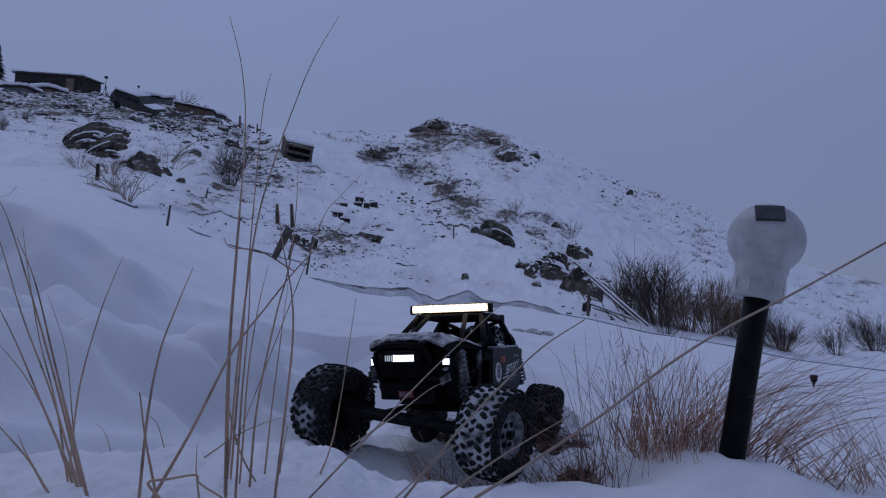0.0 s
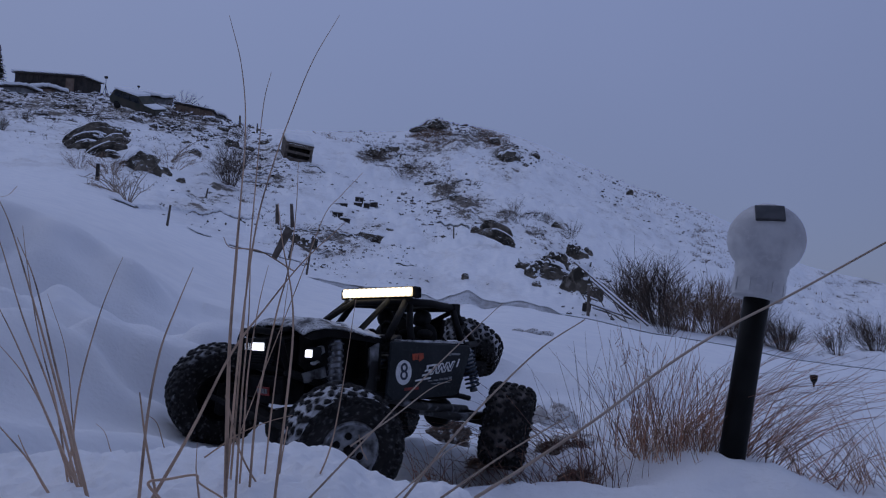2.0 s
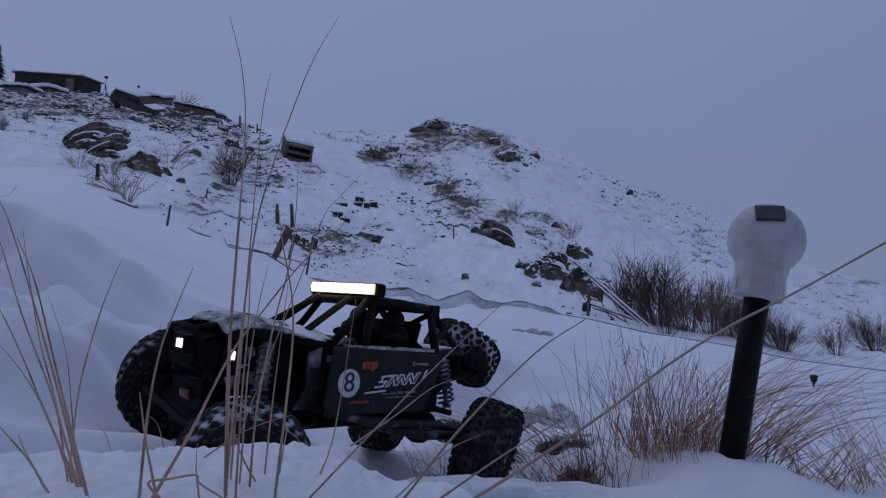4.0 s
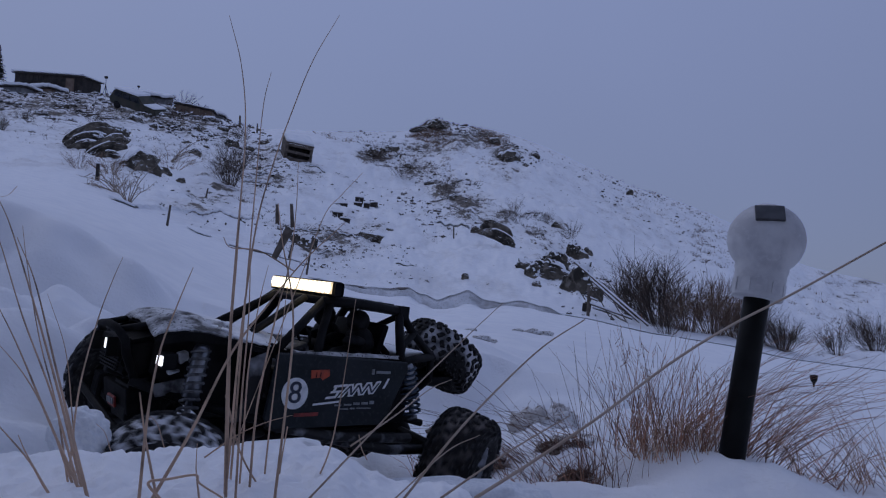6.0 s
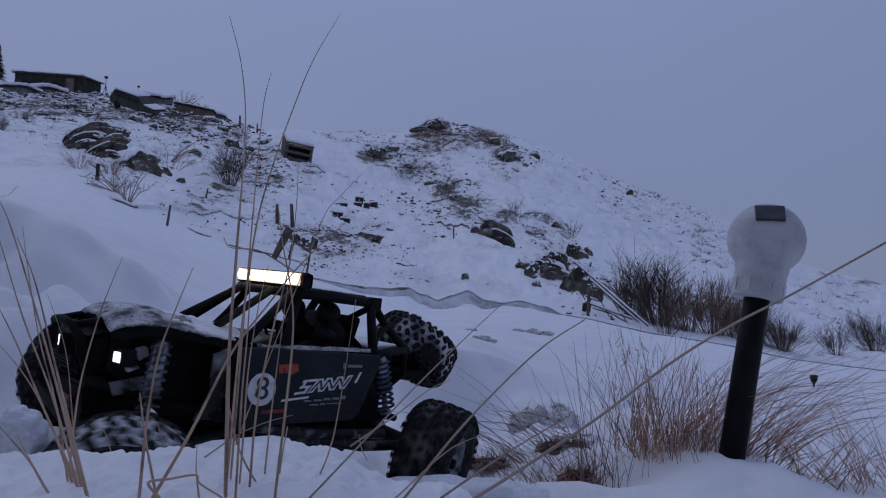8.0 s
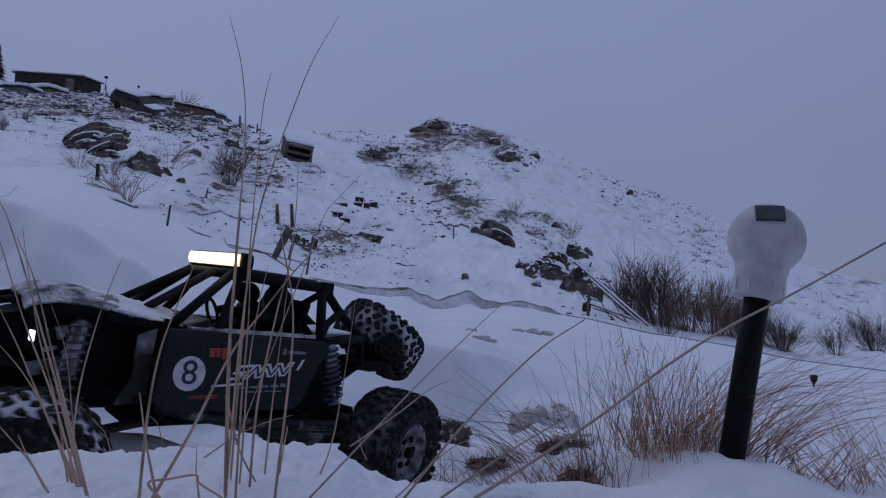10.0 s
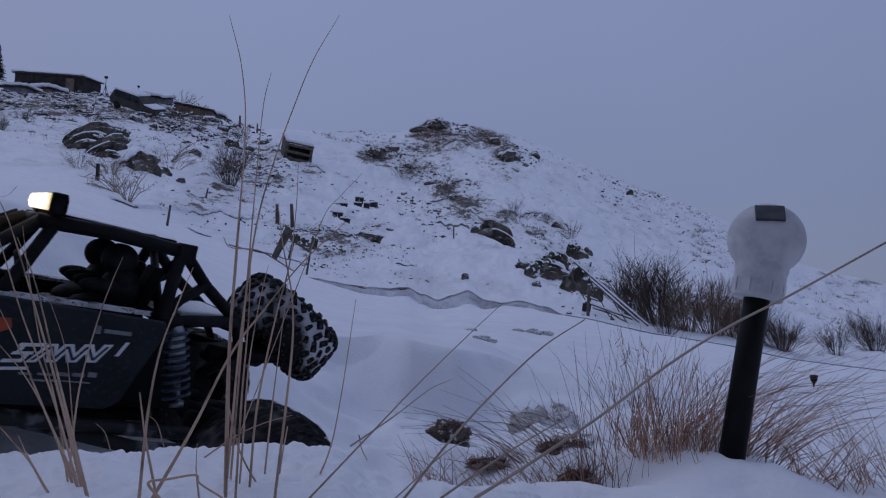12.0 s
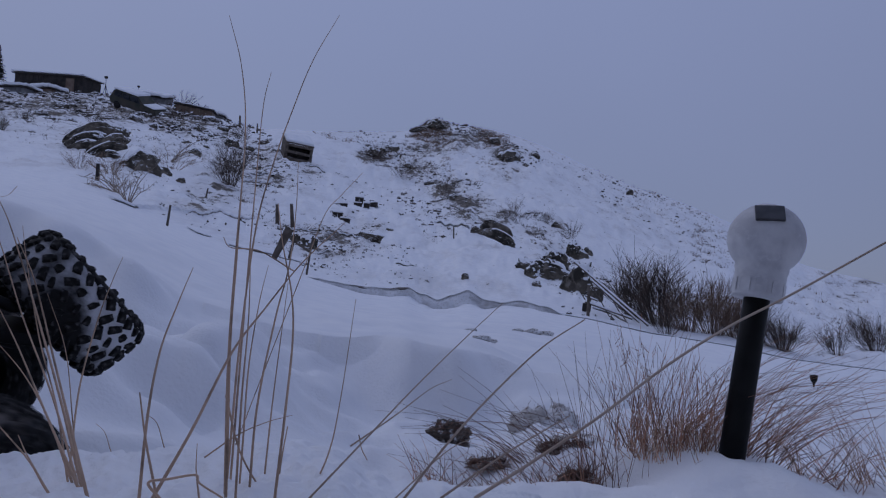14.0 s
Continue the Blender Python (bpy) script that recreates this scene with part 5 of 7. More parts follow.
def long_weeds(x, y, u, seed, spread):
    """Pale bare stems arching far out of the snow."""
    rng = random.Random(seed)
    thing = tagged(new("dry_weed"), "pale arching dry weed stems in the snow", "weeds", "dry weeds before the outcrop")
    thing.matrix_basis = pose(x, y, ground(x, y) - 2 * u)
    for i in range(9):
        a = rng.uniform(-1.1, 1.1) + spread
        ln = rng.uniform(45, 105) * u
        tip = Vector((math.sin(a) * ln, rng.uniform(-0.2, 0.2) * ln, math.cos(a) * ln * 0.75))
        mid = tip * 0.5 + Vector((0, 0, 0.10 * ln))
        bm = bmesh.new()
        add_tube(bm, [(rng.uniform(-4, 4) * u, 0, 0), mid, tip], 0.9 * u, 5, 0.4 * u)
        stem = part("stem", bm, M_WEED, thing)
        bm = bmesh.new()
        for k in range(5):
            s = mid.lerp(tip, rng.uniform(0.0, 0.95))
            e = s + Vector((rng.uniform(-1, 1), rng.uniform(-0.4, 0.4), rng.uniform(0.1, 1.0))).normalized() * rng.uniform(8, 20) * u
            add_tube(bm, [s, s.lerp(e, 0.5), e], 0.5 * u, 4, 0.3 * u)
        tagged(part("twig_mass", bm, M_WEED, stem), kind="stuff")


M_WEED = material("pale_weed", (0.34, 0.27, 0.21), 0.9, second=(0.20, 0.155, 0.12), scale=4)
long_weeds(-4.716, 9.987, 0.0080, 41, -0.5)
long_weeds(-4.177, 9.233, 0.0074, 42, 0.1)
long_weeds(-10.920, 20.934, 0.0100, 43, 0.0)
long_weeds(-9.230, 23.246, 0.0149, 44, 0.8)


def build_conifer(x, y, h):
    tree = tagged(new("conifer"), "dark snow-dusted conifer beside the shed", "tree")
    tree.matrix_basis = pose(x, y, ground(x, y) - 0.1)
    bm = bmesh.new()
    add_tube(bm, [(0, 0, 0), (0.05, 0, h * 0.5), (0, 0, h)], h * 0.03, 7, h * 0.004)
    part("trunk", bm, M_TWIG, tree)
    rng = random.Random(3)
    bm = bmesh.new()
    for i in range(420):
        t = rng.uniform(0.1, 1.0)
        a = rng.uniform(0, 2 * math.pi)
        ln = h * 0.26 * (1.05 - t) * rng.uniform(0.4, 1.0)
        s = Vector((0, 0, t * h))
        e = s + Vector((math.cos(a) * ln, math.sin(a) * ln, -ln * rng.uniform(0.1, 0.5)))
        add_tube(bm, [s, s.lerp(e, 0.6) + Vector((0, 0, 0.05 * ln)), e], 0.04 * h * 0.5 * (1.1 - t), 3, 0.004 * h, False)
    part("crown", bm, M_NEEDLE, tree)


M_NEEDLE = material("needles", (0.025, 0.032, 0.026), 0.9, second=(0.05, 0.055, 0.05), scale=1.5, fine=(0.5, 0.52, 0.55), fine_scale=3)
build_conifer(-41.25, 62.8, 3.6)
bush(-13.98, 21.7, 0.30, 0.55, 40, 27)


def stake(x, y, h, r, lean=(0, 0), lab="weathered wooden fence stake in the snow", mat=None):
    thing = tagged(new("stake"), lab, "stake", "old fence stakes")
    thing.matrix_basis = pose(x, y, ground(x, y) - 0.15 * h, lean[0], lean[1], 20)
    bm = bmesh.new()
    add_box(bm, (0, 0, h * 0.58), (2 * r, 1.6 * r, h * 1.16), bevel=r * 0.2, taper=0.8)
    part("shaft", bm, mat or M_WOOD, thing)
    bm = bmesh.new()
    add_box(bm, (0, 0, h * 1.17), (2.0 * r, 1.7 * r, r * 0.7), bevel=r * 0.3)
    part("snow_cap", bm, M_DRIFT, thing)


stake(-5.519, 11.032, 0.2912, 0.0318, lab="dark square stake in the snow", mat=M_DARKWOOD)
stake(-2.723, 6.871, 0.2089, 0.0121, (0, 6))
stake(-3.652, 15.372, 0.4550, 0.0418, (0, -2))
stake(-3.355, 15.568, 0.5231, 0.0423, (0, -4))
stake(0.335, 21.831, 0.3842, 0.0210)
stake(-5.314, 15.532, 0.1988, 0.0199, (0, 10))
stake(-1.766, 9.051, 0.5069, 0.0130, (0, 8))
stake(1.878, 9.203, 0.4050, 0.0177, (0, 4))
stake(-18.394, 61.887, 1.0892, 0.0990)
stake(-16.461, 60.668, 0.8736, 0.0777)


def leaning_boards():
    thing = tagged(new("leaning_board"), "weathered boards propped up in the snow", "boards")
    x, y = -2.291, 9.355
    u = 0.0075
    z = ground(x, y)
    thing.matrix_basis = pose(x, y, z)
    for (x0, z0), (x1, z1), r in (((0, -2), (26, 58), 5.0), ((4, -2), (34, 52), 3.0), ((30, 0), (40, 40), 2.5), ((40, 30), (70, 10), 2.0)):
        bm = bmesh.new()
        d = Vector((x1 - x0, 0, z1 - z0)) * u
        add_box(bm, ((x0 + x1) / 2 * u, 0.02 * r, (z0 + z1) / 2 * u), (2 * r * u, 0.4 * r * u, d.length), (0, math.degrees(math.atan2(d.x, d.z)), 0), 0.4 * u)
        part("board", bm, M_WOOD, thing)


leaning_boards()


def broken_gate():
    thing = tagged(new("broken_gate"), "collapsed wooden gate with snow on its beams", "gate")
    x, y = 1.917, 9.395
    u = 0.0075
    thing.matrix_basis = pose(x, y, ground(x, y))
    for (x0, z0), (x1, z1), r in (((-22, 92), (108, -22), 2.6), ((8, 58), (92, -16), 2.2), ((-4, 20), (80, -10), 2.4), ((0, -6), (12, 52), 2.0), ((10, 48), (24, 20), 1.6), ((20, 30), (40, -6), 1.6), ((60, 0), (72, -18), 1.6), ((-2, 30), (20, 22), 1.6), ((-30, 70), (0, 20), 1.6)):
        bm = bmesh.new()
        add_tube(bm, [(x0 * u, 0, z0 * u), ((x0 + x1) / 2 * u, 0.02, (z0 + z1) / 2 * u), (x1 * u, 0.04, z1 * u)], 0.62 * r * u, 7)
        beam = part("beam", bm, M_WOOD, thing)
        if abs(x1 - x0) > abs(z1 - z0) * 0.9:
            bm = bmesh.new()
            add_tube(bm, [(x0 * u, 0, (z0 + 2) * u), ((x0 + x1) / 2 * u, 0.02, ((z0 + z1) / 2 + 2) * u), (x1 * u, 0.04, (z1 + 2) * u)], r * 0.8 * u, 7)
            part("snow", bm, M_DRIFT, beam)
    bm = bmesh.new()
    add_box(bm, (-2 * u, -0.02, 10 * u), (15 * u, 3 * u, 15 * u), (0, 10, 0), 0.6 * u)
    part("box", bm, M_DARKWOOD, thing)


broken_gate()


def ledge(points, thick, seed, lab, depth=0.10):
    """A ragged bank of bare soil under an overhanging crust of snow."""
    rng = random.Random(seed)
    thing = tagged(new("earth_ledge"), lab, "earth bank", "soil steps on the slope")
    pts = []
    for (x0, y0), (x1, y1) in zip(points, points[1:]):
        n = max(4, int(math.hypot(x1 - x0, y1 - y0) / 0.05))
        pts += [(x0 + (x1 - x0) * i / n, y0 + (y1 - y0) * i / n) for i in range(n)]
    pts.append(points[-1])
    bm = bmesh.new()
    rows = []
    for i, (x, y) in enumerate(pts):
        t = thick * (0.35 + 0.65 * abs(noise.noise(Vector((x * 3, y * 3, seed)))) * 2) * min(1, i / 3 + 0.1, (len(pts) - 1 - i) / 3 + 0.1)
        z = ground(x, y) + 0.3 * t
        j = [0.3 * t * noise.noise(Vector((x * 4, y * 4, seed + k * 3.1))) for k in range(5)]
        rows.append([bm.verts.new(c) for c in ((x, y - 0.10 * t, z - t), (x, y - 0.55 * t + j[0], z - 0.65 * t), (x, y - 0.35 * t + j[1], z - 0.25 * t), (x, y - 0.2 * t + j[2], z + j[3] * 0.4), (x, y + depth, z - 0.5 * t))])
    for a, b in zip(rows, rows[1:]):
        for k in range(4):
            bm.faces.new((a[k], b[k], b[k + 1], a[k + 1]))
    part("soil_face", bm, M_SOIL, thing)
    bm = bmesh.new()
    rows = []
    for i, (x, y) in enumerate(pts):
        t = thick
        z = ground(x, y) + 0.22 * t + 0.10 * t * noise.noise(Vector((x * 5, y * 5, seed + 2)))
        o = 0.55 * t + 0.35 * t * noise.noise(Vector((x * 4, y * 4, seed + 9)))
        rows.append([bm.verts.new(c) for c in ((x, y - o, z - 0.02 * t), (x, y - o * 0.9, z + 0.22 * t), (x, y + 0.1 * t, z + 0.30 * t), (x, y + depth + 3 * t, z - 0.8 * t))])
    for a, b in zip(rows, rows[1:]):
        for k in range(3):
            bm.faces.new((a[k], b[k], b[k + 1], a[k + 1]))
    part("snow_crust", bm, M_DRIFT, thing, "overhanging snow crust", True)


def yard_bank():
    """The yard's undulating cut edge: a soft face of dirty snow and soil under a thin dark lip."""
    thing = tagged(new("earth_bank"), "undulating grey soil bank under snow at the yard's edge", "earth bank")
    u = 7.9 / 1250
    way = [((-1.5281, 7.9000, 0.8839), 2), ((-1.4194, 7.9000, 0.8458), 7), ((-1.2598, 7.9000, 0.7886), 9), ((-1.0689, 7.9000, 0.7316), 12), ((-0.8468, 7.9000, 0.6810), 17), ((-0.5938, 7.9000, 0.6621), 17), ((-0.3917, 7.9000, 0.6684), 18), ((-0.2271, 7.9000, 0.5801), 20),
           ((-0.0567, 7.9000, 0.5109), 20), ((0.1009, 7.9000, 0.5298), 25), ((0.2776, 7.9000, 0.5738), 25), ((0.4664, 7.9000, 0.5235), 18), ((0.6686, 7.9000, 0.5675), 6), ((0.8261, 7.9000, 0.5549), 12), ((1.1085, 7.9000, 0.4795), 13), ((1.3839, 7.9000, 0.4043), 9)]
    pts = []
    for (p0, h0), (p1, h1) in zip(way, way[1:]):
        for i in range(12):
            k = smoothstep(0, 1, i / 12)
            pts.append((p0[0] + (p1[0] - p0[0]) * i / 12, p0[1], p0[2] + (p1[2] - p0[2]) * k, (h0 + (h1 - h0) * k) * u))
    face, lip, top, toe = bmesh.new(), bmesh.new(), bmesh.new(), bmesh.new()
    rf, rl, rt, ro = [], [], [], []
    for x, y, z, h in pts:
        w = [noise.noise(Vector((x * 3.5, k * 2.7, 1.5))) + 0.5 * noise.noise(Vector((x * 11, k * 2.7, 4.5))) for k in range(7)]
        y += 0.06 * w[5]
        zt = z + h * (1 + 0.10 * w[0])
        rf.append([face.verts.new(c) for c in ((x, y - 0.55 * h, z - 0.03), (x, y - 0.42 * h + 0.08 * w[1], z + 0.25 * h), (x, y - 0.26 * h + 0.08 * w[2], z + 0.55 * h),
                                               (x, y - 0.12 * h + 0.04 * w[3], z + 0.82 * h), (x, y, zt))])
        t = 0.0008 + 0.060 * max(0.0, w[4] - 0.18 - 0.30 * smoothstep(-0.4, 0.6, x)) * min(1, h / 0.06)
        rl.append([lip.verts.new(c) for c in ((x, y - 0.012, zt - t), (x, y - 0.030, zt - 0.5 * t), (x, y - 0.020, zt), (x, y + 0.02, zt + 0.004))])
        rt.append([top.verts.new(c) for c in ((x, y - 0.014, zt), (x, y + 0.01, zt + 0.014 + 0.008 * w[6]), (x, y + 0.15, zt + 0.012), (x, y + 0.9, ground(x, y + 0.9) - 0.03))])
        ro.append([toe.verts.new(c) for c in ((x, y - 1.5, ground(x, y - 1.5) - 0.02), (x, y - 0.9, max(ground(x, y - 0.9) - 0.01, z - 0.05)), (x, y - 0.55 * h - 0.1, z - 0.015), (x, y - 0.50 * h + 0.01, z + 0.012 + 0.02 * max(0.0, w[2])), (x, y, z))])
    for bm, rows in ((face, rf), (lip, rl), (top, rt), (toe, ro)):
        for a, b in zip(rows, rows[1:]):
            for k in range(len(a) - 1):
                bm.faces.new((a[k], b[k], b[k + 1], a[k + 1]))
    part("soil_face", face, M_DIRTYSNOW, thing, "dirty snow over grey soil", True)
    part("dark_lip", lip, M_LIP, thing, "thin lip of dark soil")
    part("snow_crust", top, M_DRIFT, thing, "snow lying on the bank", True)
    part("snow_apron", toe, M_DRIFT, thing, "snow drifted against the bank", True)


M_LIP = material("soil_lip", (0.16, 0.14, 0.128), 0.95, second=(0.80, 0.805, 0.82), scale=3.0, low=0.38, high=0.52, bump=0.5, bump_scale=25)
M_DIRTYSNOW = material("dirty_snow", (0.78, 0.785, 0.80), 0.85, second=(0.50, 0.48, 0.465), scale=4.5, detail=9, low=0.50, high=0.72, fine=(0.54, 0.52, 0.51), fine_scale=70, bump=0.5, bump_scale=30, spec=0.2)
yard_bank()
ledge([(0.70, 7.95), (1.2, 7.97), (1.9, 7.96), (2.6, 7.95)], 0.034, 3, "low soil edge of the yard under snow")
ledge([(2.65, 7.95), (3.4, 7.96), (4.2, 7.95), (5.4, 7.95)], 0.03, 4, "low soil edge of the yard under snow")
ledge([(-4.359, 9.086), (-4.026, 9.102), (-4.070, 11.036), (-3.980, 14.686)], 0.105, 5, "soil step along the old fence line")
ledge([(-2.810, 9.110), (-2.423, 9.573), (-1.987, 10.121)], 0.0536, 6, "soil step along the old fence line")

for path, thick, seed in (([(-7.202, 22.703), (-7.373, 26.224), (-7.412, 29.833)], 0.1678, 11), ([(-8.488, 30.137), (-7.999, 31.634)], 0.1486, 12), ([(-3.365, 9.191), (-3.183, 9.064), (-3.067, 9.206)], 0.0514, 13),
                          ([(-3.193, 14.935), (-2.964, 16.344), (-2.629, 16.749)], 0.0870, 14), ([(-2.640, 17.726), (-2.209, 17.745), (-1.778, 18.962)], 0.1304, 15), ([(-0.337, 25.972), (0.331, 25.520), (0.946, 24.346)], 0.1837, 16),
                          ([(2.122, 9.996), (2.340, 9.915), (2.442, 9.356)], 0.0706, 17), ([(-8.174, 41.747), (-7.191, 42.021)], 0.1675, 18), ([(-11.352, 24.694), (-12.214, 28.321)], 0.1232, 19),
                          ([(-11.039, 44.183), (-10.221, 43.806)], 0.2803, 20), ([(-2.138, 11.845), (-2.060, 12.834)], 0.0685, 21), ([(-0.851, 12.600), (-0.507, 12.878)], 0.0400, 22)):
    ledge(path, thick, seed, "short soil step on the hillside under snow")


# ---- sheds, the parked vehicle and the hut on the hill ----
def shed(x, y, w, d, h, turn, lab, wall, roof_lift=0.12, door=False, slope=0.0, pitch=8.0):
    thing = tagged(new("shed"), lab, "shed", "sheds on the hill")
    thing.matrix_basis = pose(x, y, ground(x, y) - 0.25, pitch, slope, turn)
    n = max(6, int(w / 0.45))
    for i in range(n):
        bm = bmesh.new()
        add_box(bm, (-w / 2 + (i + 0.5) * w / n, 0, h / 2), (w / n - 0.03, 0.08, h), bevel=0.01)
        part("board", bm, wall, thing)
    for s in (-1, 1):
        bm = bmesh.new()
        add_box(bm, (s * (w / 2 - 0.03), d / 2, h / 2), (0.08, d, h), bevel=0.01)
        part("side_wall", bm, wall, thing)
    bm = bmesh.new()
    add_box(bm, (0, d, h / 2), (w, 0.08, h), bevel=0.01)
    part("back_wall", bm, wall, thing)
    bm = bmesh.new()
    add_box(bm, (0, d / 2, h + 0.06), (w + 0.4, d + 0.5, 0.10), (2, 0, 0), 0.02)
    roof = part("roof", bm, M_DARKWOOD, thing)
    bm = bmesh.new()
    bmesh.ops.create_grid(bm, x_segments=24, y_segments=8, size=1)
    for v in bm.verts:
        v.co = Vector((v.co.x * (w / 2 + 0.22), d / 2 + v.co.y * (d / 2 + 0.28), h + 0.13 + roof_lift * (1 + 0.5 * noise.noise(v.co * 3))))
    bmesh.ops.solidify(bm, geom=bm.faces[:], thickness=roof_lift)
    part("roof_snow", bm, M_DRIFT, roof, "thick snow on the roof", True)
    if door:
        bm = bmesh.new()
        add_box(bm, (w * 0.33, -0.05, h * 0.45), (0.8, 0.05, h * 0.85), bevel=0.01)
        part("door", bm, M_RUSTY, thing, "brown plank door")
    return thing


shed(-36.088, 61.988, 6.4467, 3.0, 1.5373, -4, "long dark wooden shed under snow", M_DARKWOOD, 0.10, True, slope=5.5)
shed(-31.652, 49.840, 1.9138, 2.0, 0.5981, 5, "pale camper trailer covered with snow", M_GREYWALL, 0.18)
shed(-34.243, 57.368, 2.1111, 2.0, 0.4131, -8, "low log pile covered with snow", M_RUSTY, 0.28)
shed(-22.499, 61.365, 3.1419, 2.0, 0.8837, 12, "low rusty sheet-metal shed with snow on top", M_RUSTY, 0.07, slope=9)
shed(-21.764, 65.777, 0.9472, 1.4, 0.4736, 12, "small snow-covered crate beside the shed", M_GREYWALL, 0.2, slope=16)
shed(-28.064, 64.797, 3.0066, 2.4, 0.7776, 6, "trailer roof covered with thick snow", M_GREYWALL, 0.22, slope=9, pitch=20)


def hut():
    """A small lean-to with a steep snowy roof falling towards the valley."""
    x, y = -9.084, 43.095
    u = 0.0345
    thing = tagged(new("hut"), "small grey plank hut with a snowy sloping roof", "hut")
    thing.matrix_basis = pose(x, y, ground(x, y) + 5 * u, 8, 5, 27)
    w, d, h0, h1 = 48 * u, 36 * u, 26 * u, 44 * u
    for z, tall, lean in ((10, 5, 1.5), (-3, 6, -1.0), (-11, 6, 0.5)):
        bm = bmesh.new()
        add_box(bm, (0.02 * w, -0.02, z * u), (w * 0.96, 0.10, tall * u), (0, lean, 0), 0.02)
        part("plank", bm, M_WOOD, thing)
    for i in range(2):
        bm = bmesh.new()
        add_box(bm, ((-0.47 + 0.94 * i) * w, 0, h0 / 2), (0.14, 0.14, h0), bevel=0.02)
        part("corner_post", bm, M_WOOD, thing)
    bm = bmesh.new()
    add_box(bm, (0, -0.08, h0 - 4 * u), (w * 1.04, 0.10, 4.5 * u), bevel=0.02)
    part("beam", bm, M_WOOD, thing)
    for sx in (-1, 1):
        n = 5
        for i in range(n):
            y0, y1 = d * i / n, d * (i + 1) / n - 0.03
            k0, k1 = h0 + (h1 - h0) * i / n, h0 + (h1 - h0) * (i + 1) / n
            bm = bmesh.new()
            vs = [bm.verts.new((sx * w / 2 + o, a, b)) for o in (-0.05, 0.05) for a, b in ((y0, -16 * u), (y1, -16 * u), (y1, k1), (y0, k0))]
            for f in ((0, 1, 2, 3), (7, 6, 5, 4), (0, 4, 5, 1), (1, 5, 6, 2), (2, 6, 7, 3), (3, 7, 4, 0)):
                bm.faces.new([vs[q] for q in f])
            bmesh.ops.recalc_face_normals(bm, faces=bm.faces)
            part("side_plank", bm, M_WOOD, thing)
    # dark boards close behind the openings stand in for the shade inside
    bm = bmesh.new()
    add_box(bm, (0, d * 0.55, h0 / 2 - 8 * u), (w * 0.98, 0.1, h0 + 16 * u), bevel=0.02)
    part("back_wall", bm, M_DARKWOOD, thing)
    tilt = math.degrees(math.atan2(h1 - h0, d))
    bm = bmesh.new()
    add_box(bm, (0, d / 2, (h0 + h1) / 2 + 1.2 * u), (w * 1.08, d * 1.35, 2.0 * u), (tilt, 0, 0), 0.02)
    roof = part("roof", bm, M_WOOD, thing)
    bm = bmesh.new()
    add_box(bm, (0, d / 2, (h0 + h1) / 2 + 4.6 * u), (w * 1.06, d * 1.3, 5 * u), (tilt, 0, 0), 1.8 * u, 0.96)
    part("roof_snow", bm, M_DRIFT, roof, "thick snow on the roof", True)


hut()


def hive_box(x, y, w, h, turn, lean):
    """A small dark box on the slope under a slab of snow."""
    thing = tagged(new("wooden_box"), "small dark wooden box half buried in hillside snow", "box", "boxes on the slope")
    thing.matrix_basis = pose(x, y, ground(x, y) - 0.1 * h, 6, lean, turn)
    for k in (-1, 1):
        bm = bmesh.new()
        add_box(bm, (k * w * 0.26, 0, h / 2), (w * 0.48, w * 0.7, h), bevel=0.02 * w)
        part("body", bm, M_DARKWOOD, thing)
    bm = bmesh.new()
    add_box(bm, (0, 0, h * 1.03), (w * 1.12, w * 0.85, h * 0.10), bevel=0.01 * w)
    lid = part("lid", bm, M_WOOD, thing)
    bm = bmesh.new()
    add_box(bm, (0, 0, h * 1.26), (w * 1.08, w * 0.8, h * 0.36), bevel=0.12 * h, taper=0.86)
    part("snow", bm, M_DRIFT, lid, "snow lying on the lid", True)


for x, y, w, h, turn, lean in ((-3.87, 31.92, 0.46, 0.30, 8, 6), (-3.16, 31.36, 0.50, 0.22, -6, -4), (-3.70, 30.2, 0.42, 0.18, 4, 3), (-3.34, 30.3, 0.30, 0.22, 0, 8), (-3.45, 22.73, 0.40, 0.20, 10, 4), (-3.15, 22.3, 0.36, 0.18, -8, 8), (-3.95, 27.5, 0.40, 0.18, 5, 2)):
    hive_box(x, y, 0.8 * w, 0.8 * h, turn, lean)


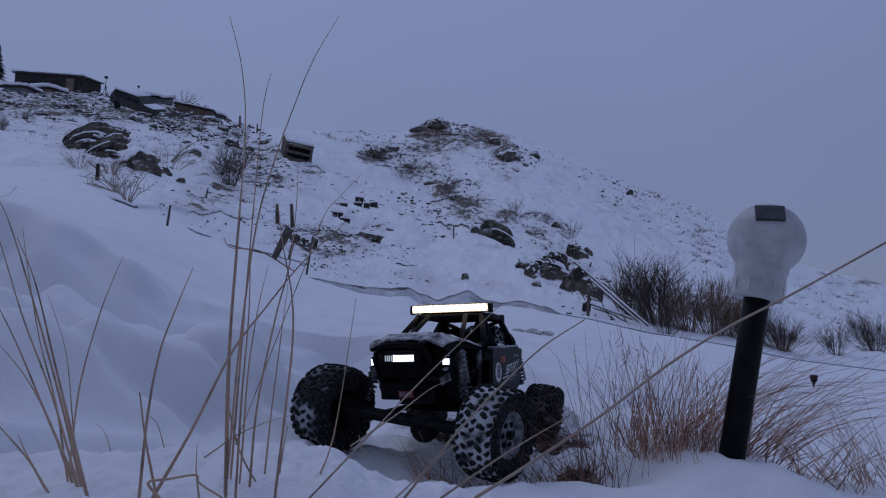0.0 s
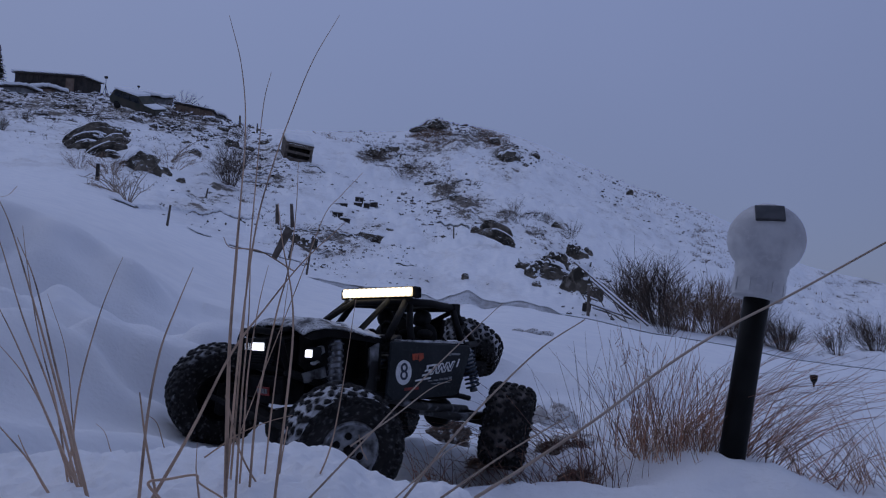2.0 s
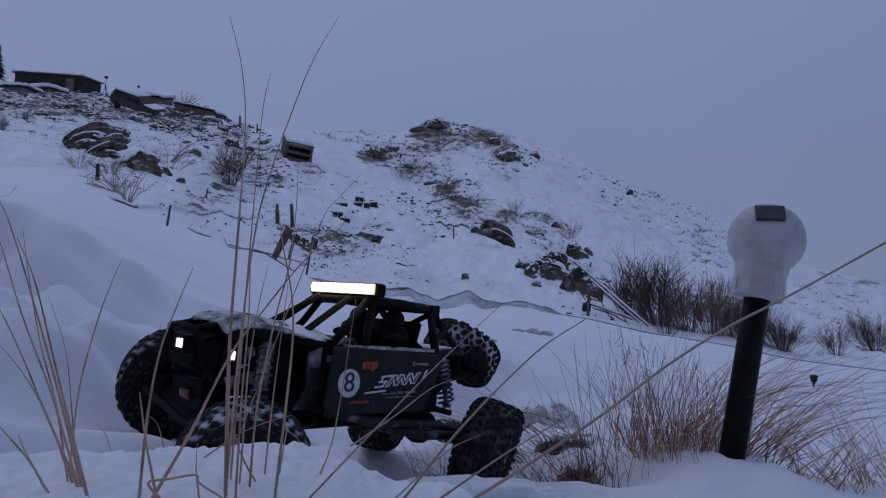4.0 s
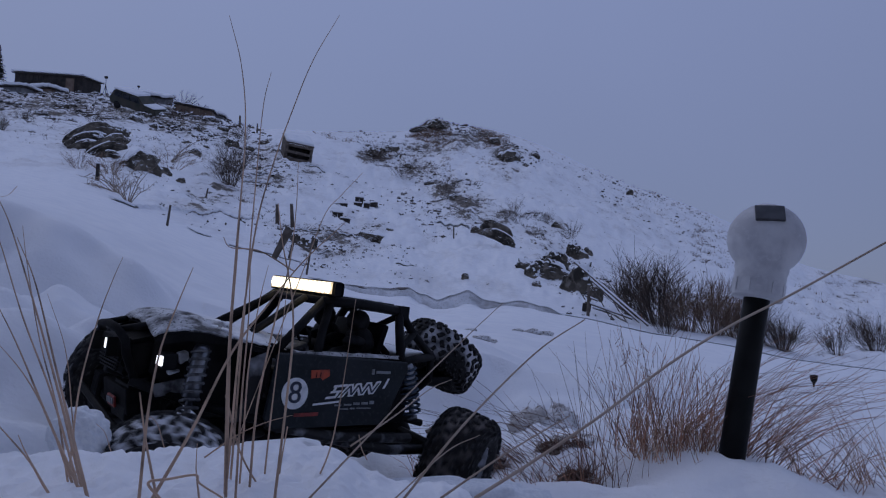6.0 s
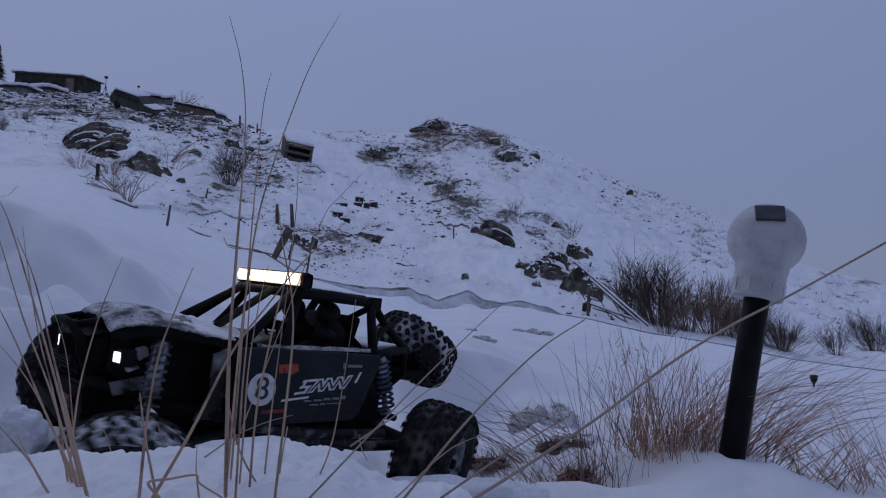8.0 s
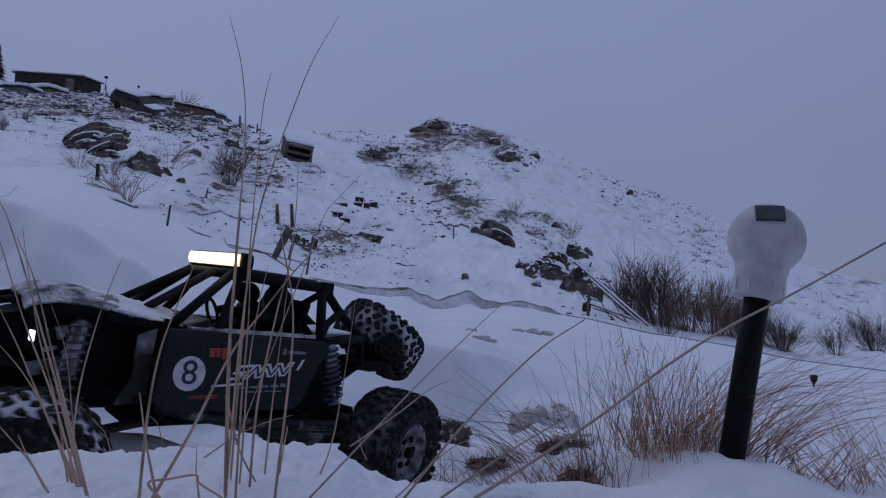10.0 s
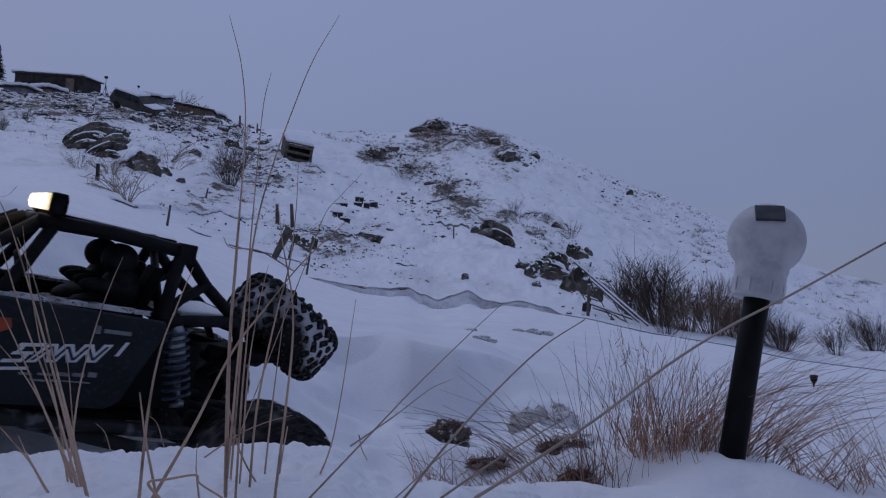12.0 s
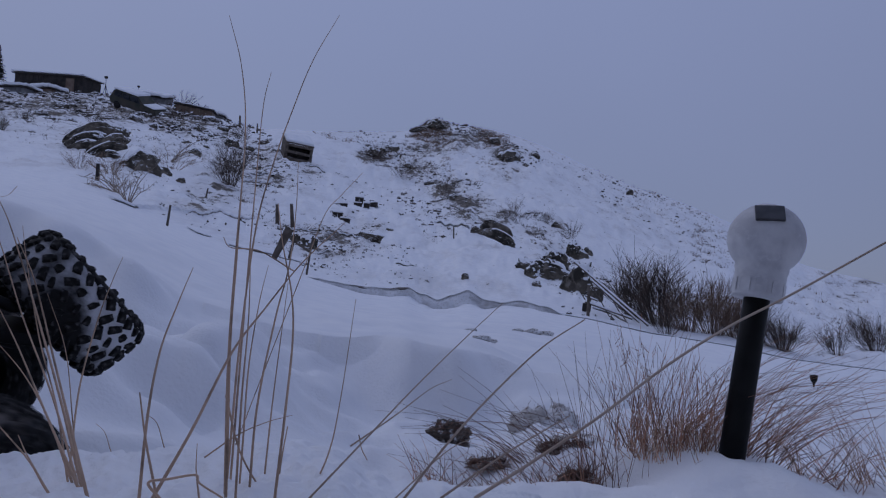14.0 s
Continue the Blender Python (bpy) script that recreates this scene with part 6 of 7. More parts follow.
def parked_vehicle():
    """An old estate car on the slope with snow on its roof and hood."""
    x, y = -23.443, 52.322
    u = 0.0419
    thing = tagged(new("parked_vehicle"), "old green estate car parked on the hill under snow", "car")
    thing.matrix_basis = pose(x, y, ground(x, y) - 0.1, 22, 21, -8) @ Matrix.Scale(u / 0.0435, 4)
    body = [(-2.05, 0.35), (-2.1, 0.8), (-2.0, 0.95), (-1.75, 1.45), (0.35, 1.5), (0.95, 1.0), (1.95, 0.88), (2.1, 0.7), (2.1, 0.35)]
    bm = add_prism(bmesh.new(), body, -0.8, 0.8)
    bmesh.ops.bevel(bm, geom=bm.edges[:], offset=0.06, segments=2, affect="EDGES")
    part("body", bm, M_CARPAINT, thing)
    for x0, x1 in ((-1.65, -0.98), (-0.9, -0.28), (-0.2, 0.4)):
        bm = add_prism(bmesh.new(), [(x0, 0.98), (x1 + (0.35 if x1 > 0.3 else 0), 0.98), (x1, 1.38), (x0 + 0.05, 1.38)], -0.86, -0.80)
        part("side_window", bm, M_GLASS, thing)
    for sx in (-1.35, 1.3):
        for sy in (-0.72, 0.72):
            bm = bmesh.new()
            add_lathe(bm, [(0, -0.09), (0.28, -0.09), (0.31, -0.05), (0.31, 0.05), (0.28, 0.09), (0, 0.09)], 18, "Y")
            for v in bm.verts:
                v.co += Vector((sx, sy, 0.31))
            part("wheel", bm, M_RUBBER, thing)
    for c, size in (((-0.70, 0, 1.56), (2.3, 1.70, 0.17)), ((1.50, 0, 0.98), (1.1, 1.60, 0.10)), ((-2.0, 0, 1.05), (0.35, 1.6, 0.16))):
        bm = bmesh.new()
        add_box(bm, c, size, (0, 4 if c[0] > 1 else 0, 0), 0.09, 0.92)
        part("snow", bm, M_DRIFT, thing, "thick snow layer", True)


parked_vehicle()


def mast(x, y, h, lab):
    thing = tagged(new("mast"), lab, "mast")
    thing.matrix_basis = pose(x, y, ground(x, y) - 0.1)
    bm = bmesh.new()
    add_tube(bm, [(0, 0, 0), (0, 0, h)], h * 0.016, 6)
    part("pole", bm, M_DARKWOOD, thing)
    for s in (-1, 1):
        bm = bmesh.new()
        add_tube(bm, [(s * h * 0.14, 0, 0), (0, 0, h * 0.6)], h * 0.015, 5)
        part("brace", bm, M_DARKWOOD, thing)
    bm = bmesh.new()
    add_box(bm, (0, 0, h), (h * 0.16, h * 0.1, h * 0.12), bevel=h * 0.01)
    part("head", bm, M_DARKWOOD, thing)


mast(-32.343, 65.095, 1.7706, "thin dark mast on the skyline")
mast(-29.382, 65.550, 1.3634, "dark stove pipe on the skyline")


def spot_light():
    thing = tagged(new("solar_spot"), "small black solar spot light staked in the snow", "garden lamp")
    x, y = 1.384, 2.682
    u = 0.0021
    thing.matrix_basis = pose(x, y, ground(x, y) - 0.01, 0, 4, 0)
    bm = bmesh.new()
    add_lathe(bm, [(0, 0), (1.2 * u, 4 * u), (2 * u, 12 * u), (5.2 * u, 15 * u), (6.2 * u, 20 * u), (6.6 * u, 25 * u), (5.8 * u, 26 * u), (0, 26.5 * u)], 16, "Z")
    part("head", bm, M_POST, thing, smooth=True)


spot_light()


# ---- dry grass round the camera and in the yard ----
M_STRAW = material("straw", (0.68, 0.475, 0.345), 0.75, second=(0.48, 0.335, 0.24), scale=25, island=0.3, fine=(0.28, 0.20, 0.145), fine_scale=90)
M_PALE = material("pale_straw", (0.54, 0.43, 0.35), 0.75, second=(0.42, 0.32, 0.25), scale=25, island=0.2)
M_DARKSTRAW = material("dark_straw", (0.20, 0.108, 0.078), 0.8, second=(0.10, 0.058, 0.045), scale=30, island=0.5)
M_REDSTRAW = material("red_straw", (0.44, 0.225, 0.145), 0.8, second=(0.19, 0.098, 0.066), scale=30, island=0.5, fine=(0.34, 0.25, 0.17), fine_scale=80)
M_TURF = material("turf", (0.05, 0.038, 0.031), 0.95, second=(0.14, 0.115, 0.095), scale=60, bump=0.8, bump_scale=160, fine=(0.7, 0.72, 0.75), fine_scale=110)


M_ROOTY = material("rooty_soil", (0.15, 0.115, 0.092), 0.95, second=(0.34, 0.30, 0.27), scale=60, bump=0.8, bump_scale=160, fine=(0.74, 0.75, 0.77), fine_scale=40)
M_SNOWSOIL = material("snowy_soil", (0.50, 0.47, 0.445), 0.95, second=(0.76, 0.765, 0.78), scale=22, detail=8, low=0.40, high=0.6, bump=0.5, bump_scale=110, fine=(0.22, 0.185, 0.155), fine_scale=120)


def bend(points, n=14):
    """A smooth line through the points."""
    p = [Vector(q) for q in points]
    p = [p[0] * 2 - p[1]] + p + [p[-1] * 2 - p[-2]]
    out = []
    for i in range(1, len(p) - 2):
        for k in range(n):
            t = k / n
            a, b, c, d = p[i - 1], p[i], p[i + 1], p[i + 2]
            out.append(0.5 * ((2 * b) + (c - a) * t + (2 * a - 5 * b + 4 * c - d) * t * t + (3 * b - a - 3 * c + d) * t * t * t))
    out.append(p[-2])
    return out


def clump(lab):
    return tagged(new("dry_grass"), lab, "grass")


def stalk(thing, r, points, sharp=0.25, seed_head=False, mat=None):
    """One dry stalk; its foot goes on down into the snow."""
    r *= 0.85
    pts = [Vector(q) for q in points]
    d = (pts[0] - pts[1]).normalized()
    foot = [pts[0]]
    while d.z < -0.6 and foot[0].z > ground(foot[0].x, foot[0].y) - 0.01:
        foot.insert(0, foot[0] + d * 0.01)
    bm = bmesh.new()
    add_tube(bm, foot[:1] * (len(foot) > 1) + bend(points), r, 6, r * sharp)
    part("stalk", bm, mat or M_STRAW, thing, smooth=True)
    if seed_head:
        rng = random.Random(int(r * 1e6))
        bm = bmesh.new()
        tip, before = pts[-1], pts[-2]
        for i in range(9):
            s = tip.lerp(before, 0.25 * i / 9)
            e = s + Vector((rng.gauss(0, 0.006), rng.gauss(0, 0.004), -0.008 - 0.004 * rng.random()))
            add_tube(bm, [s, s.lerp(e, 0.5), e], r * 0.25, 4, r * 0.6)
        part("seed_head", bm, M_STRAW, thing)


tall = clump("tall thin dry grass stalks standing in the snow")
stalk(tall, 0.00059, [(-0.0676, 0.2270, 0.1220), (-0.0682, 0.2270, 0.1639), (-0.0685, 0.2320, 0.2007), (-0.0669, 0.2320, 0.2393), (-0.0708, 0.2380, 0.2657), (-0.0759, 0.2380, 0.2850)], 0.2)
stalk(tall, 0.00051, [(-0.0703, 0.2430, 0.1336), (-0.0682, 0.2430, 0.1787), (-0.0672, 0.2480, 0.2253), (-0.0654, 0.2480, 0.2547), (-0.0629, 0.2480, 0.2680)], 0.2)
stalk(tall, 0.00055, [(-0.0695, 0.2380, 0.1416), (-0.0679, 0.2380, 0.1692), (-0.0640, 0.2380, 0.2074), (-0.0601, 0.2430, 0.2313), (-0.0532, 0.2430, 0.2530), (-0.0465, 0.2430, 0.2709), (-0.0383, 0.2480, 0.2900)], 0.2)
stalk(tall, 0.00062, [(-0.0642, 0.2160, 0.1376), (-0.0645, 0.2160, 0.1709), (-0.0636, 0.2160, 0.1934), (-0.0642, 0.2210, 0.2193)], 0.3)
stalk(tall, 0.00055, [(-0.0586, 0.2210, 0.1233), (-0.0570, 0.2210, 0.1503), (-0.0535, 0.2270, 0.1782), (-0.0497, 0.2270, 0.1945), (-0.0490, 0.2320, 0.2141), (-0.0487, 0.2320, 0.2305)], 0.2)
stalk(tall, 0.00059, [(-0.0496, 0.2160, 0.1244), (-0.0471, 0.2160, 0.1508), (-0.0456, 0.2160, 0.1709), (-0.0474, 0.2210, 0.1850), (-0.0507, 0.2210, 0.2011), (-0.0539, 0.2270, 0.2150)], 0.25)
stalk(tall, 0.00048, [(-0.0612, 0.2480, 0.1176), (-0.0590, 0.2480, 0.1460), (-0.0579, 0.2540, 0.1711), (-0.0558, 0.2540, 0.1913)])
stalk(tall, 0.00066, [(-0.0769, 0.1940, 0.1290), (-0.0693, 0.2000, 0.1461), (-0.0607, 0.2050, 0.1669), (-0.0529, 0.2110, 0.1801), (-0.0433, 0.2160, 0.1942), (-0.0312, 0.2210, 0.2074)], 0.2)
stalk(tall, 0.00059, [(-0.0830, 0.2000, 0.1277), (-0.0838, 0.2050, 0.1502), (-0.0836, 0.2110, 0.1676), (-0.0792, 0.2110, 0.1810), (-0.0768, 0.2160, 0.1927)], 0.25)
stalk(tall, 0.00051, [(-0.0786, 0.2000, 0.1295), (-0.0820, 0.2000, 0.1431), (-0.0844, 0.2000, 0.1561)], 0.5)
stalk(tall, 0.00044, [(-0.0689, 0.1780, 0.1324), (-0.0718, 0.1780, 0.1360), (-0.0667, 0.1780, 0.1369), (-0.0604, 0.1780, 0.1378), (-0.0592, 0.1780, 0.1358), (-0.0535, 0.1780, 0.1324)], 0.6)
stalk(tall, 0.00037, [(-0.0646, 0.1940, 0.1290), (-0.0657, 0.1940, 0.1365), (-0.0657, 0.1940, 0.1431)])
stalk(tall, 0.00033, [(-0.0744, 0.2270, 0.1343), (-0.0644, 0.2270, 0.1411), (-0.0557, 0.2270, 0.1449), (-0.0473, 0.2270, 0.1472)])
stalk(tall, 0.00044, [(-0.0685, 0.2270, 0.1533), (-0.0634, 0.2270, 0.1360), (-0.0550, 0.2270, 0.1220)], 0.8)
stalk(tall, 0.00044, [(-0.0640, 0.2320, 0.1387), (-0.0630, 0.2320, 0.1619), (-0.0604, 0.2320, 0.1820), (-0.0577, 0.2320, 0.1951)])
stalk(tall, 0.00051, [(-0.0597, 0.2110, 0.1289), (-0.0590, 0.2110, 0.1545), (-0.0592, 0.2160, 0.1778), (-0.0594, 0.2160, 0.2021)], 0.3)
stalk(tall, 0.00044, [(-0.0551, 0.2430, 0.1186), (-0.0541, 0.2430, 0.1299), (-0.0522, 0.2430, 0.1419)], 0.6)
stalk(tall, 0.00048, [(-0.0457, 0.2480, 0.1176), (-0.0389, 0.2480, 0.1328), (-0.0351, 0.2480, 0.1518), (-0.0313, 0.2540, 0.1852)], 0.25)
stalk(tall, 0.00033, [(-0.0376, 0.3240, 0.1288), (-0.0363, 0.3240, 0.1227), (-0.0337, 0.3240, 0.1178)], 0.8)
stalk(tall, 0.00030, [(-0.0636, 0.3240, 0.2050), (-0.0550, 0.3240, 0.2288), (-0.0473, 0.3240, 0.2382), (-0.0377, 0.3240, 0.2488)], 0.5)
stalk(tall, 0.00037, [(-0.0573, 0.2700, 0.1970), (-0.0706, 0.2700, 0.2047), (-0.0819, 0.2700, 0.2062), (-0.0849, 0.2700, 0.2102)], 0.5)

fan = clump("fan of bent dry grass blades in the snow")
stalk(fan, 0.00063, [(-0.1221, 0.2450, 0.1250), (-0.1307, 0.2450, 0.1520), (-0.1470, 0.2520, 0.1871), (-0.1564, 0.2520, 0.2116), (-0.1623, 0.2520, 0.2231)], 0.2)
stalk(fan, 0.00054, [(-0.1273, 0.2520, 0.1250), (-0.1370, 0.2520, 0.1515), (-0.1536, 0.2590, 0.1793), (-0.1640, 0.2590, 0.2064), (-0.1718, 0.2590, 0.2235)], 0.2)
stalk(fan, 0.00060, [(-0.1209, 0.2380, 0.1272), (-0.1312, 0.2380, 0.1470), (-0.1423, 0.2380, 0.1692), (-0.1522, 0.2380, 0.1862)], 0.2)
stalk(fan, 0.00070, [(-0.1122, 0.2300, 0.1234), (-0.1177, 0.2300, 0.1408), (-0.1294, 0.2380, 0.1636), (-0.1378, 0.2380, 0.1900), (-0.1451, 0.2380, 0.2054)], 0.2)
stalk(fan, 0.00051, [(-0.1296, 0.2520, 0.1256), (-0.1378, 0.2520, 0.1437), (-0.1479, 0.2520, 0.1593), (-0.1610, 0.2520, 0.1731)], 0.2)
stalk(fan, 0.00047, [(-0.1335, 0.2590, 0.1230), (-0.1389, 0.2590, 0.1470), (-0.1468, 0.2590, 0.1711), (-0.1533, 0.2590, 0.1980), (-0.1604, 0.2660, 0.2139)], 0.2)
stalk(fan, 0.00051, [(-0.1364, 0.2660, 0.1225), (-0.1347, 0.2660, 0.1525), (-0.1335, 0.2740, 0.1777), (-0.1288, 0.2740, 0.1930), (-0.1250, 0.2740, 0.2030)], 0.2)
stalk(fan, 0.00051, [(-0.1302, 0.2380, 0.1240), (-0.1360, 0.2380, 0.1322), (-0.1478, 0.2380, 0.1443)], 0.4)
stalk(fan, 0.00038, [(-0.1393, 0.2520, 0.1237), (-0.1448, 0.2520, 0.1322), (-0.1478, 0.2520, 0.1380)], 0.4)
stalk(fan, 0.00041, [(-0.1375, 0.2740, 0.1207), (-0.1406, 0.2740, 0.1414), (-0.1450, 0.2740, 0.1669), (-0.1535, 0.2740, 0.1886)], 0.2)
stalk(fan, 0.00032, [(-0.1246, 0.3240, 0.1239), (-0.1281, 0.3240, 0.1337), (-0.1324, 0.3240, 0.1375)], 0.4)
stalk(fan, 0.00025, [(-0.1485, 0.3240, 0.1227), (-0.1514, 0.3240, 0.1300), (-0.1555, 0.3240, 0.1337)], 0.4)
stalk(fan, 0.00022, [(-0.2659, 0.4320, 0.2664), (-0.2708, 0.4320, 0.2610), (-0.2777, 0.4320, 0.2592)], 0.4)

arch = clump("long arching dry grass stalks crossing the view")
stalk(arch, 0.00054, [(0.0073, 0.1680, 0.1345), (0.0204, 0.1740, 0.1410), (0.0387, 0.1790, 0.1516), (0.0560, 0.1790, 0.1641), (0.0745, 0.1850, 0.1740), (0.0912, 0.1850, 0.1823), (0.1207, 0.1900, 0.1970)], 0.7, mat=M_PALE)
stalk(arch, 0.00046, [(-0.0107, 0.2020, 0.1273), (0.0025, 0.2020, 0.1434), (0.0156, 0.2070, 0.1564), (0.0289, 0.2070, 0.1685), (0.0426, 0.2130, 0.1767)], 0.5, mat=M_PALE)
stalk(arch, 0.00043, [(-0.0377, 0.2070, 0.1263), (-0.0239, 0.2130, 0.1405), (-0.0074, 0.2130, 0.1576), (0.0080, 0.2180, 0.1723), (0.0190, 0.2240, 0.1823)], 0.3, mat=M_PALE)
stalk(arch, 0.00036, [(-0.0286, 0.2240, 0.1381), (-0.0147, 0.2240, 0.1475), (-0.0042, 0.2240, 0.1553), (0.0028, 0.2240, 0.1584)], 0.3, mat=M_PALE)
stalk(arch, 0.00043, [(-0.0006, 0.1850, 0.1309), (0.0167, 0.1850, 0.1423), (0.0336, 0.1900, 0.1509)], 0.4, mat=M_PALE)
stalk(arch, 0.00036, [(-0.0145, 0.2240, 0.1227), (0.0010, 0.2240, 0.1364), (0.0115, 0.2240, 0.1415)], 0.3, mat=M_PALE)


def tuft(x, y, n, length, seed, lean=(0.0, 0.0), spread=0.35, mat=None, wide=0.03, lab="tuft of reddish dead grass sticking out of the snow", r=0.00052, heads=0.0, high=1.0):
    """A tuft of many fine curved blades."""
    rng = random.Random(seed)
    thing = tagged(new("grass_tuft"), lab, "grass", "grass tufts by the lamp")
    thing.matrix_basis = pose(x, y, ground(x, y) - 0.006)
    bm = bmesh.new()
    for _ in range(n):
        a = rng.uniform(0, 2 * math.pi)
        q = math.sqrt(rng.random()) * wide
        foot = Vector((q * math.cos(a), q * math.sin(a) * 0.7, 0))
        ln = length * rng.uniform(0.35, 1.05)
        d = Vector((lean[0] + rng.gauss(0, spread), lean[1] + rng.gauss(0, spread * 0.7), high)).normalized()
        sag = Vector((d.x * 0.6, d.y * 0.5, -0.45)) * ln * rng.uniform(0.05, 0.85) * (0.4 + abs(d.x))
        tip = foot + d * ln + sag * 0.6
        mid = foot + d * ln * 0.52 + Vector((rng.gauss(0, 0.02), rng.gauss(0, 0.02), 0)) * ln
        pts = bend([foot, mid, tip], 5)
        add_tube(bm, pts, r * rng.uniform(0.7, 1.3), 3, r * 0.3, False)
        if rng.random() < heads:
            for k in range(6):
                s = pts[-1].lerp(pts[-3], k / 6)
                e = s + Vector((rng.gauss(0, 0.005), rng.gauss(0, 0.004), -rng.uniform(0.004, 0.012)))
                add_tube(bm, [s, s.lerp(e, 0.5), e], r * 0.3, 3, r * 0.9, False)
    tagged(part("blade_mass", bm, mat or M_REDSTRAW, thing), kind="stuff")


# the dense tuft at the lamp's foot, then looser ones leaning away from it
tuft(0.300, 0.93, 105, 0.150, 1, (0.10, 0), 0.30, wide=0.055, heads=0.12)
tuft(0.262, 0.95, 75, 0.185, 3, (0.02, 0), 0.28, wide=0.045, heads=0.15)
tuft(0.335, 0.94, 70, 0.130, 2, (0.30, 0), 0.40, wide=0.045, heads=0.1)
tuft(0.290, 0.91, 60, 0.090, 6, (-0.15, 0), 0.45, wide=0.065, mat=M_STRAW)
tuft(0.385, 0.95, 46, 0.215, 4, (0.95, 0), 0.30, wide=0.045)
tuft(0.345, 0.99, 34, 0.260, 5, (1.35, 0), 0.28, wide=0.05)
tuft(0.425, 0.99, 26, 0.230, 7, (1.60, 0), 0.28, wide=0.05)
tuft(0.330, 1.00, 14, 0.300, 24, (1.10, 0), 0.22, wide=0.05)
tuft(0.470, 0.95, 18, 0.150, 11, (0.9, 0), 0.5, wide=0.07)
tuft(0.500, 1.02, 16, 0.120, 8, (-0.30, 0), 0.18, wide=0.014, mat=M_STRAW)
tuft(0.575, 0.99, 18, 0.150, 9, (-0.42, 0), 0.16, wide=0.016, mat=M_STRAW)
tuft(0.605, 0.97, 12, 0.165, 10, (-0.45, 0), 0.14, wide=0.014, mat=M_STRAW)
tuft(0.560, 1.02, 10, 0.190, 25, (-0.9, 0), 0.3, wide=0.04)
tuft(0.205, 0.93, 7, 0.235, 12, (-0.10, 0), 0.16, wide=0.020, mat=M_DARKSTRAW, r=0.00052)
tuft(0.188, 0.92, 8, 0.215, 13, (0.08, 0), 0.20, wide=0.018, mat=M_DARKSTRAW, r=0.00052)
tuft(0.165, 0.91, 12, 0.150, 14, (-0.6, 0), 0.45, wide=0.04, mat=M_DARKSTRAW, r=0.00052)
tuft(0.110, 0.90, 14, 0.100, 15, (-0.6, 0), 0.6, wide=0.05, mat=M_DARKSTRAW, r=0.00052)
tuft(0.075, 0.90, 12, 0.110, 16, (-0.8, 0), 0.45, wide=0.04, mat=M_DARKSTRAW, r=0.00052)
tuft(0.000, 0.90, 24, 0.072, 17, (0.10, 0), 0.55, wide=0.034)
tuft(0.040, 0.905, 14, 0.062, 26, (0.3, 0), 0.6, wide=0.034)
tuft(0.150, 0.89, 24, 0.052, 27, (0, 0), 0.7, wide=0.05)
tuft(-0.020, 0.90, 14, 0.078, 18, (-0.3, 0), 0.30, wide=0.020)
tuft(0.120, 0.88, 14, 0.044, 19, (0, 0), 0.8, wide=0.06)
tuft(0.225, 0.89, 18, 0.080, 20, (0.4, 0), 0.5, wide=0.05, mat=M_DARKSTRAW, r=0.00052)
tuft(0.105, 1.00, 9, 0.190, 21, (-1.6, 0), 0.22, wide=0.03, mat=M_DARKSTRAW, r=0.00052)
tuft(0.180, 1.02, 10, 0.210, 22, (-1.5, 0), 0.25, wide=0.05, mat=M_DARKSTRAW, r=0.00052)
tuft(0.060, 0.94, 11, 0.120, 33, (-0.9, 0), 0.6, wide=0.06, mat=M_DARKSTRAW, r=0.0005)
tuft(0.140, 0.95, 15, 0.120, 34, (-0.5, 0), 0.8, wide=0.07)
tuft(0.215, 0.94, 20, 0.130, 35, (-0.2, 0), 0.4, wide=0.05)
tuft(0.480, 0.96, 30, 0.120, 36, (0.8, 0), 0.6, wide=0.09)
tuft(0.540, 0.96, 24, 0.140, 37, (-0.6, 0), 0.6, wide=0.08, mat=M_DARKSTRAW)
tuft(0.150, 0.98, 16, 0.180, 28, (-1.1, 0), 0.4, wide=0.05, mat=M_DARKSTRAW, r=0.0005)
tuft(0.190, 0.90, 9, 0.190, 29, (-0.25, 0), 0.25, wide=0.03, mat=M_DARKSTRAW, r=0.0005)
tuft(0.130, 0.92, 16, 0.070, 30, (0.2, 0), 0.8, wide=0.06)
tuft(0.420, 0.94, 16, 0.130, 31, (0.7, 0), 0.5, wide=0.06, mat=M_DARKSTRAW)
tuft(0.560, 0.93, 20, 0.100, 32, (0.5, 0), 0.7, wide=0.09)
tuft(0.275, 1.05, 24, 0.120, 23, (0.1, 0), 0.35, wide=0.05, mat=M_STRAW, heads=0.3)


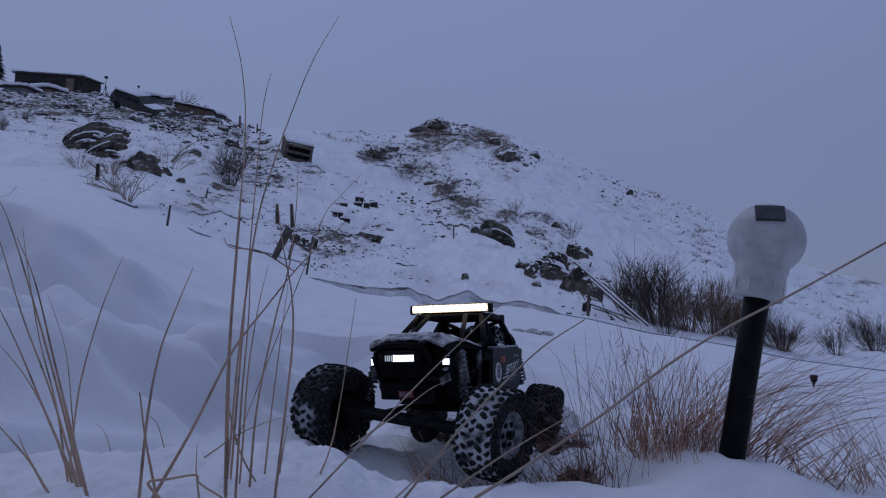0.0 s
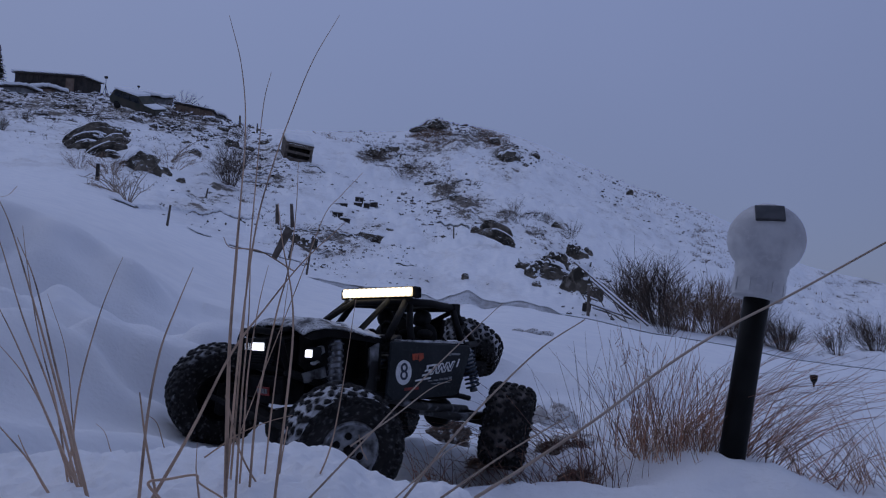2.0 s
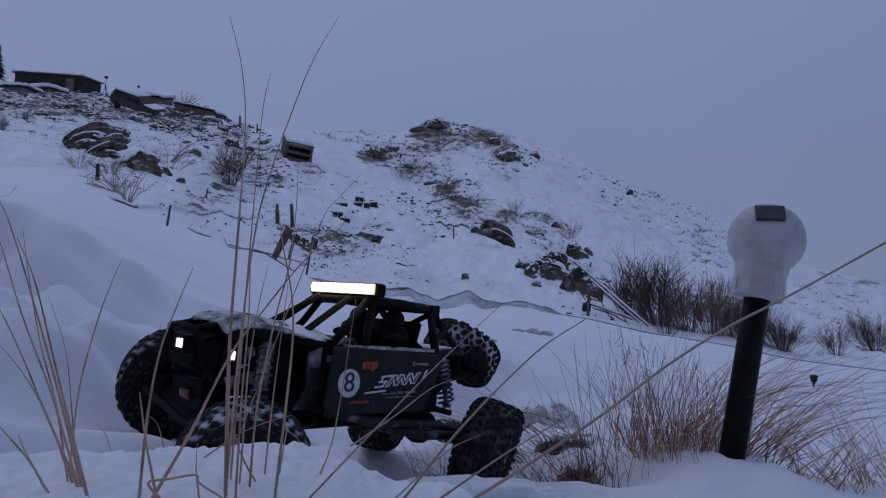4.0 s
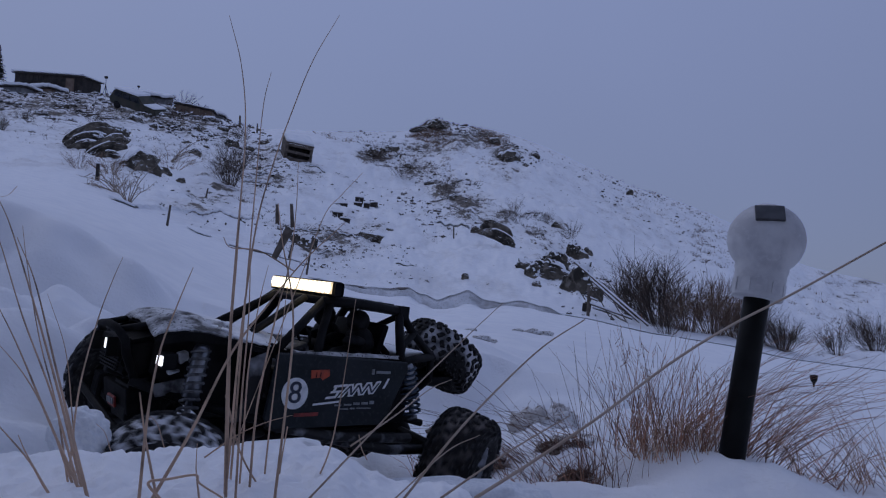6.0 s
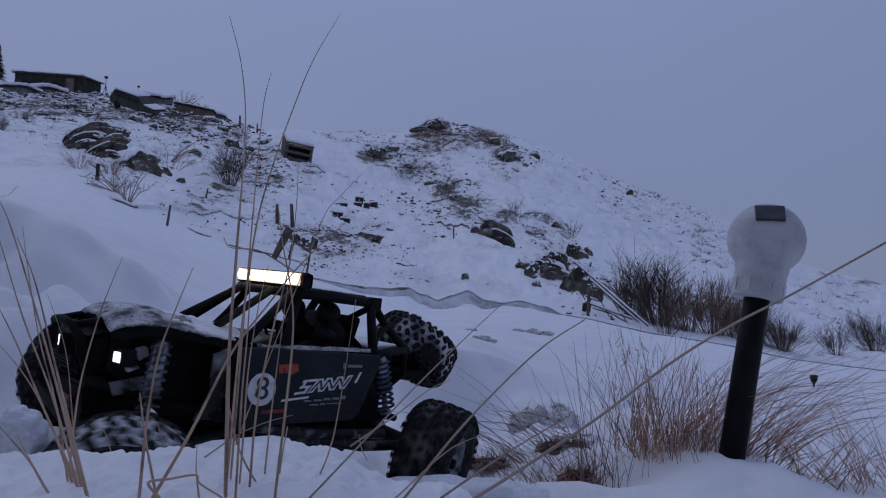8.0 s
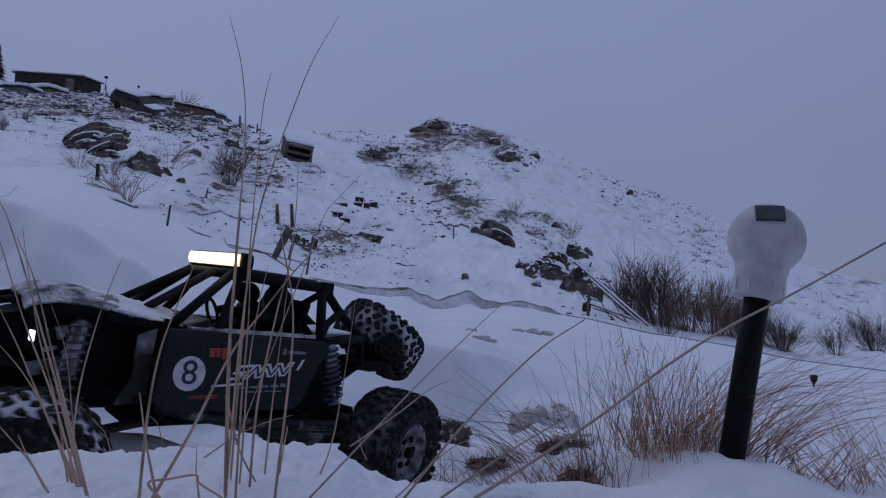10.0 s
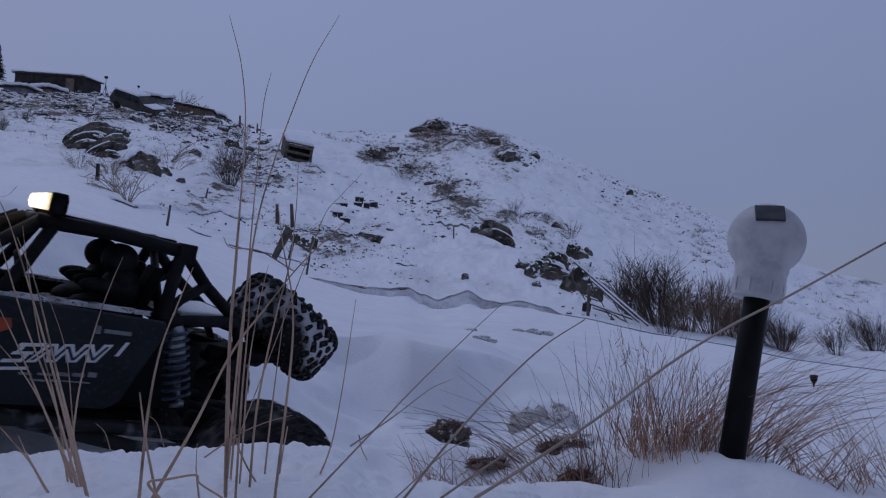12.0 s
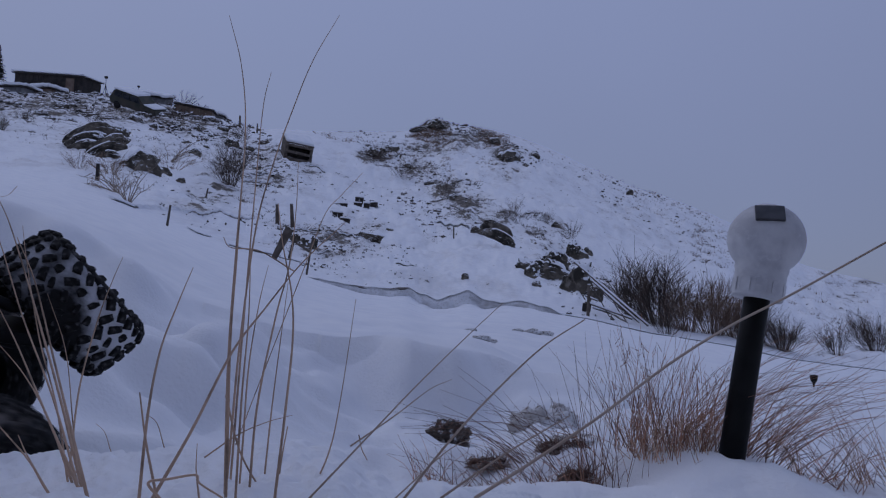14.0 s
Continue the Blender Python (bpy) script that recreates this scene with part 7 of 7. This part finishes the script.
def clod(x, y, w, h, seed, lab="lump of frozen turf and soil in the snow", mat=None, roots=0.25):
    rng = random.Random(seed)
    thing = tagged(new("turf_clod"), lab, "soil", "clods in the yard")
    thing.matrix_basis = pose(x, y, ground(x, y))
    bm = bmesh.new()
    bmesh.ops.create_icosphere(bm, subdivisions=5, radius=1.0)
    off = Vector((seed * 2.3, 0, seed))
    for v in bm.verts:
        k = 1 + 0.35 * noise.noise(v.co * 1.6 + off) + 0.20 * noise.noise(v.co * 4 + off) + 0.13 * noise.noise(v.co * 9 + off) + 0.09 * noise.noise(v.co * 21 + off)
        v.co = Vector((v.co.x * w / 2, v.co.y * w * 0.32, v.co.z * h * 0.6)) * k
    part("soil_lump", bm, mat or M_TURF, thing, smooth=True)
    bm = bmesh.new()
    for _ in range(int(150 * roots * w / 0.06)):
        a = rng.uniform(0, 2 * math.pi)
        q = math.sqrt(rng.random())
        s = Vector((q * math.cos(a) * w * 0.46, -abs(q * math.sin(a)) * w * 0.30, rng.uniform(-0.2, 0.62) * h))
        e = s + Vector((rng.gauss(0, 0.008), -rng.uniform(0, 0.010), rng.gauss(0.004, 0.008)))
        add_tube(bm, [s, s.lerp(e, 0.5) + Vector((0, 0, 0.002)), e], 0.0005, 3, 0.0002, False)
    if bm.faces:
        tagged(part("root_mass", bm, M_DARKSTRAW, thing), kind="stuff")
    else:
        bm.free()


clod(0.011, 1.339, 0.074, 0.044, 1, "dark turf clod laid bare in a wheel rut", roots=1.4)
clod(0.178, 1.300, 0.110, 0.072, 2, "mound of dirty frozen snow and soil", M_SNOWSOIL, 0.1)
clod(0.215, 1.330, 0.060, 0.060, 3, "mound of dirty frozen snow and soil", M_SNOWSOIL, 0.1)
clod(0.172, 0.935, 0.048, 0.030, 4, "brown tangle of roots and soil in the snow", M_ROOTY, 2.6)
clod(0.062, 1.005, 0.070, 0.010, 6, "low strip of bare soil in the snow", M_ROOTY, 1.2)
clod(0.150, 1.120, 0.110, 0.026, 7, "low lump of dirty frozen snow", M_SNOWSOIL, 0.3)
clod(0.165, 1.020, 0.070, 0.020, 8, "brown clod of soil and dead roots", M_ROOTY, 1.6)
clod(0.215, 1.150, 0.080, 0.020, 9, "low lump of dirty frozen snow", M_SNOWSOIL, 0.3)


def build_snow_lump(sx, sy, sz, lab):
    """A crumbling lump of snow that a wheel pushes before it."""
    thing = tagged(new("snow_lump"), lab, "snow", "snow pushed up by the wheels")
    bm = bmesh.new()
    bmesh.ops.create_icosphere(bm, subdivisions=5, radius=1.0)
    for v in bm.verts:
        k = 1 + 0.22 * noise.noise(v.co * 1.3) + 0.13 * noise.noise(v.co * 3.2 + Vector((3, 0, 1))) + 0.06 * noise.noise(v.co * 8) + 0.04 * noise.noise(v.co * 19) + 0.025 * noise.noise(v.co * 40)
        v.co = Vector((v.co.x * sx, v.co.y * sy, v.co.z * sz)) * k
    part("snow_body", bm, M_CAP, thing, smooth=True)
    return thing


snow_lump = build_snow_lump(0.021, 0.019, 0.022, "crumbling lump of fresh snow pushed along by the wheel")
snow_heap = build_snow_lump(0.105, 0.036, 0.026, "low long heap of churned snow before the rear wheel")


for x, y, w, h, seed in ((0.114, 2.17, 0.060, 0.018, 21), (0.145, 2.20, 0.040, 0.014, 22), (0.398, 3.21, 0.080, 0.030, 23), (0.470, 3.25, 0.070, 0.028, 24), (0.330, 3.15, 0.050, 0.016, 25), (0.100, 2.62, 0.050, 0.012, 26)):
    clod(x, y, w, h, seed, "small piece of broken snow crust in the yard", M_SNOWSOIL, 0.0)


# ---- what moves: the crawler, its axles and its wheels ----
def motions():
    rows = [(0, pose(0.0141, 1.0880, 0.0686, 1.02, 0.74, -112.70)), (0.5, pose(-0.0089, 1.0588, 0.0769, 0.69, -0.52, -115.15)),
            (1, pose(-0.0528, 0.9810, 0.0822, 1.54, -0.41, -122.15)), (1.5, pose(-0.0725, 0.9346, 0.0810, 0.74, -0.41, -127.10)),
            (2, pose(-0.0864, 0.8937, 0.0792, -1.11, -1.09, -130.30)), (2.5, pose(-0.0961, 0.8619, 0.0794, -2.27, -1.31, -132.03)),
            (3, pose(-0.1060, 0.8351, 0.0794, -2.90, -2.19, -134.85)), (4.2, pose(-0.1290, 0.7850, 0.0775, -5.2, -2.95, -138.00)),
            (5.5, pose(-0.1531, 0.7363, 0.0754, -7.21, -3.42, -140.04)),
            (6, pose(-0.1609, 0.7249, 0.0766, -6.99, -3.25, -139.77)), (6.5, pose(-0.1683, 0.7154, 0.0777, -6.74, -3.16, -139.43)),
            (7, pose(-0.1733, 0.7104, 0.0787, -6.73, -2.91, -139.38)), (7.5, pose(-0.1794, 0.6995, 0.0805, -6.40, -2.55, -138.57)),
            (8, pose(-0.1853, 0.6964, 0.0819, -6.61, -2.36, -137.87)), (9.3, pose(-0.2105, 0.6760, 0.0902, -6.8, -2.85, -139.60)),
            (10.5, pose(-0.2444, 0.6451, 0.1014, -7.18, -3.50, -141.06)), (11, pose(-0.2619, 0.6053, 0.1083, -7.58, -3.86, -141.16)),
            (11.5, pose(-0.2968, 0.5527, 0.1177, -9.09, -5.98, -142.60)), (12, pose(-0.3147, 0.5056, 0.1203, -9.96, -7.00, -143.90)),
            (12.5, pose(-0.3559, 0.4456, 0.1276, -9.78, -9.40, -142.90)), (13, pose(-0.3842, 0.4021, 0.1379, -10.53, -11.79, -141.02)),
            (13.5, pose(-0.4032, 0.3776, 0.1489, -11.72, -12.22, -140.50)), (14, pose(-0.4245, 0.3500, 0.1574, -12.18, -13.42, -140.06))]
    walk(car, rows)
    # hub heights in the car: front left, front right, rear left, rear right; front steering to the right in degrees (the rear axle steers against it)
    hubs = [(0, -0.012, 0.017, -0.026, 0.010, 13), (1, -0.018, 0.018, -0.019, 0.012, 15), (1.5, -0.016, 0.022, -0.014, 0.010, 19), (2, -0.010, 0.026, -0.012, 0.008, 21), (3, -0.010, 0.029, -0.012, 0.004, 22),
            (4.2, -0.014, 0.033, -0.011, 0.004, 22), (5.5, -0.014, 0.038, -0.010, 0.006, 20), (8, -0.015, 0.040, -0.008, 0.006, 20), (10.5, -0.011, 0.028, -0.003, 0.004, 12),
            (11.5, -0.006, 0.011, -0.011, 0.008, 10), (12.5, -0.003, 0.006, -0.013, 0.012, 8), (14, -0.002, 0.004, -0.012, 0.012, 8)]
    ts = [h[0] for h in hubs]
    steps = [i * 0.1 for i in range(141)]
    # the wheels slip in the loose snow: degrees a second, well over what the car's way would ask for
    spins = [0.0]
    for t in steps[1:]:
        spins.append(spins[-1] + 0.1 * float(np.interp(t, [0, 0.4, 1, 2, 3, 5.4, 8, 9.5, 10.3, 10.8, 11.4, 14], [90, 180, 230, 200, 260, 480, 560, 380, 210, 330, 600, 640])))
    tracks = {"fl": [], "fr": [], "rl": [], "rr": [], "af": [], "ar": []}
    for t, spin in zip(steps, spins):
        fl, fr, rl, rr, steer = (float(np.interp(t, ts, [h[k] for h in hubs])) for k in range(1, 6))
        back = float(np.interp(t, [0, 1, 2, 3, 5.5, 8, 10.5, 11, 14], [8, 16, 28, 33, 31, 28, 23, 22, 12]))
        trail = AXLE_R + float(np.interp(t, [0, 3, 5.5, 8, 10.5, 11.5, 14], [0, -0.001, -0.004, -0.005, -0.012, -0.014, -0.018]))
        drag = float(np.interp(t, [0, 1.5, 3, 5.5, 8, 14], [0.004, 0, -0.014, -0.032, -0.032, -0.02]))
        lean_f, lean_r = math.degrees(math.atan2(fl - fr, 2 * TRACK)), math.degrees(math.atan2(rl - rr, 2 * TRACK))
        wide = float(np.interp(t, [0, 0.5, 1, 1.5, 2, 3], [0.010, 0.013, 0.016, 0.012, 0.006, 0]))
        tracks["fl"].append((t, pose(AXLE_F, TRACK + wide, fl + 0.2 * wide, lean_f, 0, 0) @ pose(0, 0, 0, 0, 0, -steer) @ pose(0, 0, 0, 0, spin, 0)))
        tracks["fr"].append((t, pose(AXLE_F + drag, -TRACK - 0.1 * drag, fr, lean_f, 0, 0) @ pose(0, 0, 0, 0, 0, -steer) @ pose(0, 0, 0, 0, spin + 20, 0)))
        camber = float(np.interp(t, [0, 1.5, 3, 5.5, 8, 10.5, 14], [0, -3, -12, -10, -7, 0, 0]))
        tracks["rl"].append((t, pose(trail, TRACK - 0.01, rl, lean_r + camber, 0, 0) @ pose(0, 0, 0, 0, 0, back) @ pose(0, 0, 0, 0, spin + 40, 0)))
        tracks["rr"].append((t, pose(trail, -TRACK + 0.01, rr, lean_r, 0, 0) @ pose(0, 0, 0, 0, 0, back) @ pose(0, 0, 0, 0, spin, 0)))
        tracks["af"].append((t, pose(AXLE_F + drag / 2, 0, (fl + fr) / 2, lean_f, 0, math.degrees(-drag / (2 * TRACK)))))
        tracks["ar"].append((t, pose(trail, 0, (rl + rr) / 2, lean_r, 0, 0)))
    # the lump heaves up out of the drift, then slides ahead of the wheel
    walk(snow_lump, [(0, pose(-0.150, 0.560, 0.020)), (3.4, pose(-0.170, 0.545, 0.040, 0, 0, 5)), (4.4, pose(-0.205, 0.530, 0.080, 4, 0, 10)), (5.3, pose(-0.240, 0.515, 0.101, 8, 3, 14)), (6, pose(-0.253, 0.508, 0.102, 10, 5, 18)), (7, pose(-0.272, 0.502, 0.103, 12, 8, 22)),
                     (8.2, pose(-0.297, 0.496, 0.104, 15, 10, 28)), (10.3, pose(-0.370, 0.460, 0.108, 20, 14, 36)), (12, pose(-0.450, 0.400, 0.110, 26, 18, 44)), (14, pose(-0.520, 0.340, 0.110, 30, 20, 50))])
    # the near wheels throw up a low heap as they pass
    walk(snow_heap, [(0, pose(0.040, 0.640, -0.030)), (1.2, pose(0.040, 0.640, -0.030)), (2.0, pose(0.038, 0.640, -0.008)), (3.0, pose(0.036, 0.642, 0.026)), (5.3, pose(0.012, 0.645, 0.024)), (8.2, pose(0.008, 0.640, 0.026)), (10.3, pose(0.020, 0.630, 0.020)), (14, pose(0.024, 0.628, 0.018))])
    for ob, key in ((wheel_fl, "fl"), (wheel_fr, "fr"), (wheel_rl, "rl"), (wheel_rr, "rr"), (axle_front, "af"), (axle_rear, "ar")):
        walk(ob, tracks[key])


motions()
